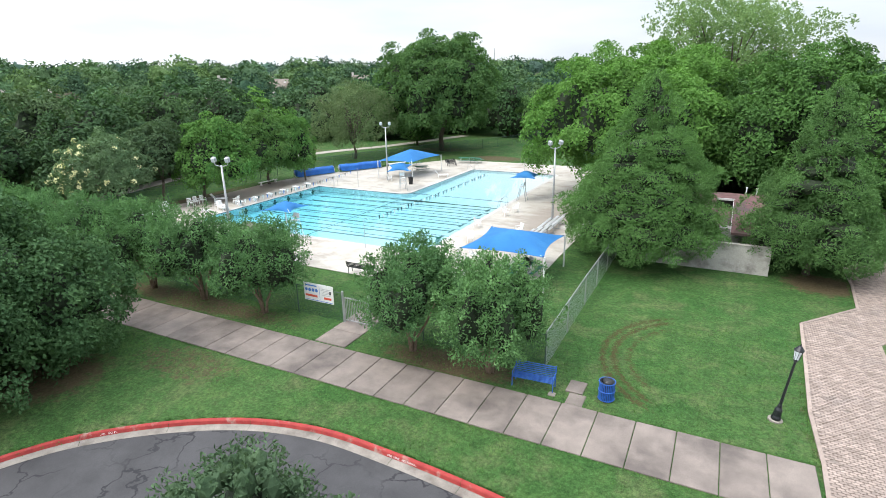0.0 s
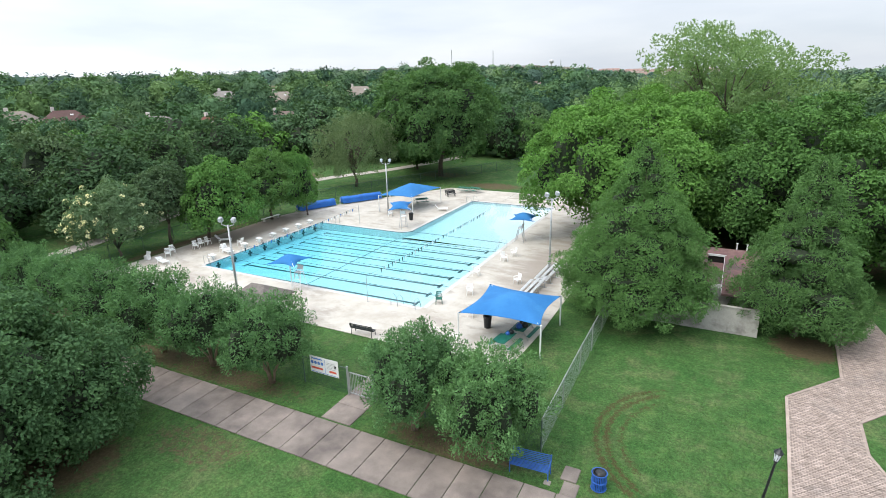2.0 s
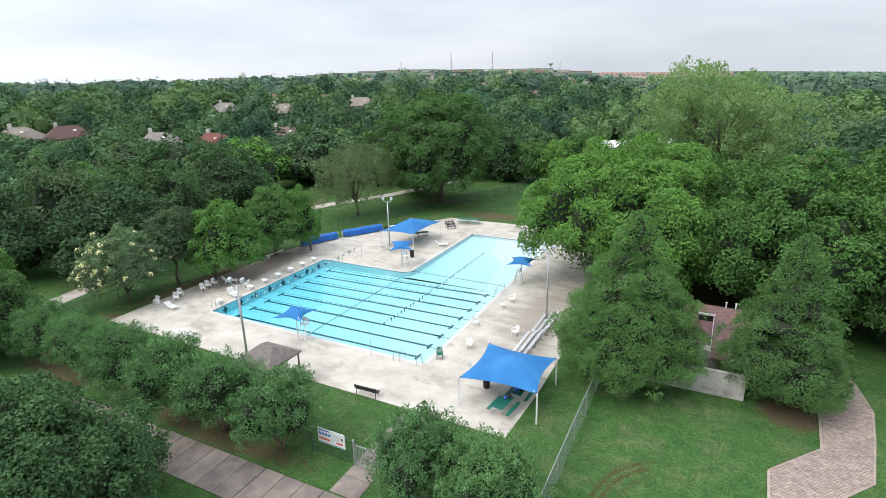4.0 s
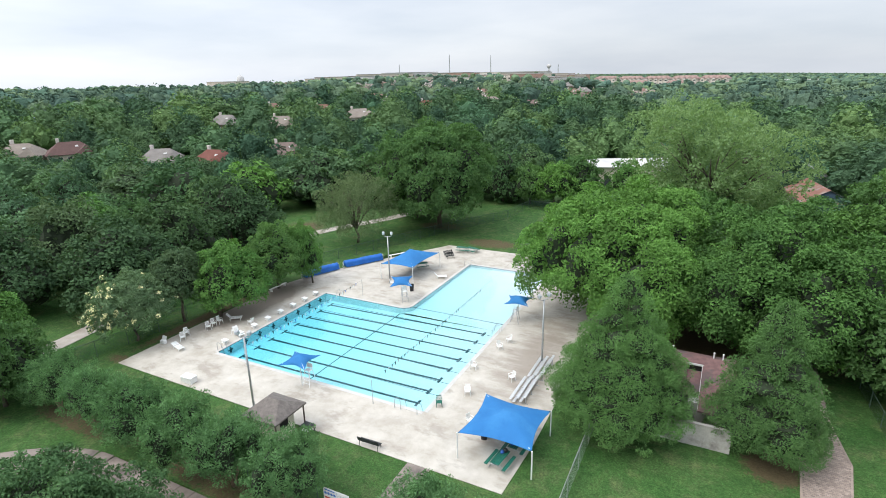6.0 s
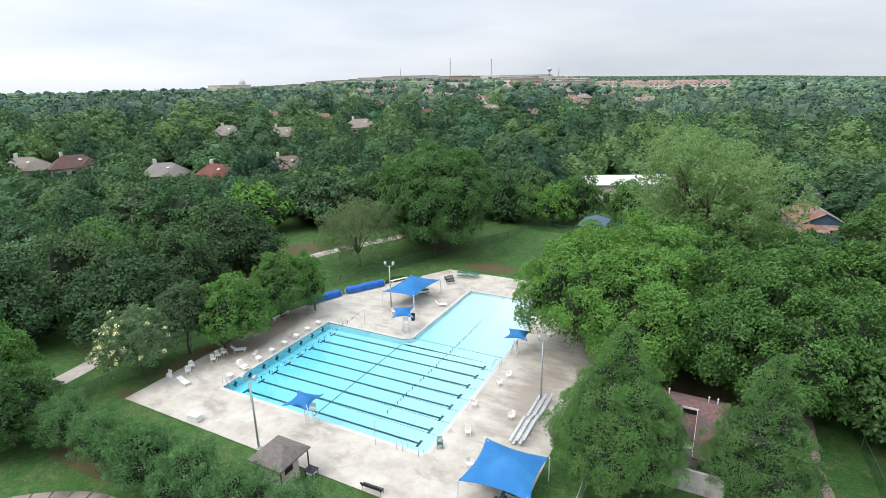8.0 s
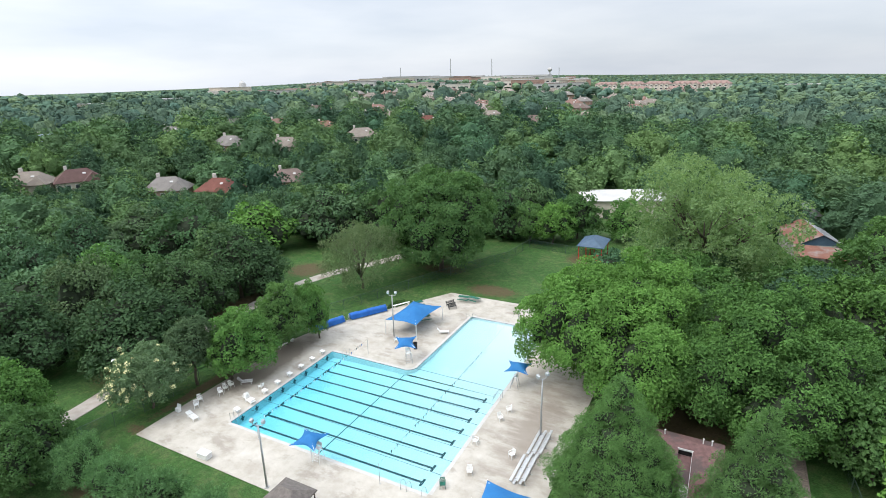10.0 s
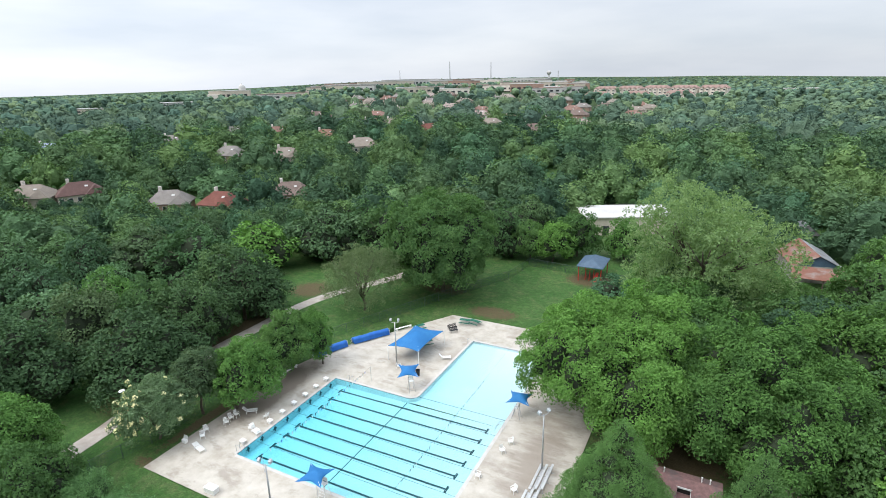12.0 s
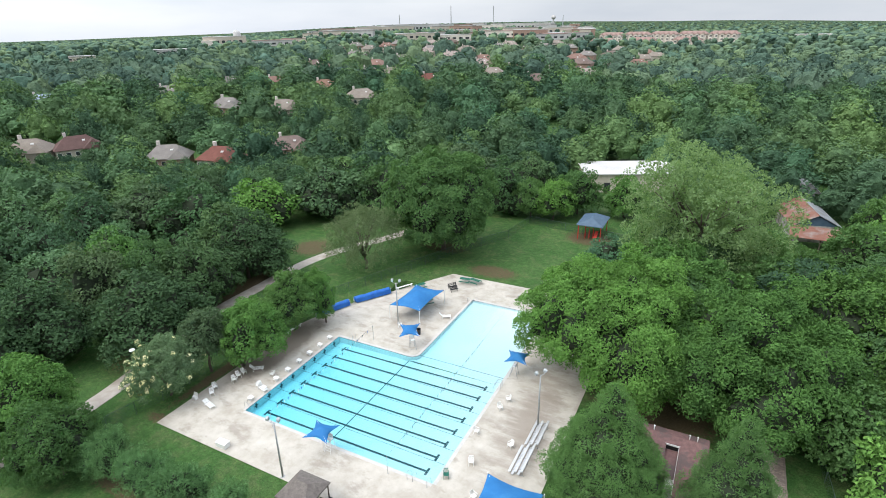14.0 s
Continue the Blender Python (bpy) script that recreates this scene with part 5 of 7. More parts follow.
# ---- hut on the deck's near edge ----
def roof_hip(bd, x0, y0, x1, y1, z0, z1, ridge):
    """A hipped roof over a rectangle; ridge: share of the length that the ridge takes."""
    if x1 - x0 >= y1 - y0:
        a = (x1 - x0) * (1 - ridge) / 2
        r0, r1 = (x0 + a, (y0 + y1) / 2, z1), (x1 - a, (y0 + y1) / 2, z1)
        bd.quad((x0, y0, z0), (x1, y0, z0), r1, r0).quad((x1, y0, z0), (x1, y1, z0), r1).quad((x1, y1, z0), (x0, y1, z0), r0, r1).quad((x0, y1, z0), (x0, y0, z0), r0)
    else:
        a = (y1 - y0) * (1 - ridge) / 2
        r0, r1 = ((x0 + x1) / 2, y0 + a, z1), ((x0 + x1) / 2, y1 - a, z1)
        bd.quad((x1, y0, z0), (x1, y1, z0), r1, r0).quad((x1, y1, z0), (x0, y1, z0), r1).quad((x0, y1, z0), (x0, y0, z0), r0, r1).quad((x0, y0, z0), (x1, y0, z0), r0)
    bd.quad((x0, y1, z0 - 0.12), (x1, y1, z0 - 0.12), (x1, y0, z0 - 0.12), (x0, y0, z0 - 0.12))
    for p, q in (((x0, y0), (x1, y0)), ((x1, y0), (x1, y1)), ((x1, y1), (x0, y1)), ((x0, y1), (x0, y0))):
        bd.quad((*p, z0 - 0.12), (*q, z0 - 0.12), (*q, z0), (*p, z0))
    return bd


hut = thing("pool_hut", (-29.0, 26.8, GROUND_Z), "small cream hut with a grey shingled hip roof", "hut")
part("wall", Build().box((-0.1, -0.2, 1.15), (2.3, 2.3, 2.3), bevel=0.02), M_HUT_WALL, hut)
part("roof", roof_hip(Build(), -1.75, -1.75, 1.75, 1.75, 2.45, 3.35, 0.35), M_SHINGLE_GREY, hut, "weathered grey shingle roof")
for x, y in ((1.55, 1.55), (-1.55, 1.55), (1.55, -1.55)):
    part("post", Build().box((x, y, 1.17), (0.1, 0.1, 2.34), bevel=0.01), M_BARK, hut)
w = part("window", Build().box((1.06, -0.2, 1.5), (0.04, 0.9, 0.75)), M_DARK, hut, "dark serving hatch")
part("sill", Build().box((1.2, -0.2, 1.06), (0.35, 1.0, 0.05), bevel=0.01), M_HUT_WALL, w)
mat_ob = thing("dark_table", (-26.9, 28.0, 0), "low black table beside the hut", "table")
part("top", Build().box((0, 0, 0.7), (0.95, 0.8, 0.05), bevel=0.01), M_BLACK, mat_ob)
for sx in (-0.4, 0.4):
    for sy in (-0.32, 0.32):
        part("leg", Build().box((sx, sy, 0.34), (0.05, 0.05, 0.68)), M_BLACK, mat_ob)
part("shelf", Build().box((-0.1, 0, 0.3), (0.7, 0.6, 0.03)), M_WHITE_PLASTIC, mat_ob)

# ---- shed under the pecans ----
shed = thing("restroom_block", (0.8, 44.5, GROUND_Z), "low pale block building with a red-brown shingle roof", "building")
part("wall", Build().box((-4.4, 0.9, 1.2), (7.0, 4.2, 2.4)).box((0.6, 0.05, 1.2), (2.9, 5.9, 2.4)), M_STUCCO, shed)
roof = Build()
for x0, x1, y0 in ((-8.5, -1.3, -2.0), (-0.15, 2.35, -4.0)):
    zf = 3.9 - (2.2 - y0) * 0.235
    roof.quad((x0, y0, zf), (x1, y0, zf), (x1, 2.2, 3.9), (x0, 2.2, 3.9))
    roof.quad((x1, 3.5, 3.5), (x0, 3.5, 3.5), (x0, 2.2, 3.9), (x1, 2.2, 3.9))
    roof.quad((x0, y0, zf - 0.15), (x1, y0, zf - 0.15), (x1, y0, zf), (x0, y0, zf))
    for x in (x0, x1):
        roof.quad((x, y0, zf - 0.15), (x, 2.2, 3.75), (x, 2.2, 3.9), (x, y0, zf))
        roof.quad((x, 2.2, 3.75), (x, 3.5, 3.35), (x, 3.5, 3.5), (x, 2.2, 3.9))
roof.quad((-1.3, 1.2, 3.66), (-0.15, 1.2, 3.66), (-0.15, 2.2, 3.9), (-1.3, 2.2, 3.9))
roof.quad((-0.15, 3.5, 3.5), (-1.3, 3.5, 3.5), (-1.3, 2.2, 3.9), (-0.15, 2.2, 3.9))
part("roof", roof, M_SHINGLE_BROWN, shed, "red-brown shingle roof")
part("lower_roof", Build().quad((-1.3, -2.0, 2.4), (-0.15, -2.0, 2.4), (-0.15, 1.2, 3.0), (-1.3, 1.2, 3.0)), M_SHINGLE_BROWN, shed, "sunken strip of shingle roof")
for x in (-1.33, -0.12):
    part("side_wall", Build().quad((x, -2.0, 2.3), (x, 2.2, 2.3), (x, 2.2, 3.74), (x, -2.0, 2.75)), M_SHINGLE_BROWN, shed, "brown side of the sunken strip")
part("fascia", Build().box((-0.72, 1.15, 3.6), (1.3, 0.06, 0.16)).box((-0.15, -1.2, 2.98), (0.06, 5.4, 0.14), rx=0.23), M_WHITE_PAINT, shed, "white fascia board")
part("clerestory", Build().box((-0.72, 1.25, 3.28), (1.14, 0.05, 0.55)), M_DARK, shed, "dark opening under the roof edge")
for x in (0.6, 1.3, -2.6):
    part("vent_pipe", Build().tube([(x, 2.4, 3.7), (x, 2.4, 4.35)], 0.05, 8).lathe((x, 2.4, 4.3), [(0.08, 0), (0.08, 0.06), (0.02, 0.1)], 8), M_WHITE_PAINT, shed)
screen = Build()
screen.box((-1.5, -4.9, 0.95), (7.6, 0.2, 1.9), bevel=0.01)
part("screen_wall", screen, M_STUCCO, shed, "stained white screen wall")
part("wall_cap", Build().box((-1.5, -4.9, 1.93), (7.7, 0.28, 0.07), bevel=0.01), M_STUCCO, shed)


# ---- trees ----
def ball(level):
    bm = bmesh.new()
    bmesh.ops.create_icosphere(bm, subdivisions=level, radius=1.0)
    v, f = np.array([p.co[:] for p in bm.verts]), np.array([[p.index for p in q.verts] for q in bm.faces])
    bm.free()
    return v, f


BALL = {k: ball(k + 1) for k in range(5)}
LOW_V, LOW_F = BALL[0]


def unit(a):
    return a / np.maximum(np.linalg.norm(a, axis=-1, keepdims=True), 1e-6)


def leaves(rng, clumps, size, count, slim=0.6, up=0.05, wild=0.3, droop=0.0, inner=0.45, spray=0.5, lean=0.75):
    """Leaf blades over clumps; a clump: x, y, z, radius, flatness and its outward direction."""
    c = np.array(clumps, dtype=float)
    share = c[:, 3] ** 2
    n = np.maximum(3, count * share / share.sum()).astype(int)
    c = np.repeat(c, n, axis=0)
    n = len(c)
    d = unit(rng.normal(size=(n, 3)) + c[:, 5:8] * lean)
    rad = c[:, 3:4] * (1.15 - inner * rng.random((n, 1)) ** 1.5)
    p = c[:, 0:3] + d * rad * np.stack([np.ones(n), np.ones(n), c[:, 4]], 1)
    nor = unit(d * 0.6 + c[:, 5:8] * 0.5 + np.array([0, 0, up]) + rng.normal(size=(n, 3)) * wild)
    t = unit(np.cross(nor, rng.normal(size=(n, 3))) + d * spray)
    if droop:
        t = unit(t + np.array([0, 0, -droop]))
    b = unit(np.cross(nor, t))
    ln = size * (0.6 + 0.8 * rng.random((n, 1)))
    w = ln * slim * 0.5
    fold = nor * ln * 0.1
    quad = np.stack([p - t * ln * 0.5, p - b * w + fold, p + t * ln * 0.5 - fold, p + b * w + fold], 1)
    return quad.reshape(-1, 3)


def cores(rng, clumps, shrink=0.82):
    V, F, base = [], [], 0
    for x, y, z, r, flat in clumps:
        k = r * shrink * (1 + 0.16 * rng.normal(size=(len(LOW_V), 1)))
        V.append(LOW_V * k * np.array([1, 1, flat]) + np.array([x, y, z]))
        F.append(LOW_F + base)
        base += len(LOW_V)
    return np.concatenate(V), np.concatenate(F)


def blades(rng, p, nor, out, size, slim, wild, spray):
    """Folded leaf blades at points p, facing about nor and pointing partly along out."""
    n = len(p)
    nor = unit(nor + rng.normal(size=(n, 3)) * wild)
    t = unit(np.cross(nor, rng.normal(size=(n, 3))) + out * spray)
    b = unit(np.cross(nor, t))
    ln = size * (0.6 + 0.8 * rng.random((n, 1)))
    w, fold = ln * slim * 0.5, nor * ln * 0.1
    return np.stack([p - t * ln * 0.5, p - b * w + fold, p + t * ln * 0.5 - fold, p + b * w + fold], 1).reshape(-1, 3)


def quads_to_tris(q):
    k = np.arange(len(q)).reshape(-1, 4)
    return np.concatenate([k[:, [0, 1, 2]], k[:, [0, 2, 3]]])


def bough_blobs(rng, r, h0, h1, n, spread=0.58, fat=0.45, rise=(0.6, 0.9)):
    """Rounded boughs of a crown: one on top, the rest round about at differing heights; rows of x, y, z, radius, half height."""
    out, turn = [], rng.uniform(0, 6.28)
    for i in range(n):
        a = turn + math.tau * i / max(1, n - 1) * (1 if n < 10 else 2) + rng.normal() * 0.25
        if i == 0:
            x, y, rr, lo, hi = rng.normal() * 0.08 * r, rng.normal() * 0.08 * r, r * fat * 1.1, h0 + (h1 - h0) * 0.3, h1
        else:
            ring = 1.0 if n < 10 or i % 3 else 0.55
            k = r * spread * ring * rng.uniform(0.85, 1.12)
            x, y, rr = k * math.cos(a), k * math.sin(a), r * fat * rng.uniform(0.75, 1.12)
            lo = h0 + (h1 - h0) * rng.uniform(0.0, 0.14)
            hi = lo + (h1 - h0) * rng.uniform(*rise)
            if ring < 1:
                hi = max(hi, h0 + (h1 - h0) * 0.9)
        out.append((x, y, (lo + hi) / 2, rr, (hi - lo) / 2))
    return np.array(out)


def cone_blobs(rng, r, h0, h1, tiers=12):
    """Boughs of a tapering conifer-like crown, tier above tier."""
    out = []
    for i in range(tiers):
        u = i / tiers
        rr = r * (1 - u) ** 0.95 * min(1.0, 0.86 + 0.9 * u)
        z = h0 + (h1 - h0) * (u + 0.06)
        n = max(1, round(8 * (1 - u) ** 0.8))
        for j in range(n):
            a = math.tau * j / n + i * 1.3 + rng.normal() * 0.2
            k = rr * 0.58 * rng.uniform(0.8, 1.15) if n > 1 else 0.1
            q = rr * rng.uniform(0.36, 0.52) if n > 1 else rr * 0.8
            out.append((k * math.cos(a), k * math.sin(a), z + rng.normal() * 0.25, q, (h1 - h0) / tiers * rng.uniform(0.6, 0.85)))
    out.append((0, 0, h1 - 0.9, r * 0.12, 0.9))
    return np.array(out)


def tufted(rng, blobs, tuft, size, per, slim=0.6, wild=0.3, out=0.5, rise=0.5, stretch=0.8, core=0.72, hull=0.78, ball_level=0, gap=1.3, low=-0.5, ragged=0.07, fill=0.0):
    """Leaf tufts over the boughs: each a dome of blades over a small rugged inside, with gaps between them; arrays of points and triangles."""
    P, N = [], []
    for i, (x, y, z, rx, rz) in enumerate(blobs):
        n = max(4, int(4.19 * (rx * rx + 2 * rx * rz) / (tuft * gap) ** 2))
        k = np.arange(n) + 0.5
        dz, a = 1 - 2 * k / n, k * 2.39996 + rng.uniform(0, 6.28)
        ring = np.sqrt(1 - dz * dz)
        d = unit(np.stack([ring * np.cos(a), ring * np.sin(a), dz], 1) + rng.normal(size=(n, 3)) * 0.9 / math.sqrt(n))
        d = d[d[:, 2] > low]
        dim, c = np.array([rx, rx, rz]), np.array([x, y, z])
        p = c + d * dim * (1 + ragged * rng.normal(size=(len(d), 1)))
        free = np.ones(len(p), bool)
        for j, (ox, oy, oz, orx, orz) in enumerate(blobs):
            if j != i:
                free &= (((p - np.array([ox, oy, oz])) / np.array([orx, orx, orz])) ** 2).sum(1) > 0.8
        P.append(p[free])
        N.append(unit(d / dim)[free])
    P, N = np.concatenate(P), np.concatenate(N)
    rho = tuft * rng.uniform(0.65, 1.35, (len(P), 1))
    axis = unit(N + np.array([0, 0, rise]))
    count = np.maximum(min(3, per), per * (rho[:, 0] / tuft) ** 2).astype(int)
    pick = np.repeat(np.arange(len(P)), count)
    ax, n = axis[pick], len(pick)
    d = unit(rng.normal(size=(n, 3)) + ax * 1.15)
    rel = d * rho[pick] * (1.12 - 0.62 * rng.random((n, 1)) ** 1.6)
    rel += ax * ((rel * ax).sum(1, keepdims=True) * (stretch - 1))
    b = blades(rng, P[pick] + rel, d * 0.75 + ax * 0.4, d, size, slim, wild, out)
    if fill:
        inner = []
        for x, y, z, rx, rz in blobs:
            n = int(fill * 12.6 * (rx * rx + 2 * rx * rz) / 3 / (size * size))
            d = unit(rng.normal(size=(n, 3)))
            dim = np.array([rx, rx, rz]) * hull
            p = np.array([x, y, z]) + d * dim * rng.uniform(0.98, 1.2, (n, 1))
            inner.append(blades(rng, p, d, d, size * 1.6, slim, wild + 0.3, out))
        b = np.concatenate([b] + inner)
    V, F, base = [b], [quads_to_tris(b)], len(b)
    if core:
        bv, bf = BALL[ball_level]
        q = bv[None] * rho[:, None] * core * (1 + 0.16 * rng.normal(size=(len(P), len(bv), 1)))
        q += axis[:, None] * ((q * axis[:, None]).sum(2, keepdims=True) * (stretch - 1))
        q += (P - axis * rho * 0.12)[:, None]
        V.append(q.reshape(-1, 3))
        F.append((bf[None] + (np.arange(len(P)) * len(bv))[:, None, None]).reshape(-1, 3) + base)
        base += q.shape[0] * q.shape[1]
    leafy = sum(len(f) for f in F)
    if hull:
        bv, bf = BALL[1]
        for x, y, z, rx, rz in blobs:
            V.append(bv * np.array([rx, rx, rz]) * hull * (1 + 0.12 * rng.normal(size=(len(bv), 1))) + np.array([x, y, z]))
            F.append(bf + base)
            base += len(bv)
    return np.concatenate(V), np.concatenate(F), P, axis, leafy


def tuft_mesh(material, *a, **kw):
    """A crown: tufts of leaves round near-black hulls that put shade into its gaps."""
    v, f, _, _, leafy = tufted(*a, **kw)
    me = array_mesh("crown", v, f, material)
    me.materials.append(M_HULL_SHADE)
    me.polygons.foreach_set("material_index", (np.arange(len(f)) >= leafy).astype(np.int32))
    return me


def crown_mesh(name, rng, clumps, size, count, material, **kw):
    q = leaves(rng, clumps, size, count, **kw)
    return array_mesh(name, q, quads_to_tris(q), material)


def limbs(bd, rng, base, top, r0, spread_r, n, crook=0.12, split=0.35):
    """A tapered trunk that divides into limbs."""
    bx, by, bz = base
    h = top - bz
    fork = bz + h * split
    trunk = [(bx, by, bz - 0.1), (bx + rng.normal() * crook * 0.4, by + rng.normal() * crook * 0.4, bz + h * split * 0.5), (bx + rng.normal() * crook, by + rng.normal() * crook, fork)]
    bd.tube(trunk, [r0 * 1.25, r0 * 0.95, r0 * 0.8], 9)
    for i in range(n):
        a = math.tau * i / n + rng.normal() * 0.3
        out = spread_r * rng.uniform(0.45, 0.95)
        e = (bx + out * math.cos(a), by + out * math.sin(a), fork + (top - fork) * rng.uniform(0.45, 0.95))
        m = (bx + out * 0.4 * math.cos(a), by + out * 0.4 * math.sin(a), fork + (e[2] - fork) * 0.55)
        bd.tube([trunk[2], m, e], [r0 * 0.6, r0 * 0.36, r0 * 0.1], 6)
        for s in (-1, 1):
            a2 = a + s * rng.uniform(0.35, 0.8)
            e2 = (m[0] + out * 0.5 * math.cos(a2), m[1] + out * 0.5 * math.sin(a2), m[2] + (top - m[2]) * rng.uniform(0.3, 0.8))
            bd.tube([m, ((m[0] + e2[0]) / 2, (m[1] + e2[1]) / 2, (m[2] + e2[2]) / 2 + 0.15), e2], [r0 * 0.28, r0 * 0.18, r0 * 0.05], 5)
    return bd


def make_tree(place, crown, trunk, label, category="tree", group="", bark=None, name="tree", rz=0.0):
    t = thing(name, place, label, category, group, rz=rz)
    part("trunk", trunk, bark or M_BARK, t, smooth=True)
    part("crown", crown, crown.materials[0], t)
    return t


def place_copy(t, x, y, s=1.0, rz=0.0, sz=None, z=GROUND_Z, label=""):
    c = copy_thing(t, Matrix.LocRotScale((x, y, z), Euler((0, 0, rz)), (s, s, sz or s)))
    if label:
        c["label"] = label
    return c


# crepe myrtles in a row beside the front walk
def crepe(seed, place, label, tuft=0.37, size=0.155, per=100):
    rng = np.random.default_rng(seed)
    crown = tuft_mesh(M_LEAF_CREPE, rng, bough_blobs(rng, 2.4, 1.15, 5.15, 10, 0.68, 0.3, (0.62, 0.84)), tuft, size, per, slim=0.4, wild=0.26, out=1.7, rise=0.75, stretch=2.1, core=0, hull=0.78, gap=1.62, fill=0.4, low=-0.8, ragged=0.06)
    bd = Build()
    for i in range(5):
        a = math.tau * i / 5 + rng.normal() * 0.3
        lean = rng.uniform(0.4, 0.9)
        bd.tube([(0.1 * math.cos(a), 0.1 * math.sin(a), -0.1), (0.2 * math.cos(a + 0.2), 0.2 * math.sin(a + 0.2), 0.7), (lean * math.cos(a), lean * math.sin(a), 1.7), (lean * 1.6 * math.cos(a), lean * 1.6 * math.sin(a), 2.8)], [0.085, 0.07, 0.055, 0.03], 7)
    return make_tree(place, crown, bd, label, "tree", "crepe myrtles along the walk", M_BARK_PALE)


CREPE = "dense round crepe myrtle with pale stems"
crepe(11, (-8.5, 20.75, GROUND_Z), CREPE + " behind the blue bench")
crepe(12, (-12.7, 21.0, GROUND_Z), CREPE + " beside the gate")
crepe(14, (-22.7, 21.2, GROUND_Z), CREPE + " beside the sign")
crepe_c = crepe(13, (-27.6, 21.1, GROUND_Z), CREPE + " along the fence", 0.4, 0.165, 84)
place_copy(crepe_c, -32.2, 21.0, 1.04, 4.0, label=CREPE + " along the fence")
place_copy(crepe_c, -38.0, 21.2, 1.0, 2.9, label=CREPE + " along the fence")
place_copy(crepe_c, -43.4, 21.2, 0.96, 5.2, label=CREPE + " along the fence")
place_copy(crepe_c, -48.7, 21.2, 0.95, 1.5, label="dense round crepe myrtle with pale stems ending the row")

# broad oak over the lawn and the young tree in the island of the drive
rng = np.random.default_rng(21)
oak = make_tree((-28.9, 10.0, GROUND_Z), tuft_mesh(M_LEAF_OAK, rng, bough_blobs(rng, 5.6, 0.0, 8.6, 15, 0.62, 0.42, (0.5, 0.85)), 0.78, 0.2, 215, slim=0.58, wild=0.28, out=0.8, rise=0.8, stretch=0.85, core=0, hull=0.68, gap=1.66, fill=0.5, low=-0.85, ragged=0.1), limbs(Build(), rng, (0, 0, 0), 6.5, 0.24, 4.2, 6), "broad dark green oak with branches low to the lawn", "tree", name="oak_tree")
rng = np.random.default_rng(22)
make_tree((-6.05, 5.1, -0.2), tuft_mesh(M_LEAF_OLIVE, rng, bough_blobs(rng, 2.15, 3.6, 7.1, 9, 0.55, 0.42, (0.5, 0.8)), 0.3, 0.11, 42, slim=0.45, wild=0.5, out=1.3, rise=0.6, stretch=1.3, core=0.55, hull=0.7, gap=1.3, ragged=0.14), limbs(Build(), rng, (0, 0, -0.1), 5.8, 0.12, 1.8, 5), "small dark green tree beside the asphalt drive", "tree")


# bald cypresses: tapering, feathery, in soft tiers
def cypress(seed, place, h, r, label, leaf=M_LEAF_CYPRESS):
    rng = np.random.default_rng(seed)
    crown = tuft_mesh(leaf, rng, cone_blobs(rng, r, 1.3, h), 0.7, 0.21, 170, slim=0.26, wild=0.26, out=1.2, rise=0.7, stretch=0.62, core=0, hull=0.62, gap=1.6, fill=0.25, low=-0.9, ragged=0.16)
    bd = Build().tube([(0, 0, -0.1), (0.03, 0, h * 0.4), (0, 0.02, h * 0.95)], [0.24, 0.15, 0.03], 9)
    for i in range(26):
        u = i / 26
        a = i * 2.4
        rr = r * (1 - u) ** 0.8 * 0.8
        z = 1.3 + (h - 2) * u
        bd.tube([(0, 0, z), (rr * 0.5 * math.cos(a), rr * 0.5 * math.sin(a), z + 0.1), (rr * math.cos(a), rr * math.sin(a), z - 0.1)], [0.05, 0.035, 0.012], 5)
    return make_tree(place, crown, bd, label, "tree", "", name="cypress_tree")


cypress(31, (-4.9, 39.9, GROUND_Z), 12.3, 5.9, "tall feathery bald cypress at the pool fence")
cypress(32, (5.3, 41.0, GROUND_Z), 11.3, 4.25, "dusky feathery bald cypress beside the brick path", M_LEAF_DUSKY)

# pecans beyond the shed
PECAN = "big bright green pecan with lumpy crown"


def pecan_tree(seed, material, place, r, h0, h1, n, label, size=0.32, per=330):
    rng = np.random.default_rng(seed)
    crown = tuft_mesh(material, rng, bough_blobs(rng, r, h0, h1, n, 0.68, 0.31, (0.4, 0.86)), 1.3, size, per, slim=0.52, wild=0.2, out=0.7, rise=0.95, stretch=0.78, core=0, hull=0.64, gap=1.85, fill=0.3, low=-0.85, ragged=0.1)
    return make_tree(place, crown, limbs(Build(), rng, (0, 0, 0), h1 * 0.65, 0.4, r * 0.5, 7), label, "tree", "pecans", name="pecan_tree")


pecan_tree(41, M_LEAF_PECAN, (-7.8, 59.6, GROUND_Z), 11.0, 2.2, 14.7, 22, PECAN + " beside the pool deck")
pecan_tree(42, M_LEAF_DEEP, (5.6, 58.0, GROUND_Z), 9.9, 3.0, 13.8, 20, PECAN + " behind the shed")
pecan_c = pecan_tree(43, M_LEAF_DEEP, (16.6, 72.0, GROUND_Z), 8.6, 2.6, 12.0, 16, PECAN + " beside the back drive", 0.46, 130)
place_copy(pecan_c, -3.0, 72.5, 1.0, 4.0, label=PECAN + " in the grove")
place_copy(pecan_c, 27.0, 62.0, 1.05, 2.6, label=PECAN + " beside the woods")

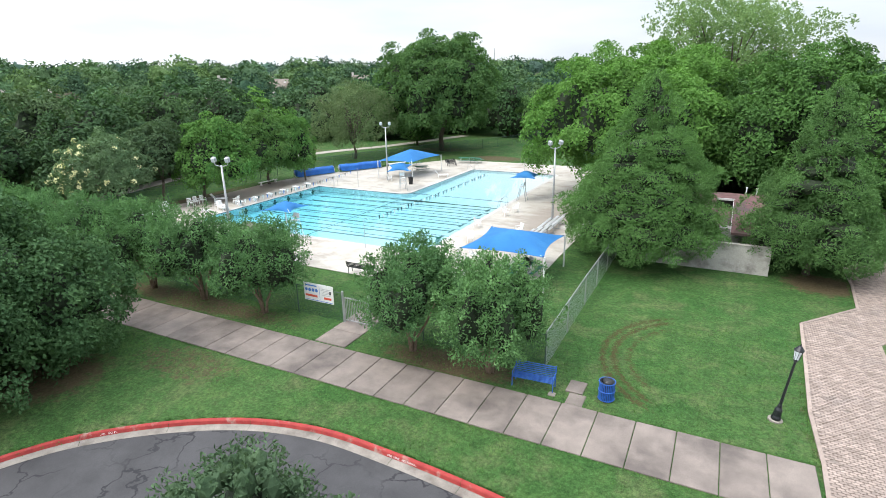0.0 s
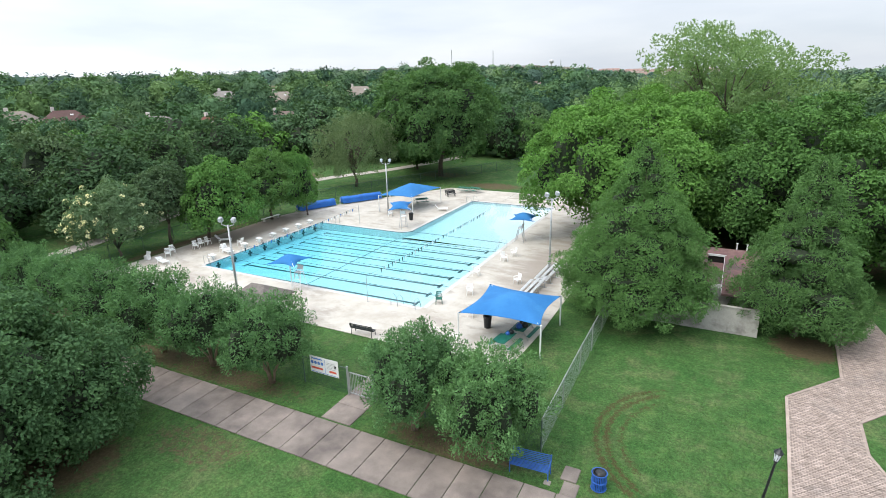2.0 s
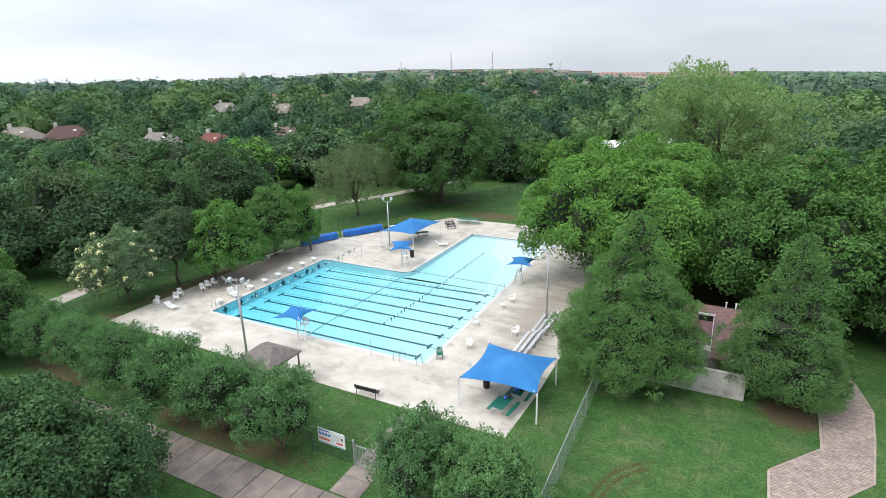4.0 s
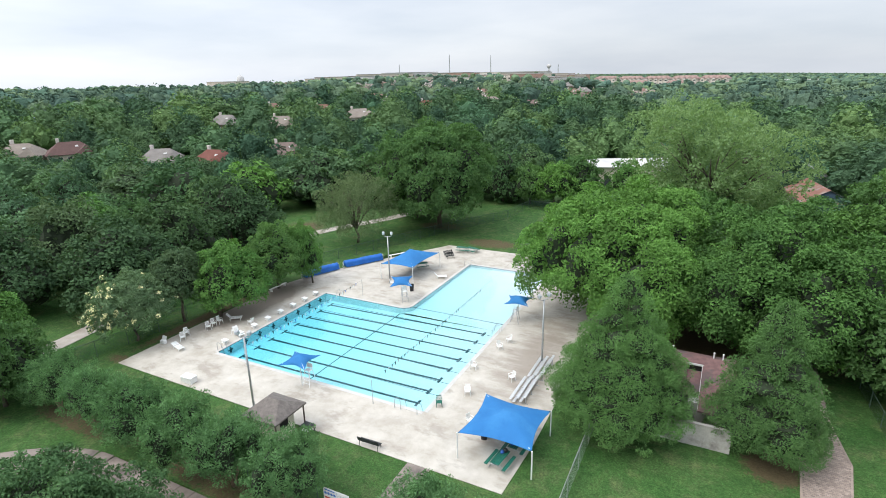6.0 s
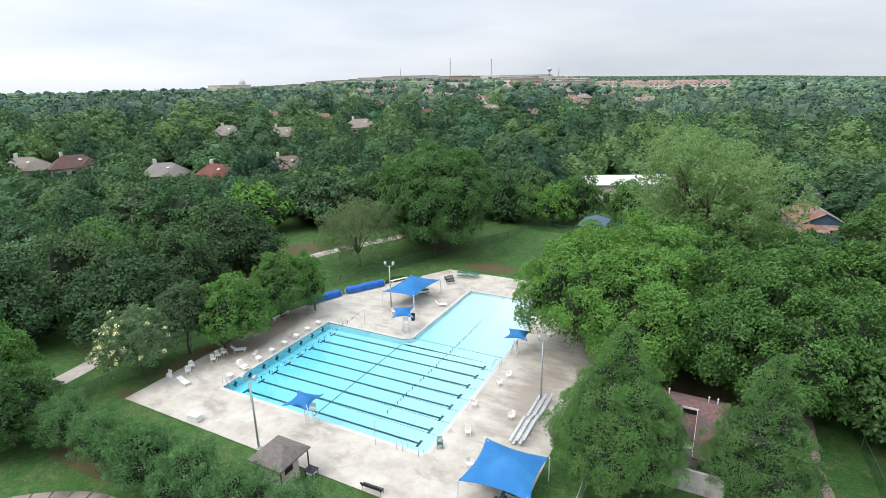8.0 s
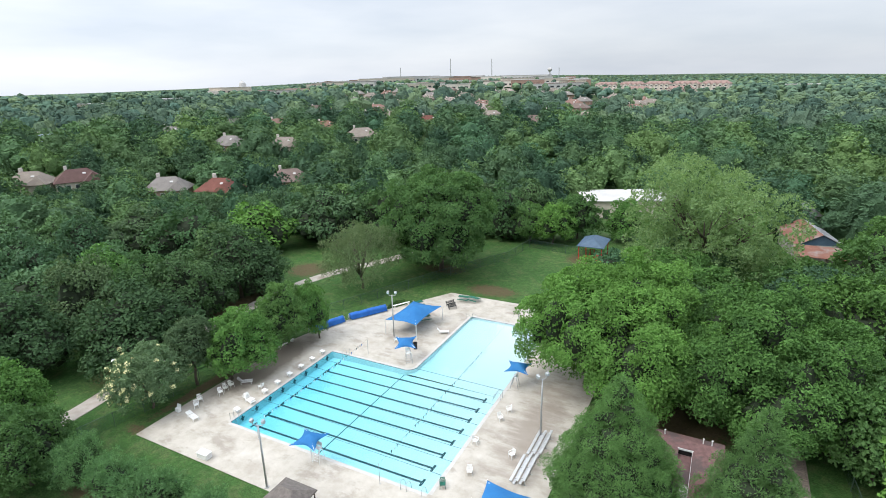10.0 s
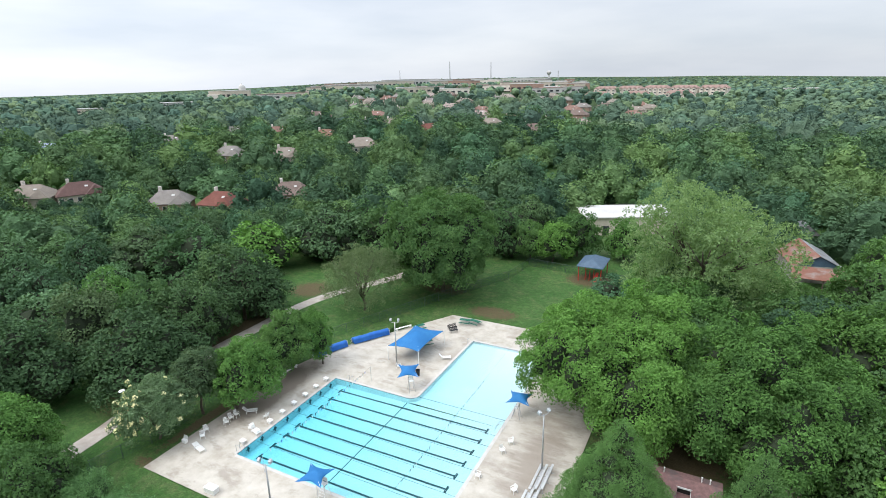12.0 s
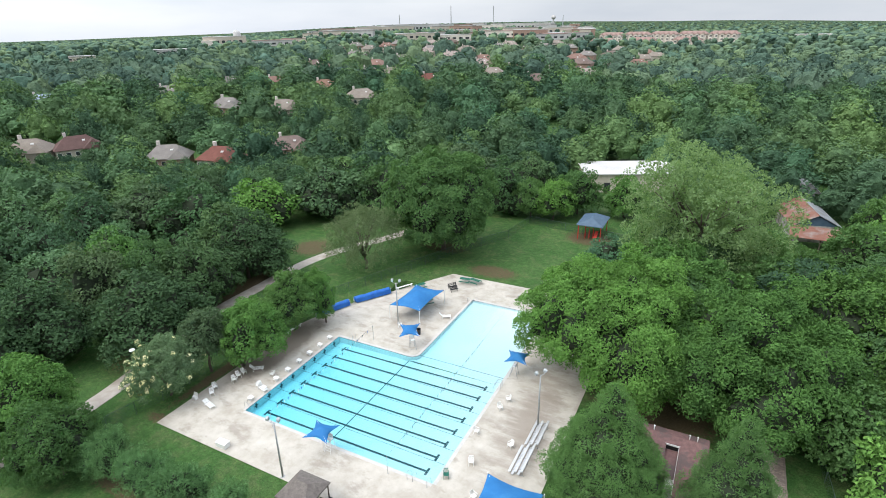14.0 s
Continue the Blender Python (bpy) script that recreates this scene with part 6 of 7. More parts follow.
# tall thin-leaved tree behind them
rng = np.random.default_rng(51)
plumes = []
for i in range(15):
    a, k = i * 2.4, 9.6 * math.sqrt((i + 0.4) / 15)
    hi = 21.6 - 0.025 * k * k + rng.normal() * 1.1
    rz = rng.uniform(3.4, 5.6)
    plumes.append((k * math.cos(a), k * math.sin(a), hi - rz, rng.uniform(2.3, 3.4), rz))
plumes = np.array(plumes + [(5.5 * math.cos(i), 5.5 * math.sin(i), 8.5, 4.6, 4.2) for i in range(6)])
make_tree((-1.2, 87.6, GROUND_Z), tuft_mesh(M_LEAF_TALL, rng, plumes, 0.95, 0.48, 34, slim=0.42, wild=0.35, out=1.1, rise=0.7, stretch=1.1, core=0, hull=0, gap=1.66, low=-0.8, ragged=0.22), limbs(Build(), rng, (0, 0, 0), 20.5, 0.5, 10, 11, 0.3), "very tall airy tree with a thin feathery crown", "tree")

# shade tree on the far lawn, and the dull one before it
rng = np.random.default_rng(52)
shade = make_tree((-45.7, 87.0, GROUND_Z), tuft_mesh(M_LEAF_SHADE, rng, bough_blobs(rng, 9.9, 3.6, 19.0, 17, 0.6, 0.4, (0.6, 0.92)), 1.3, 0.44, 150, slim=0.55, wild=0.22, out=0.7, rise=0.9, stretch=0.78, core=0, hull=0.66, gap=1.8, fill=0.5, low=-0.8, ragged=0.1), limbs(Build(), rng, (0, 0, 0), 16, 0.42, 8, 7, 0.2, 0.28), "huge rounded green shade tree on the far lawn", "tree")
rng = np.random.default_rng(53)
make_tree((-54.4, 73.2, GROUND_Z), tuft_mesh(M_LEAF_GREY, rng, bough_blobs(rng, 6.3, 1.0, 11.2, 13, 0.62, 0.36, (0.45, 0.75)), 0.75, 0.3, 38, slim=0.36, wild=0.6, out=1.2, rise=0.4, stretch=1.1, core=0, hull=0, gap=1.2, ragged=0.2), limbs(Build(), rng, (0, 0, 0), 11.0, 0.22, 5.4, 12, 0.3, 0.2), "half-bare greyish tree beside the trail", "tree")

# small trees along the west fence


def garden_tree(seed, material, place, r, h0, h1, label, foot=(0, 0, 0), n=11, tuft=0.78, size=0.29, per=112, airy=0.72):
    rng = np.random.default_rng(seed)
    crown = tuft_mesh(material, rng, bough_blobs(rng, r, h0, h1, n, 0.58, 0.42, (0.5, 0.85)), tuft, size, per, slim=0.55, wild=0.34, out=0.8, rise=0.7, stretch=0.85, core=0, hull=airy - 0.08, gap=1.64, fill=0.4, low=-0.8, ragged=0.12)
    return make_tree((*place, GROUND_Z), crown, limbs(Build(), rng, foot, h1 * 0.76, 0.17, r * 0.7, 6, 0.35), label, "tree")


small_tree = garden_tree(54, M_LEAF_BRIGHT, (-50.6, 42.2), 3.9, 1.7, 8.7, "bright green tree with a bent trunk by the deck", (-0.9, -1.2, 0))
garden_tree(55, M_LEAF_SHADE, (-51.6, 51.0), 3.7, 1.7, 8.7, "dark green tree behind the pool covers")
garden_tree(57, M_LEAF_OLIVE, (-54.4, 38.3), 2.5, 2.6, 8.4, "narrow dark tree with a thin trunk by the fence", n=8, airy=0.6)
place_copy(small_tree, -49.6, 54.3, 0.62, 2.5, 0.95, label="slim bright green tree beside the pool covers")
garden_tree(58, M_LEAF_SHADE, (-53.9, 19.4), 4.0, 0.8, 8.2, "rounded mid-green tree closing the row of crepe myrtles", tuft=0.55, size=0.25, per=54)
garden_tree(59, M_LEAF_BRIGHT, (-61.0, 20.2), 5.2, 0.6, 9.6, "bright green tree beside the trail", n=13)
rng = np.random.default_rng(56)
bloom_v, bloom_f, bloom_p, bloom_n, _ = tufted(rng, bough_blobs(rng, 4.0, 1.6, 7.6, 11, 0.58, 0.4, (0.5, 0.8)), 0.55, 0.25, 56, slim=0.5, wild=0.34, out=0.9, rise=0.6, stretch=0.9, core=0, hull=0.5, gap=1.3, ragged=0.14)
magnolia = make_tree((-54.9, 32.6, GROUND_Z), array_mesh("crown", bloom_v, bloom_f, M_LEAF_MAGNOLIA), limbs(Build(), rng, (0, 0, 0), 6, 0.14, 3, 7, 0.3, 0.15), "grey-green flowering tree with cream blossom clusters", "tree", name="flowering_tree")
chance = np.clip(0.2 + 0.2 * (-bloom_p[:, 0] - 0.8 * bloom_p[:, 1] - 0.5 * (bloom_p[:, 2] - 4.5)), 0.04, 0.95)
flowers = [(*(p + q * 0.35), 0.26, 0.9, *q) for p, q, k in zip(bloom_p, bloom_n, chance) if rng.random() < k]
part("blossom", crown_mesh("blossom", rng, flowers, 0.2, len(flowers) * 26, M_BLOSSOM), M_BLOSSOM, magnolia, "cream blossom clusters")

# trees behind the side fence, round the barn and the playground
far_green = garden_tree(63, M_LEAF_BRIGHT, (18.6, 47.0), 4.4, 1.2, 9.2, "green tree behind the side fence", n=9, tuft=1.1, size=0.5, per=56)
far_dark = garden_tree(64, M_LEAF_SHADE, (15.2, 53.0), 4.6, 1.0, 9.4, "dark green tree beside the side fence", n=9, tuft=1.1, size=0.46, per=66)
rng = np.random.default_rng(60)
for x, y, k, sc, rz, lab in (
        (22.5, 52, 0, 1.2, 5.1, "dark green tree behind the side fence"), (24.0, 79, 0, 1.35, 2.0, "dark green tree beyond the pecans"),
        (8.5, 97, 0, 0.92, 2.0, "dark tree below the old barn"), (1.0, 103, 1, 1.05, 1.0, "green tree below the old barn"),
        (13.0, 90, 0, 1.0, 0.3, "dark tree below the old barn"), (-8.5, 101, 1, 1.0, 4.0, "green tree beside the playground"),
        (9.5, 81, 0, 1.2, 3.3, "dark green tree beyond the pecans"),
        (-36.5, 112, 0, 0.95, 0.4, "dark rounded tree beyond the lawn"), (-31.5, 112, 1, 1.0, 2.4, "green rounded tree beyond the lawn"),
        (-27.5, 118, 0, 1.15, 3.4, "dark green tree beside the playground"), (-17.5, 120, 1, 1.0, 5.4, "green tree beside the playground"),
        (-53.5, 92, 0, 1.3, 5.4, "dark tree behind the shade tree"),
        (22.0, 97, 0, 1.3, 1.9, "dark green tree beside the old barn"), (28.5, 106, 1, 1.35, 2.9, "green tree beside the old barn"), (30.5, 92, 0, 1.4, 0.9, "dark green tree near the old barn"), (29.0, 117, 0, 1.3, 4.4, "dark green tree behind the old barn")):
    place_copy(far_green if k else far_dark, x, y, sc * 0.94, rz, label=lab)

# ---- woods ----
HOUSE_SPOTS = []
# open ground before the large buildings beyond the woods: bearing, distance, half width in degrees
TOWN_GAPS = [(47.8, 1035, 2.4), (52.5, 800, 1.5), (59.5, 700, 1.2), (43.5, 900, 2.2), (30.0, 880, 1.6), (26.0, 820, 1.4), (21.5, 900, 2.0), (17.0, 860, 1.4)]


def clear_spot(x, y):
    """True where no woodland tree may stand."""
    inside, ring = False, CLEARING
    for (ax, ay), (bx, by) in zip(ring, ring[1:] + ring[:1]):
        if (ay > y) != (by > y) and x < (bx - ax) * (y - ay) / (by - ay) + ax:
            inside = not inside
    if inside:
        return True
    if -34 < x < -5 and 122 < y < 166 or 5 < x < 25 and 98 < y < 138 or 4 < x < 20 and 88 < y < 104 or -28 < x < -14 and 98 < y < 116:
        return True
    r, a = math.hypot(x, y), math.degrees(math.atan2(-x, y))
    if any(abs(a - ta) < tw and tr - 190 < r < tr + 25 for ta, tr, tw in TOWN_GAPS):
        return True
    if r > 640 and 9 < a < 43 and (x * 7.3 + y * 3.1) % 1.0 < 0.45:
        return True
    if -240 < x < 10 and 900 < y < 1010 or -56 < x < -40 and 165 < y < 205:
        return True
    return any(math.hypot(x - hx, y - hy) < hr for hx, hy, hr in HOUSE_SPOTS)


def low_before_houses(x, y):
    """The most a tree's scale may be where low planting leaves the houses open towards the park."""
    most = 9.0
    for hx, hy, hr in HOUSE_SPOTS:
        d = math.hypot(hx, hy)
        ux, uy = hx / d, hy / d
        before, side = -(ux * (x - hx) + uy * (y - hy)), abs(uy * (x - hx) - ux * (y - hy))
        if side < hr * 1.05 and 0 < before < 62:
            most = min(most, (3.3 + 22.0 * before / d) / 11.5)
    return most


CLEARING = [(-71.5, -60), (-69.5, 28), (-68, 35), (-66.5, 41), (-67.5, 50), (-66.5, 57), (-73, 68), (-78.5, 80), (-79.5, 90), (-77, 96), (-62, 98), (-52, 99), (-43, 112), (-38, 107), (-24, 108), (-12, 108), (-11, 99), (-17, 80), (-14, 70), (14, 50), (16, 30), (22, -60)]
HOUSES = [
    (-187, 102, 16, 10, 0.5, 0), (-154, 110, 15, 10, 0.1, 1), (-138, 116.5, 15, 10, -0.3, 2), (-128, 136, 15, 11, 0.3, 3), (-153, 213, 18, 12, 0.4, 4),
    (-168, 178, 16, 11, 0.2, 4), (-240, 250, 17, 12, 0.6, 5), (-198, 242, 16, 11, 0.9, 6), (-192, 170, 16, 11, -0.2, 1), (-269, 243, 18, 12, 0.3, 1),
    (-287, 147, 20, 14, 0.2, 7), (-195, 92, 15, 10, 0.0, 4), (-204, 397, 17, 12, 0.2, 8), (-217, 379, 17, 12, 0.5, 1), (-138, 335, 18, 12, 0.1, 4),
    (-102, 309, 17, 12, 0.4, 3), (-135, 364, 17, 12, 0.8, 5), (-110, 374, 17, 12, 0.2, 8), (-90, 380, 20, 14, 0.1, 8), (-206, 324, 17, 12, 0.3, 4),
    (-158, 288, 17, 12, 0.6, 2), (-222, 320, 17, 12, 0.2, 1), (-301, 359, 18, 12, 0.4, 3), (-260, 193, 17, 12, 0.4, 1)]
far_rng = random.Random(21)
FAR_HOUSES = []
while len(FAR_HOUSES) < 34:
    a, r = radians(far_rng.uniform(-40, -7)), far_rng.uniform(390, 670)
    x, y = r * math.sin(a), r * math.cos(a)
    if all(math.hypot(x - q[0], y - q[1]) > 26 for q in FAR_HOUSES + HOUSES):
        FAR_HOUSES.append((x, y))
HOUSE_SPOTS = [(h[0], h[1], 9.0) for h in HOUSES] + [(x, y, 10.0) for x, y in FAR_HOUSES]


wood_rng = np.random.default_rng(77)
KINDS = []
for k, (mat, hh, rr) in enumerate(((M_LEAF_WOOD, 10.4, 5.8), (M_LEAF_VINE, 9.6, 5.6), (M_LEAF_OAK, 11.2, 6.2), (M_LEAF_BRIGHT, 10.4, 5.6), (M_LEAF_OLIVE, 11.2, 5.7), (M_LEAF_DARK, 10.8, 6.0))):
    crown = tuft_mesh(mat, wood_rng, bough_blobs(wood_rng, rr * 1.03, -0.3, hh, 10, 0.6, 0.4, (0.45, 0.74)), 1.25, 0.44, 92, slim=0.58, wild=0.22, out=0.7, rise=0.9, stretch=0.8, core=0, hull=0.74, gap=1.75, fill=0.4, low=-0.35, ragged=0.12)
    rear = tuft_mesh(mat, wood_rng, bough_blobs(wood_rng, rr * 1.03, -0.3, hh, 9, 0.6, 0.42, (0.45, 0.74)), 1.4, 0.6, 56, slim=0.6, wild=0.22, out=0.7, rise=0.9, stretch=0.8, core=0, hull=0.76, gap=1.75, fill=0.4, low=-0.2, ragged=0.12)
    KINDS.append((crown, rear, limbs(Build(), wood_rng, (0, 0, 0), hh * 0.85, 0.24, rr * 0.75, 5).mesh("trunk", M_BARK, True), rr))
MID = []
for k in range(5):
    MID.append(tufted(wood_rng, bough_blobs(wood_rng, 5.7, -0.6, 9.4 + k * 0.5, 6, 0.6, 0.44, (0.42, 0.7)), 1.3, 0.75, 15, slim=0.62, wild=0.26, out=0.6, rise=0.9, stretch=0.8, core=0, hull=0.78, gap=1.5, fill=0.15, low=0.0, ragged=0.12)[:2])
# trees at the edge of the woods that stand out from the rest: place, radius scale, kind
EDGE_TREES = [(-67.6, 39.0, 1.15, 5), (-77.0, 30.0, 1.1, 5), (-71.2, 61.2, 1.15, 5), (-80.5, 66.5, 1.15, 0), (-89.0, 49.5, 1.05, 3), (-87.0, 81.5, 1.25, 3), (-76.0, 105.5, 1.15, 2), (-69.6, 50.2, 1.08, 5), (-80.0, 41.0, 1.0, 4), (-66.0, 100.5, 1.15, 2)]


def scatter(lo, hi, gap, seed, grow=0.0):
    """Points in rings from lo to hi metres away within the view, about gap apart."""
    rs = random.Random(seed)
    out, r = [], lo
    while r < hi:
        g = gap * (1 + grow * (r - lo))
        a = radians(-72)
        while a < radians(17):
            x, y = (r + rs.uniform(-0.45, 0.45) * g) * math.sin(a), (r + rs.uniform(-0.45, 0.45) * g) * math.cos(a)
            a += g / r * rs.uniform(0.8, 1.2)
            if not clear_spot(x, y):
                out.append((x, y))
        r += g * 0.92
    return out


rs = random.Random(5)
near_spots = [(x, y, 0, None) for x, y in scatter(40, 142, 11.4, 3) if all(math.hypot(x - e[0], y - e[1]) > 6.5 * e[2] for e in EDGE_TREES)]
for x, y, s, kind_no in near_spots + EDGE_TREES:
    if kind_no is None:
        vines = x < -88 and y < 100
        kind_no = rs.choice((0, 1, 1, 1, 2, 4) if vines else (0, 0, 1, 2, 2, 4, 5, 5) if x < -60 and y < 75 else (0, 0, 0, 1, 2, 2, 4, 5, 3))
        s = min(rs.choice((0.85, 0.98, 1.1, 1.22, 1.4)) * rs.uniform(0.92, 1.08), low_before_houses(x, y))
    crown, rear, trunk, rr = KINDS[kind_no]
    t = thing("woodland_tree", (x, y, GROUND_Z), "dense green woodland tree among others", "tree", "woodland trees", rz=rs.uniform(0, 6.28))
    t.scale = (s, s, min(s * 1.1, 0.62 + 0.36 * s) * rs.uniform(0.88, 1.15))
    part("trunk", trunk, M_BARK, t)
    part("crown", crown if math.hypot(x, y) < 112 else rear, M_LEAF_WOOD, t)


def merged(name, spots, kinds, material, label, lo=0.8, hi=1.25, seed=1, broad=1.0):
    rs = random.Random(seed)
    V, F, base, tones = [], [], 0, []
    for x, y in spots:
        v, f = kinds[rs.randrange(len(kinds))]
        a, s = rs.uniform(0, 6.28), min(rs.uniform(lo, hi), low_before_houses(x, y))
        c, n = math.cos(a) * s * broad, math.sin(a) * s * broad
        sz = min(s / 0.85, 0.88 + 0.32 * s) * rs.uniform(0.85, 1.18) / broad
        V.append(np.stack([v[:, 0] * c - v[:, 1] * n + x, v[:, 0] * n + v[:, 1] * c + y, v[:, 2] * sz + land(x, y)], -1))
        F.append(f + base)
        tones.append(np.full(len(v), rs.random()))
        base += len(v)
    ob = new(name, array_mesh(name, np.concatenate(V), np.concatenate(F), material))
    ob.data.attributes.new("tone", "FLOAT", "POINT").data.foreach_set("value", np.concatenate(tones).astype(np.float32))
    return tagged(ob, label, "woods", "", "stuff")


mid_spots = scatter(142, 330, 14.0, 8, 0.0008)
for hx, hy, hr in HOUSE_SPOTS[:len(HOUSES)]:
    d = math.hypot(hx, hy)
    for before in (11, 16, 22, 28, 35, 43):
        for side in range(-10, 11, 5):
            q = before + rs.uniform(-2, 2), side + rs.uniform(-2, 2)
            x, y = hx - (hx * q[0] - hy * q[1]) / d, hy - (hy * q[0] + hx * q[1]) / d
            if math.hypot(x, y) > 142 and not clear_spot(x, y):
                mid_spots.append((x, y))
LESS = [tufted(wood_rng, bough_blobs(wood_rng, 5.8, -0.6, 9.2 + k * 0.5, 5, 0.58, 0.46, (0.42, 0.7)), 1.5, 1.0, 12, slim=0.62, wild=0.26, out=0.6, rise=0.9, stretch=0.8, core=0, hull=0.8, gap=1.5, fill=0.12, low=0.05, ragged=0.12)[:2] for k in range(5)]
merged("mid_woods", [q for q in mid_spots if math.hypot(*q) < 225], MID, M_LEAF_MID, "unbroken green tree canopy between the houses", 0.8, 1.4, broad=1.14)
merged("mid_woods", [q for q in mid_spots if math.hypot(*q) >= 225], LESS, M_LEAF_MID, "unbroken green tree canopy between the houses", 0.8, 1.4, 4, 1.14)
FAR = []
for k in range(4):
    cl = [(wood_rng.normal() * 1.6, wood_rng.normal() * 1.6, 5.5 + wood_rng.normal() * 1.4, 3.4, 0.8) for _ in range(3)]
    v, f = cores(wood_rng, cl, 1.0)
    FAR.append((v, f))
LOW_FAR = [(LOW_V * np.array([6, 6, 4.2]) * (1 + 0.15 * wood_rng.normal(size=(len(LOW_V), 1))) + np.array([0, 0, 2.0]), LOW_F) for _ in range(3)]
far_spots = scatter(330, 1000, 13.5, 9, 0.0016)
NEARER = []
for k in range(4):
    NEARER.append(tufted(wood_rng, bough_blobs(wood_rng, 5.8, -0.6, 9.6, 5, 0.52, 0.55, (0.6, 0.88)), 2.0, 1.3, 4, wild=0.26, core=0, hull=1.0, stretch=0.8, rise=0.9, gap=1.6, low=0.1)[:2])
merged("far_woods", [q for q in far_spots if math.hypot(*q) < 560], NEARER, M_LEAF_HAZED, "green tree canopy beyond the houses", 0.9, 1.6, 3)
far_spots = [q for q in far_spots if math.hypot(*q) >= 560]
merged("far_woods", far_spots, FAR, M_LEAF_HAZED, "far green tree canopy reaching across the plain", 0.85, 1.4)
merged("distant_woods", scatter(1000, 4300, 20, 10, 0.0016), LOW_FAR, M_LEAF_HAZED, "distant tree canopy at the horizon", 0.8, 1.3)



# ---- houses and town beyond the woods ----
ROOFS = [
    surface("maroon_shingle", (0.085, 0.048, 0.042), (0.12, 0.068, 0.06), 0.6, 0.9, None, grain=6, bump=0.4),
    surface("taupe_shingle", (0.17, 0.155, 0.14), (0.23, 0.21, 0.19), 0.6, 0.9, None, grain=6, bump=0.4),
    surface("brick_red_shingle", (0.13, 0.048, 0.036), (0.18, 0.07, 0.052), 0.6, 0.9, None, grain=6, bump=0.4),
    surface("dark_brown_shingle", (0.13, 0.095, 0.08), (0.18, 0.135, 0.115), 0.6, 0.9, None, grain=6, bump=0.4),
    surface("fawn_shingle", (0.19, 0.16, 0.13), (0.25, 0.215, 0.18), 0.6, 0.9, None, grain=6, bump=0.4),
    surface("russet_shingle", (0.17, 0.1, 0.08), (0.23, 0.14, 0.11), 0.6, 0.9, None, grain=6, bump=0.4),
    surface("orange_brown_shingle", (0.19, 0.11, 0.075), (0.25, 0.15, 0.105), 0.6, 0.9, None, grain=6, bump=0.4),
    surface("pale_blue_metal_roof", (0.22, 0.29, 0.37), (0.29, 0.36, 0.44), 0.6, 0.6, None, grain=6, bump=0.2),
    surface("tan_shingle", (0.25, 0.2, 0.175), (0.32, 0.265, 0.235), 0.6, 0.9, None, grain=6, bump=0.4)]
ROOF_WORDS = ["maroon", "taupe grey", "brick red", "dark brown", "fawn", "russet", "orange brown", "pale blue metal", "tan"]
M_HOUSE_BRICK = surface("house_brick", (0.28, 0.18, 0.14), (0.4, 0.28, 0.22), 1.2, 0.9, None, grain=8, bump=0.4)
M_HOUSE_CREAM = surface("cream_render", (0.48, 0.42, 0.34), (0.58, 0.52, 0.44), 0.8, 0.9)
M_PANE = surface("dark_window_pane", (0.03, 0.035, 0.04), (0.06, 0.065, 0.07), 2, 0.15)
M_PINK_ROOF = surface("pinkish_brown_shingle", (0.24, 0.16, 0.135), (0.31, 0.215, 0.185), 0.3, 0.9)
M_PALE_WALL = surface("pale_stone_cladding", (0.62, 0.56, 0.49), (0.74, 0.68, 0.61), 0.3, 0.9)
M_CHIMNEY = surface("pale_chimney", (0.55, 0.5, 0.45), (0.65, 0.6, 0.55), 2, 0.9)
M_RUST = surface("rusty_sheet_roof", (0.16, 0.06, 0.036), (0.23, 0.11, 0.078), 0.7, 0.75, (0.23, 0.19, 0.17), 0.3, (0.52, 0.64), 9, 0.4)
M_SHEET = surface("bright_sheet_metal", (0.26, 0.28, 0.29), (0.36, 0.38, 0.39), 0.8, 0.5, (0.22, 0.2, 0.19), 0.4, metal=0.2)
M_PALE_ROOF = surface("pale_flat_roof", (0.44, 0.43, 0.41), (0.52, 0.51, 0.49), 0.2, 0.8)
M_TEAL_ROOF = surface("slate_blue_roof", (0.05, 0.09, 0.14), (0.075, 0.125, 0.18), 1.5, 0.6)
M_RED_PAINT = surface("red_play_paint", (0.4, 0.035, 0.025), (0.5, 0.055, 0.04), 3, 0.5)


def house(x, y, w, d, rz, k, wall_h=3.6):
    t = thing("house", (x, y, GROUND_Z + float(land(x, y))), ROOF_WORDS[k] + " hip-roofed house half hidden by trees", "house", "houses beyond the woods", rz=rz)
    wall = M_HOUSE_BRICK if k % 2 else M_HOUSE_CREAM
    part("wall", Build().box((0, 0, wall_h / 2), (w - 1, d - 1, wall_h)).box((w * 0.28, -d * 0.4, wall_h / 2), (w * 0.38, d * 0.4, wall_h)), wall, t)
    part("roof", roof_hip(Build(), -w / 2, -d / 2, w / 2, d / 2, wall_h, wall_h + 3.6, 0.4), ROOFS[k], t, ROOF_WORDS[k] + " roof")
    part("wing_roof", roof_hip(Build(), w * 0.05, -d * 0.66, w * 0.5, d * 0.1, wall_h + 0.01, wall_h + 2.6, 0.5), ROOFS[k], t, ROOF_WORDS[k] + " roof")
    part("chimney", Build().box((-w * 0.2, d * 0.12, wall_h + 2.6), (0.9, 0.9, 4.2), bevel=0.05), M_CHIMNEY, t, "pale chimney")
    part("skylight", Build().box((w * 0.12, -d * 0.2, wall_h + 2.25), (0.9, 0.7, 0.12), rx=0.6), M_PALE_ROOF, t)
    for i in range(3):
        win = part("window", Build().box((-w * 0.4 + i * w * 0.17, -d / 2 + 0.48, 1.7), (1.3, 0.08, 1.4)), M_WHITE_PAINT, t)
        part("pane", Build().box((-w * 0.4 + i * w * 0.17, -d / 2 + 0.43, 1.7), (1.1, 0.06, 1.2)), M_PANE, win)
    return t


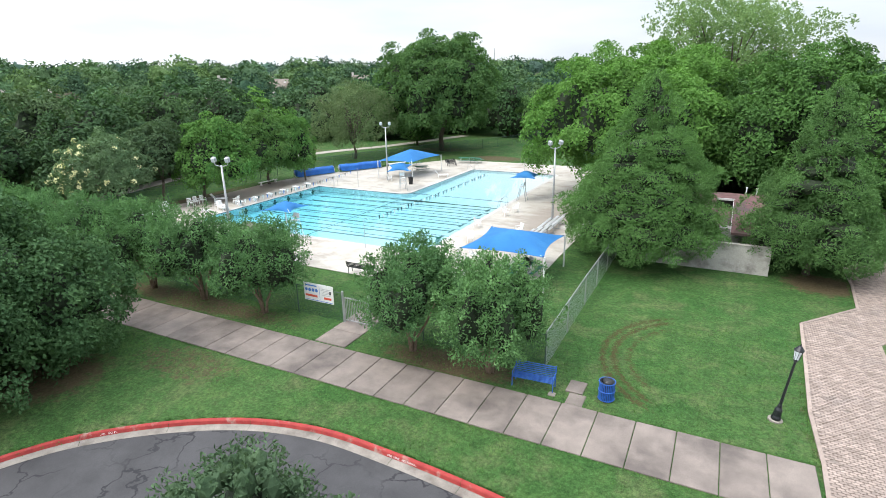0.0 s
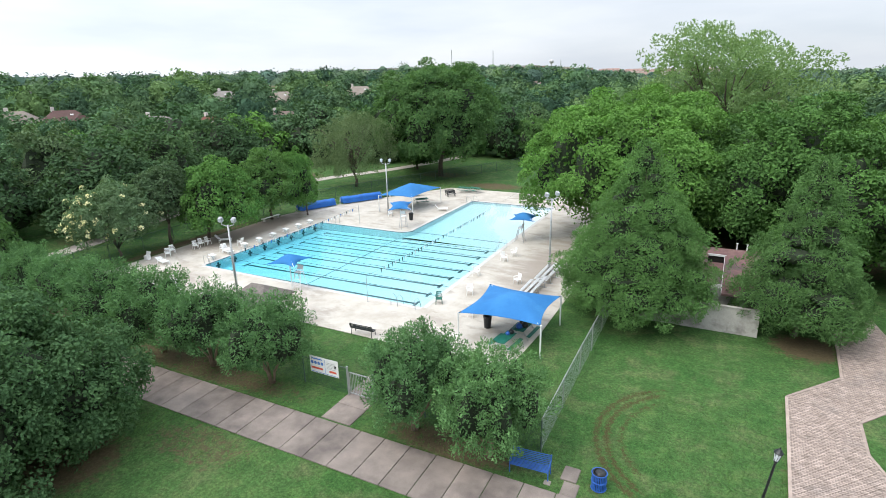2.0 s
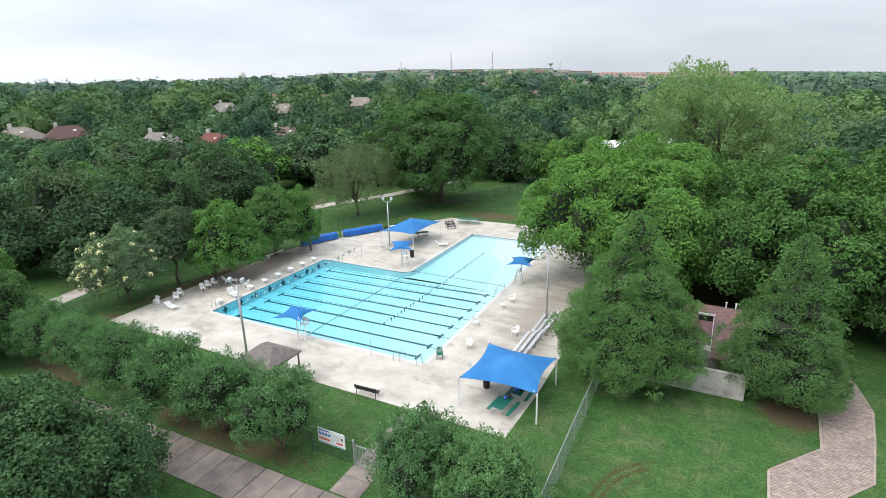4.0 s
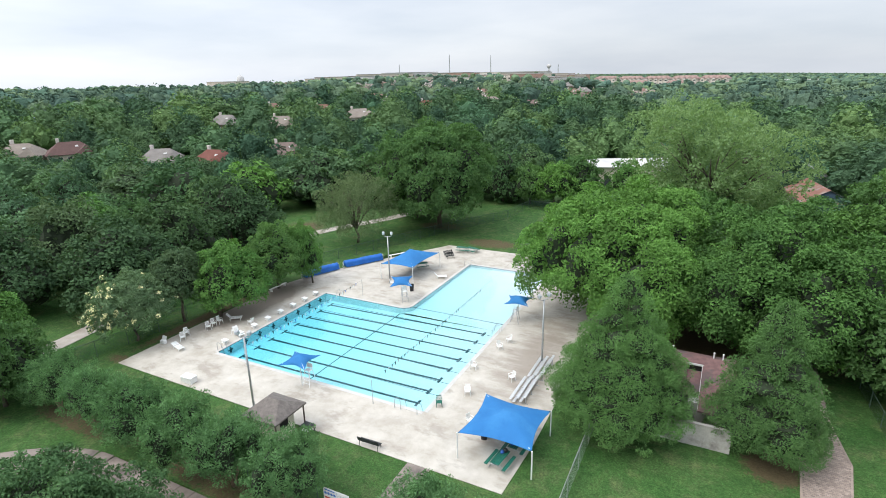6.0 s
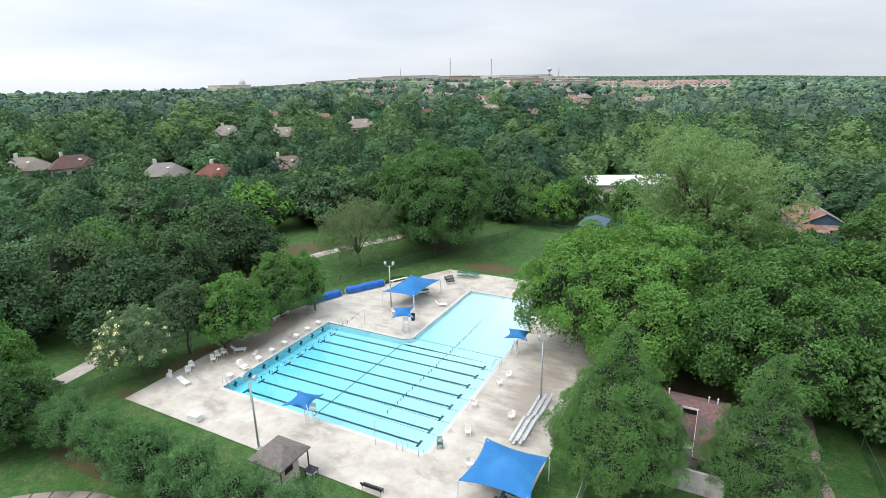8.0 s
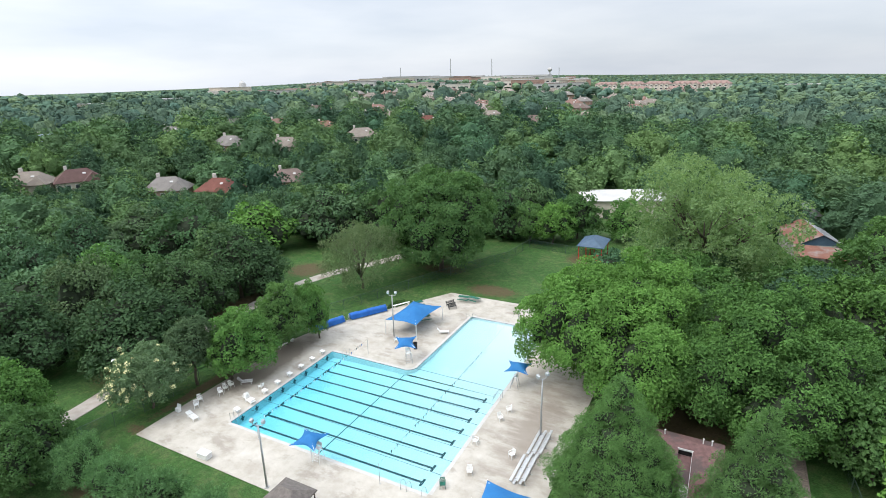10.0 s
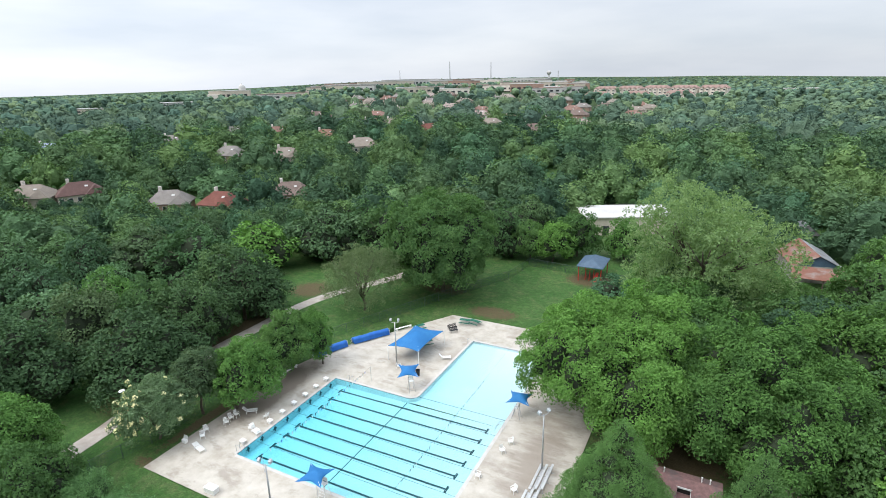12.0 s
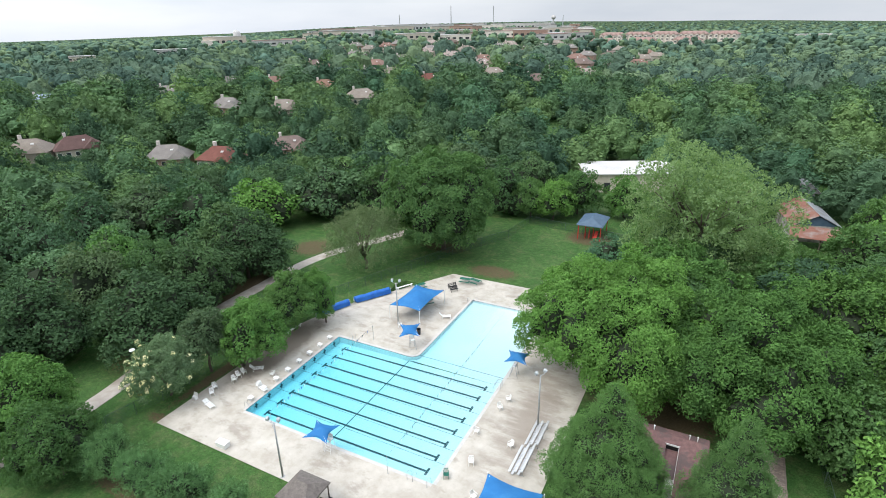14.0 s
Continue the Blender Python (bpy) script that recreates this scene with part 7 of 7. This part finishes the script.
for x, y, w, d, rz, k in HOUSES:
    house(x, y, w * 0.9, d * 0.9, rz + math.atan2(-x, y) * 0.6, k, 3.2)

# white hall, play shelter and old barns beyond the pecans
hall = thing("white_hall", (-22.3, 146, GROUND_Z), "long white flat-roofed hall behind the trees", "building", rz=0.42)
part("wall", Build().box((0, 0, 2.4), (23, 13, 4.8)), M_HOUSE_CREAM, hall)
part("roof", Build().quad((-12, -7, 4.85), (12, -7, 4.85), (12, 0, 5.6), (-12, 0, 5.6)).quad((12, 7, 4.85), (-12, 7, 4.85), (-12, 0, 5.6), (12, 0, 5.6)).quad((-12, -7, 4.6), (12, -7, 4.6), (12, -7, 4.85), (-12, -7, 4.85)), M_PALE_ROOF, hall, "bright white roof")
part("door", Build().box((-6, -6.55, 1.3), (1.6, 0.1, 2.4)), M_PANE, hall)

shelter = thing("play_shelter", (-21.4, 106.5, GROUND_Z), "open play shelter with a slate blue roof", "shelter")
part("roof", roof_hip(Build(), -2.6, -3.6, 2.6, 3.6, 3.1, 4.3, 0.4), M_TEAL_ROOF, shelter, "slate blue roof")
for x in (-2.2, 2.2):
    for y in (-3.2, 3.2):
        part("post", Build().box((x, y, 1.5), (0.16, 0.16, 3.1)), M_RED_PAINT, shelter)
frame_ob = thing("climbing_frame", (-21.6, 104.4, GROUND_Z), "red climbing frame under the shelter", "playground")
for x in (-0.8, 0.0, 0.8):
    part("upright", Build().tube([(x, -0.5, 0), (x, 0, 2.2), (x, 0.5, 0)], 0.06, 6), M_RED_PAINT, frame_ob)
part("slide", Build().box((1.4, -0.6, 0.9), (0.6, 2.6, 0.08), rx=0.5), M_RED_PAINT, frame_ob)
part("cross_bar", Build().tube([(-0.9, 0, 2.2), (0.9, 0, 2.2)], 0.05, 6), M_RED_PAINT, frame_ob)

barn = thing("old_barn", (16.9, 125.8, GROUND_Z), "old barn with a rusty red sheet-metal roof", "barn", rz=0.19)
barn.scale = (0.88, 0.88, 0.9)
part("wall", Build().box((0, 0, 1.9), (8.6, 14, 3.8)), M_STUCCO, barn)
for i in range(14):
    y0, y1 = -7.4 + i * 1.057, -7.4 + (i + 1) * 1.057 - 0.04
    part("roof_sheet", Build().quad((-5, y0, 3.6), (0, y0, 6.2), (0, y1, 6.2), (-5, y1, 3.6)).quad((-5, y0, 3.55), (-5, y1, 3.55), (0, y1, 6.15), (0, y0, 6.15)), M_RUST, barn, "rusty roof sheet")
    part("roof_sheet", Build().quad((0, y0, 6.2), (5, y0, 3.6), (5, y1, 3.6), (0, y1, 6.2)).quad((0, y0, 6.15), (0, y1, 6.15), (5, y1, 3.55), (5, y0, 3.55)), M_SHEET, barn, "grey roof sheet")
part("gable", Build().quad((-4.3, -7.02, 3.8), (4.3, -7.02, 3.8), (0, -7.02, 6.0)), M_TEAL_ROOF, barn, "slate grey gable")
leanto = thing("lean_to", (18.4, 116.2, GROUND_Z), "rusty lean-to roof before the old barn", "shed")
part("roof", Build().quad((-5, -2.2, 2.6), (5, -2.2, 2.6), (5, 2.2, 3.6), (-5, 2.2, 3.6)).quad((-5, -2.2, 2.5), (5, -2.2, 2.5), (5, -2.2, 2.6), (-5, -2.2, 2.6)), M_RUST, leanto, "rusty sheet roof")
for x in (-4.6, 0, 4.6):
    part("post", Build().box((x, -1.9, 1.25), (0.18, 0.18, 2.6)), M_BARK, leanto)
silo = thing("metal_shed", (17.2, 140.5, GROUND_Z), "bright sheet-metal shed with a steep roof", "shed", rz=0.15)
part("wall", Build().box((0, 0, 2.2), (6.5, 6, 4.4)), M_SHEET, silo)
part("roof", Build().quad((-3.4, -3.2, 4.3), (0, -3.2, 7.2), (0, 3.2, 7.2), (-3.4, 3.2, 4.3)).quad((0, -3.2, 7.2), (3.4, -3.2, 4.3), (3.4, 3.2, 4.3), (0, 3.2, 7.2)).quad((-3.3, -3.02, 4.3), (3.3, -3.02, 4.3), (0, -3.02, 7.1)), M_SHEET, silo)
part("lean_roof", Build().quad((-8.4, -3, 3.4), (-3.3, -3, 4.2), (-3.3, 3, 4.2), (-8.4, 3, 3.4)), M_ALU, silo)
back_drive = Build().slab([(15.6, 63.0), (24, 61.5), (28, 80), (18.4, 80)], -0.15, -0.01)
setting("back_drive", back_drive, M_TRAIL, "pale worn concrete drive under the trees", "drive")


def nearer(x, y):
    """By how much a spot sighted across level land moves in where the land rises."""
    k = 1.0
    for _ in range(30):
        k = 0.5 * k + 0.5 * (1 - float(land(x * k, y * k)) / 32)
    return k


def block(name, x, y, w, d, h, rz, wall, roof, label, storeys=3, gables=0, sighted=True):
    k = nearer(x, y) if sighted else 1.0
    x, y = x * k, y * k
    t = thing(name, (x, y, GROUND_Z + float(land(x, y))), label, "building", "far town", rz=rz)
    t.scale = (k, k, k)
    part("wall", Build().box((0, 0, h / 2), (w, d, h)), wall, t)
    if gables:
        part("roof", roof_hip(Build(), -w / 2 - 1, -d / 2 - 1, w / 2 + 1, d / 2 + 1, h, h + 5, 0.75), roof, t)
        n = gables
        for i in range(n):
            x0 = -w / 2 + w * (i + 0.5) / n
            part("bay", Build().box((x0, -d / 2 - 1.2, h / 2), (w / n * 0.45, 2.4, h + 2)), wall, t)
            part("bay_roof", roof_hip(Build(), x0 - w / n * 0.27, -d / 2 - 3, x0 + w / n * 0.27, -d / 2 + 3, h + 1.05, h + 4, 0.3), roof, t)
            for s in range(storeys):
                win = part("window", Build().box((x0, -d / 2 - 2.45, 2 + s * h / storeys), (3.2, 0.1, 1.8)), M_PANE, t)
    else:
        part("roof", Build().box((0, 0, h + 0.2), (w + 0.8, d + 0.8, 0.5)), roof, t)
        for i in range(max(2, int(w / 9))):
            part("window", Build().box((-w / 2 + 4.5 + i * 9, -d / 2 - 0.05, h * 0.45), (5, 0.1, h * 0.3)), M_PANE, t)
    return t


for i in range(5):
    u = (i + 0.5) / 5
    block("apartment_block", -228 + 222 * u, 1055 - 60 * u, 42, 16, 13.5, -0.25, M_PALE_WALL, M_PINK_ROOF, "long three-storey apartment block with red-brown roofs", 3, 5)
for i in range(3):
    u = i / 3
    block("apartment_block", -200 + 190 * u, 945 - 45 * u, 38, 12, 8, -0.25, M_PALE_WALL, M_PINK_ROOF, "low apartment block with red-brown roofs", 2, 4)
church = block("church", -767, 695, 66, 30, 14, 0.75, M_HOUSE_CREAM, M_PALE_ROOF, "large cream church with a small dome", sighted=False)
part("dome", Build().lathe((20, 0, 14), [(6, 0), (6, 4), (5, 7), (2.5, 9), (0.4, 10), (0.2, 12)], 14), M_PALE_ROOF, church, "pale dome")
part("porch", Build().box((-24, -4, 4.5), (22, 34, 9)), M_PALE_WALL, church, "low cream wing")
rs = random.Random(9)
for a, r, w, h in ((52.5, 800, 40, 5), (59.5, 700, 28, 5), (43.5, 900, 62, 8), (41.5, 930, 40, 8), (30.0, 880, 60, 9), (28.5, 905, 44, 9), (26.0, 820, 50, 8), (21.5, 900, 60, 9), (20.0, 930, 50, 8), (17.0, 860, 48, 8), (36.0, 1150, 90, 11), (33.0, 1250, 120, 13), (30.5, 1380, 130, 15), (28.0, 1500, 110, 13), (23.5, 1240, 90, 11), (19.0, 1450, 120, 13), (14.5, 1300, 70, 9), (38.5, 1060, 70, 9), (35.0, 1020, 50, 8), (-5.0, 1250, 60, 6)):
    a = radians(-a)
    block("warehouse", r * math.sin(a), r * math.cos(a), w, w * 0.35, h, -a + rs.uniform(-0.3, 0.3), rs.choice((M_PALE_WALL, M_PALE_ROOF, M_HOUSE_CREAM)), rs.choice((M_PALE_ROOF, M_PALE_ROOF, M_PINK_ROOF)), "pale commercial building far beyond the woods", sighted=False)
for i in range(70):
    a, r = radians(rs.uniform(-40, -13)), rs.uniform(860, 1900)
    w = rs.uniform(16, 60)
    block("town_building", r * math.sin(a), r * math.cos(a), w, min(30, w * 0.5), rs.uniform(7, 13), -a + rs.uniform(-0.4, 0.4), rs.choice((M_HOUSE_CREAM, M_PALE_ROOF, M_HOUSE_BRICK)), rs.choice((M_PALE_ROOF, ROOFS[1], ROOFS[8])), "pale town building far beyond the woods", 2, sighted=False)
for x, y in FAR_HOUSES:
    house(x, y, rs.uniform(15, 20), rs.uniform(11, 14), rs.uniform(-0.5, 0.5) + math.atan2(-x, y), rs.choice((1, 3, 4, 5, 8)), 4.4)
for a, r, h in ((26.5, 1400, 54), (22.4, 1450, 52), (15.8, 1600, 34), (31.5, 1700, 40)):
    x, y = -r * math.sin(radians(a)), r * math.cos(radians(a))
    m = thing("radio_mast", (x, y, GROUND_Z + float(land(x, y))), "thin lattice radio mast on the horizon", "mast", "radio masts")
    for s in range(3):
        q = math.tau * s / 3
        part("leg", Build().tube([(1.4 * math.cos(q), 1.4 * math.sin(q), 0), (0.5 * math.cos(q), 0.5 * math.sin(q), h)], [0.35, 0.3], 5), M_GALV, m)
    bd = Build()
    for i in range(12):
        z = h * i / 12
        bd.tube([(1.2 - 0.06 * i, 0, z), (-0.6 + 0.03 * i, 0.8, z + h / 12)], 0.16, 4)
    part("lattice", bd, M_GALV, m)
tower = thing("water_tower", (-431, 1437, GROUND_Z + float(land(-431, 1437))), "pale water tower far off at the horizon", "water tower")
part("stem", Build().tube([(0, 0, 0), (0, 0, 26)], [2.0, 1.5], 10), M_PALE_ROOF, tower)
part("tank", Build().lathe((0, 0, 22), [(1.5, 0), (5.5, 4), (6, 7), (4, 10), (0.5, 11)], 14), M_PALE_ROOF, tower)


# ---- paving pieces ----
def slab_mesh(name, w, d, material, h=0.12, e=0.02):
    return Build().box((0, 0, -h / 2), (w, d, h), bevel=e).mesh(name, material)


def walk_y(x):
    """The middle line of the front walk, which bends away at its west end."""
    return 18.25 + 0.011 * (x + 8) - (0.058 * (x + 38.5) ** 2 if x < -38.5 else 0)


front_walk = thing("sidewalk", (0, 0, 0), "worn grey-brown concrete sidewalk in square slabs", "sidewalk", kind="structure")
PITCH = 1.455
me = slab_mesh("slab", PITCH - 0.03, 2.9, M_WALK)
rs = random.Random(4)
x = 3.12
while x > -53:
    turn = math.atan(0.011 + (-0.116 * (x + 38.5) if x < -38.5 else 0))
    s = new("slab", me)
    s.parent = front_walk
    s.matrix_basis = pose(x, walk_y(x), 0.0 + rs.uniform(-0.006, 0.006), rs.uniform(-0.15, 0.15), rs.uniform(-0.15, 0.15), math.degrees(turn))
    x -= PITCH * math.cos(turn) * (1.0 if x > -38.5 else 0.96)
entry_walk = thing("entry_walk", (0, 0, 0), "narrow concrete walk through the gate to the deck", "path", kind="structure")
me = slab_mesh("slab", 1.88, 1.44, M_WALK)
for i in range(6):
    s = new("slab", me)
    s.parent = entry_walk
    s.matrix_basis = pose(-16.85 - 0.02 * i, 20.45 + 1.46 * i, rs.uniform(-0.006, 0.004), 0, 0, 0.3)

PATH_RING = [(3.8, 8), (4.15, 20), (4.05, 23.3), (4.3, 28.6), (4.45, 32.3), (7.4, 35.8), (7.7, 39.8), (7.7, 44), (7.8, 62), (10.2, 62), (10.1, 47), (10.8, 41.8), (10.3, 38.2), (9.5, 33.6), (7.45, 31.2), (7.35, 28.4), (8.6, 24.5), (11.5, 20), (16, 8)]


def in_ring(ring, x, y):
    hit = False
    for (ax, ay), (bx, by) in zip(ring, ring[1:] + ring[:1]):
        if (ay > y) != (by > y) and x < (bx - ax) * (y - ay) / (by - ay) + ax:
            hit = not hit
    return hit


setting("paver_bed", Build().slab(PATH_RING[::-1], -0.2, -0.022), M_PAVER_BED, "dark sand bed under the pavers", "path")
V, F = [], []
W, D = 0.235, 0.125
row = 0
y = 9.0
while y < 61.5:
    x = 3.6 + (W / 2 if row % 2 else 0)
    while x < 16:
        cx, cy = x + 0.02 * math.sin(y * 0.9), y
        if in_ring(PATH_RING, cx, cy) and rs.random() > 0.006:
            hx, hy = W / 2 - 0.009, D / 2 - 0.008
            z = 0.004 + rs.uniform(-0.007, 0.007)
            n = len(V)
            V += [(cx - hx, cy, z - 0.05), (cx - hx * 0.72, cy - hy, z - 0.05), (cx + hx * 0.72, cy - hy, z - 0.05), (cx + hx, cy, z - 0.05), (cx + hx * 0.72, cy + hy, z - 0.05), (cx - hx * 0.72, cy + hy, z - 0.05)]
            V += [(p[0], p[1], z) for p in V[n:n + 6]]
            F.append(tuple(range(n + 6, n + 12)))
            F += [(n + j, n + (j + 1) % 6, n + 6 + (j + 1) % 6, n + 6 + j) for j in range(6)]
        x += W
    y += D
    row += 1
me = bpy.data.meshes.new("pavers")
me.from_pydata(V, [], F)
me.materials.append(M_BRICK)
tagged(new("pavers", me), "pinkish interlocking concrete pavers of the curving path", "pavers", "", "stuff")
edge = Build()
for (ax, ay), (bx, by) in zip(PATH_RING, PATH_RING[1:]):
    d = Vector((bx - ax, by - ay)).normalized()
    o = Vector((-d.y, d.x)) * 0.14
    edge.slab([(ax, ay), (bx, by), (bx + o.x, by + o.y), (ax + o.x, ay + o.y)], -0.12, 0.006)
setting("path_edging", edge, M_BRICK, "pinkish concrete edging along the paver path", "edging")

# grass tufts over the edges of kerb, walks and pads
rng = np.random.default_rng(8)
spots = []
for p in offset_line(KERB_LINE, -0.04)[20:]:
    spots += [(p.x + rng.normal() * 0.18, p.y + abs(rng.normal()) * 0.06) for _ in range(26)]
for x in np.arange(-40, 4, 0.035):
    y0 = walk_y(x)
    spots.append((x, y0 - 1.47 - abs(rng.normal()) * 0.05))
    if not -17.9 < x < -15.8:
        spots.append((x, y0 + 1.47 + abs(rng.normal()) * 0.05))
for x in np.arange(-52, -10.5, 0.05):
    spots.append((x, DECK_S + 0.0 - abs(rng.normal()) * 0.05))
for (ax, ay), (bx, by) in zip(PATH_RING[1:8], PATH_RING[2:9]):
    for k in np.linspace(0, 1, int(math.hypot(bx - ax, by - ay) / 0.04)):
        spots.append((ax + (bx - ax) * k - 0.17 - abs(rng.normal()) * 0.08, ay + (by - ay) * k + 0.02))
lawn = [(rng.uniform(-30, 4), rng.uniform(14.3, 30)) for _ in range(16000)]
spots += [q for q in lawn if not (16.7 < q[1] < 19.9 or (-18 < q[0] < -15.7 and q[1] < 28.5) or (q[1] > 28.4 and q[0] < -10))]
n = len(spots)
base = np.repeat(np.array([(x, y, GROUND_Z - 0.01) for x, y in spots]), 3, axis=0) + rng.normal(size=(n * 3, 3)) * np.array([0.03, 0.03, 0.0])
a = rng.uniform(0, math.tau, n * 3)
side = np.stack([np.cos(a), np.sin(a), np.zeros(n * 3)], -1) * 0.012
tip = base + np.stack([np.cos(a + 1.3), np.sin(a + 1.3), np.zeros(n * 3)], -1) * rng.uniform(0.01, 0.06, (n * 3, 1)) + np.array([0, 0, 1]) * rng.uniform(0.04, 0.1, (n * 3, 1))
tv = np.stack([base - side, base + side, tip], 1).reshape(-1, 3)
M_TUFT = foliage("grass_blade", (0.045, 0.11, 0.02), (0.085, 0.17, 0.04), 0.4, 0.7, 0.0, (0.14, 0.18, 0.06))
tagged(new("grass_tufts", array_mesh("grass_tufts", tv, np.arange(len(tv)).reshape(-1, 3), M_TUFT)), "short uneven grass blades along the edges", "grass", "", "stuff")
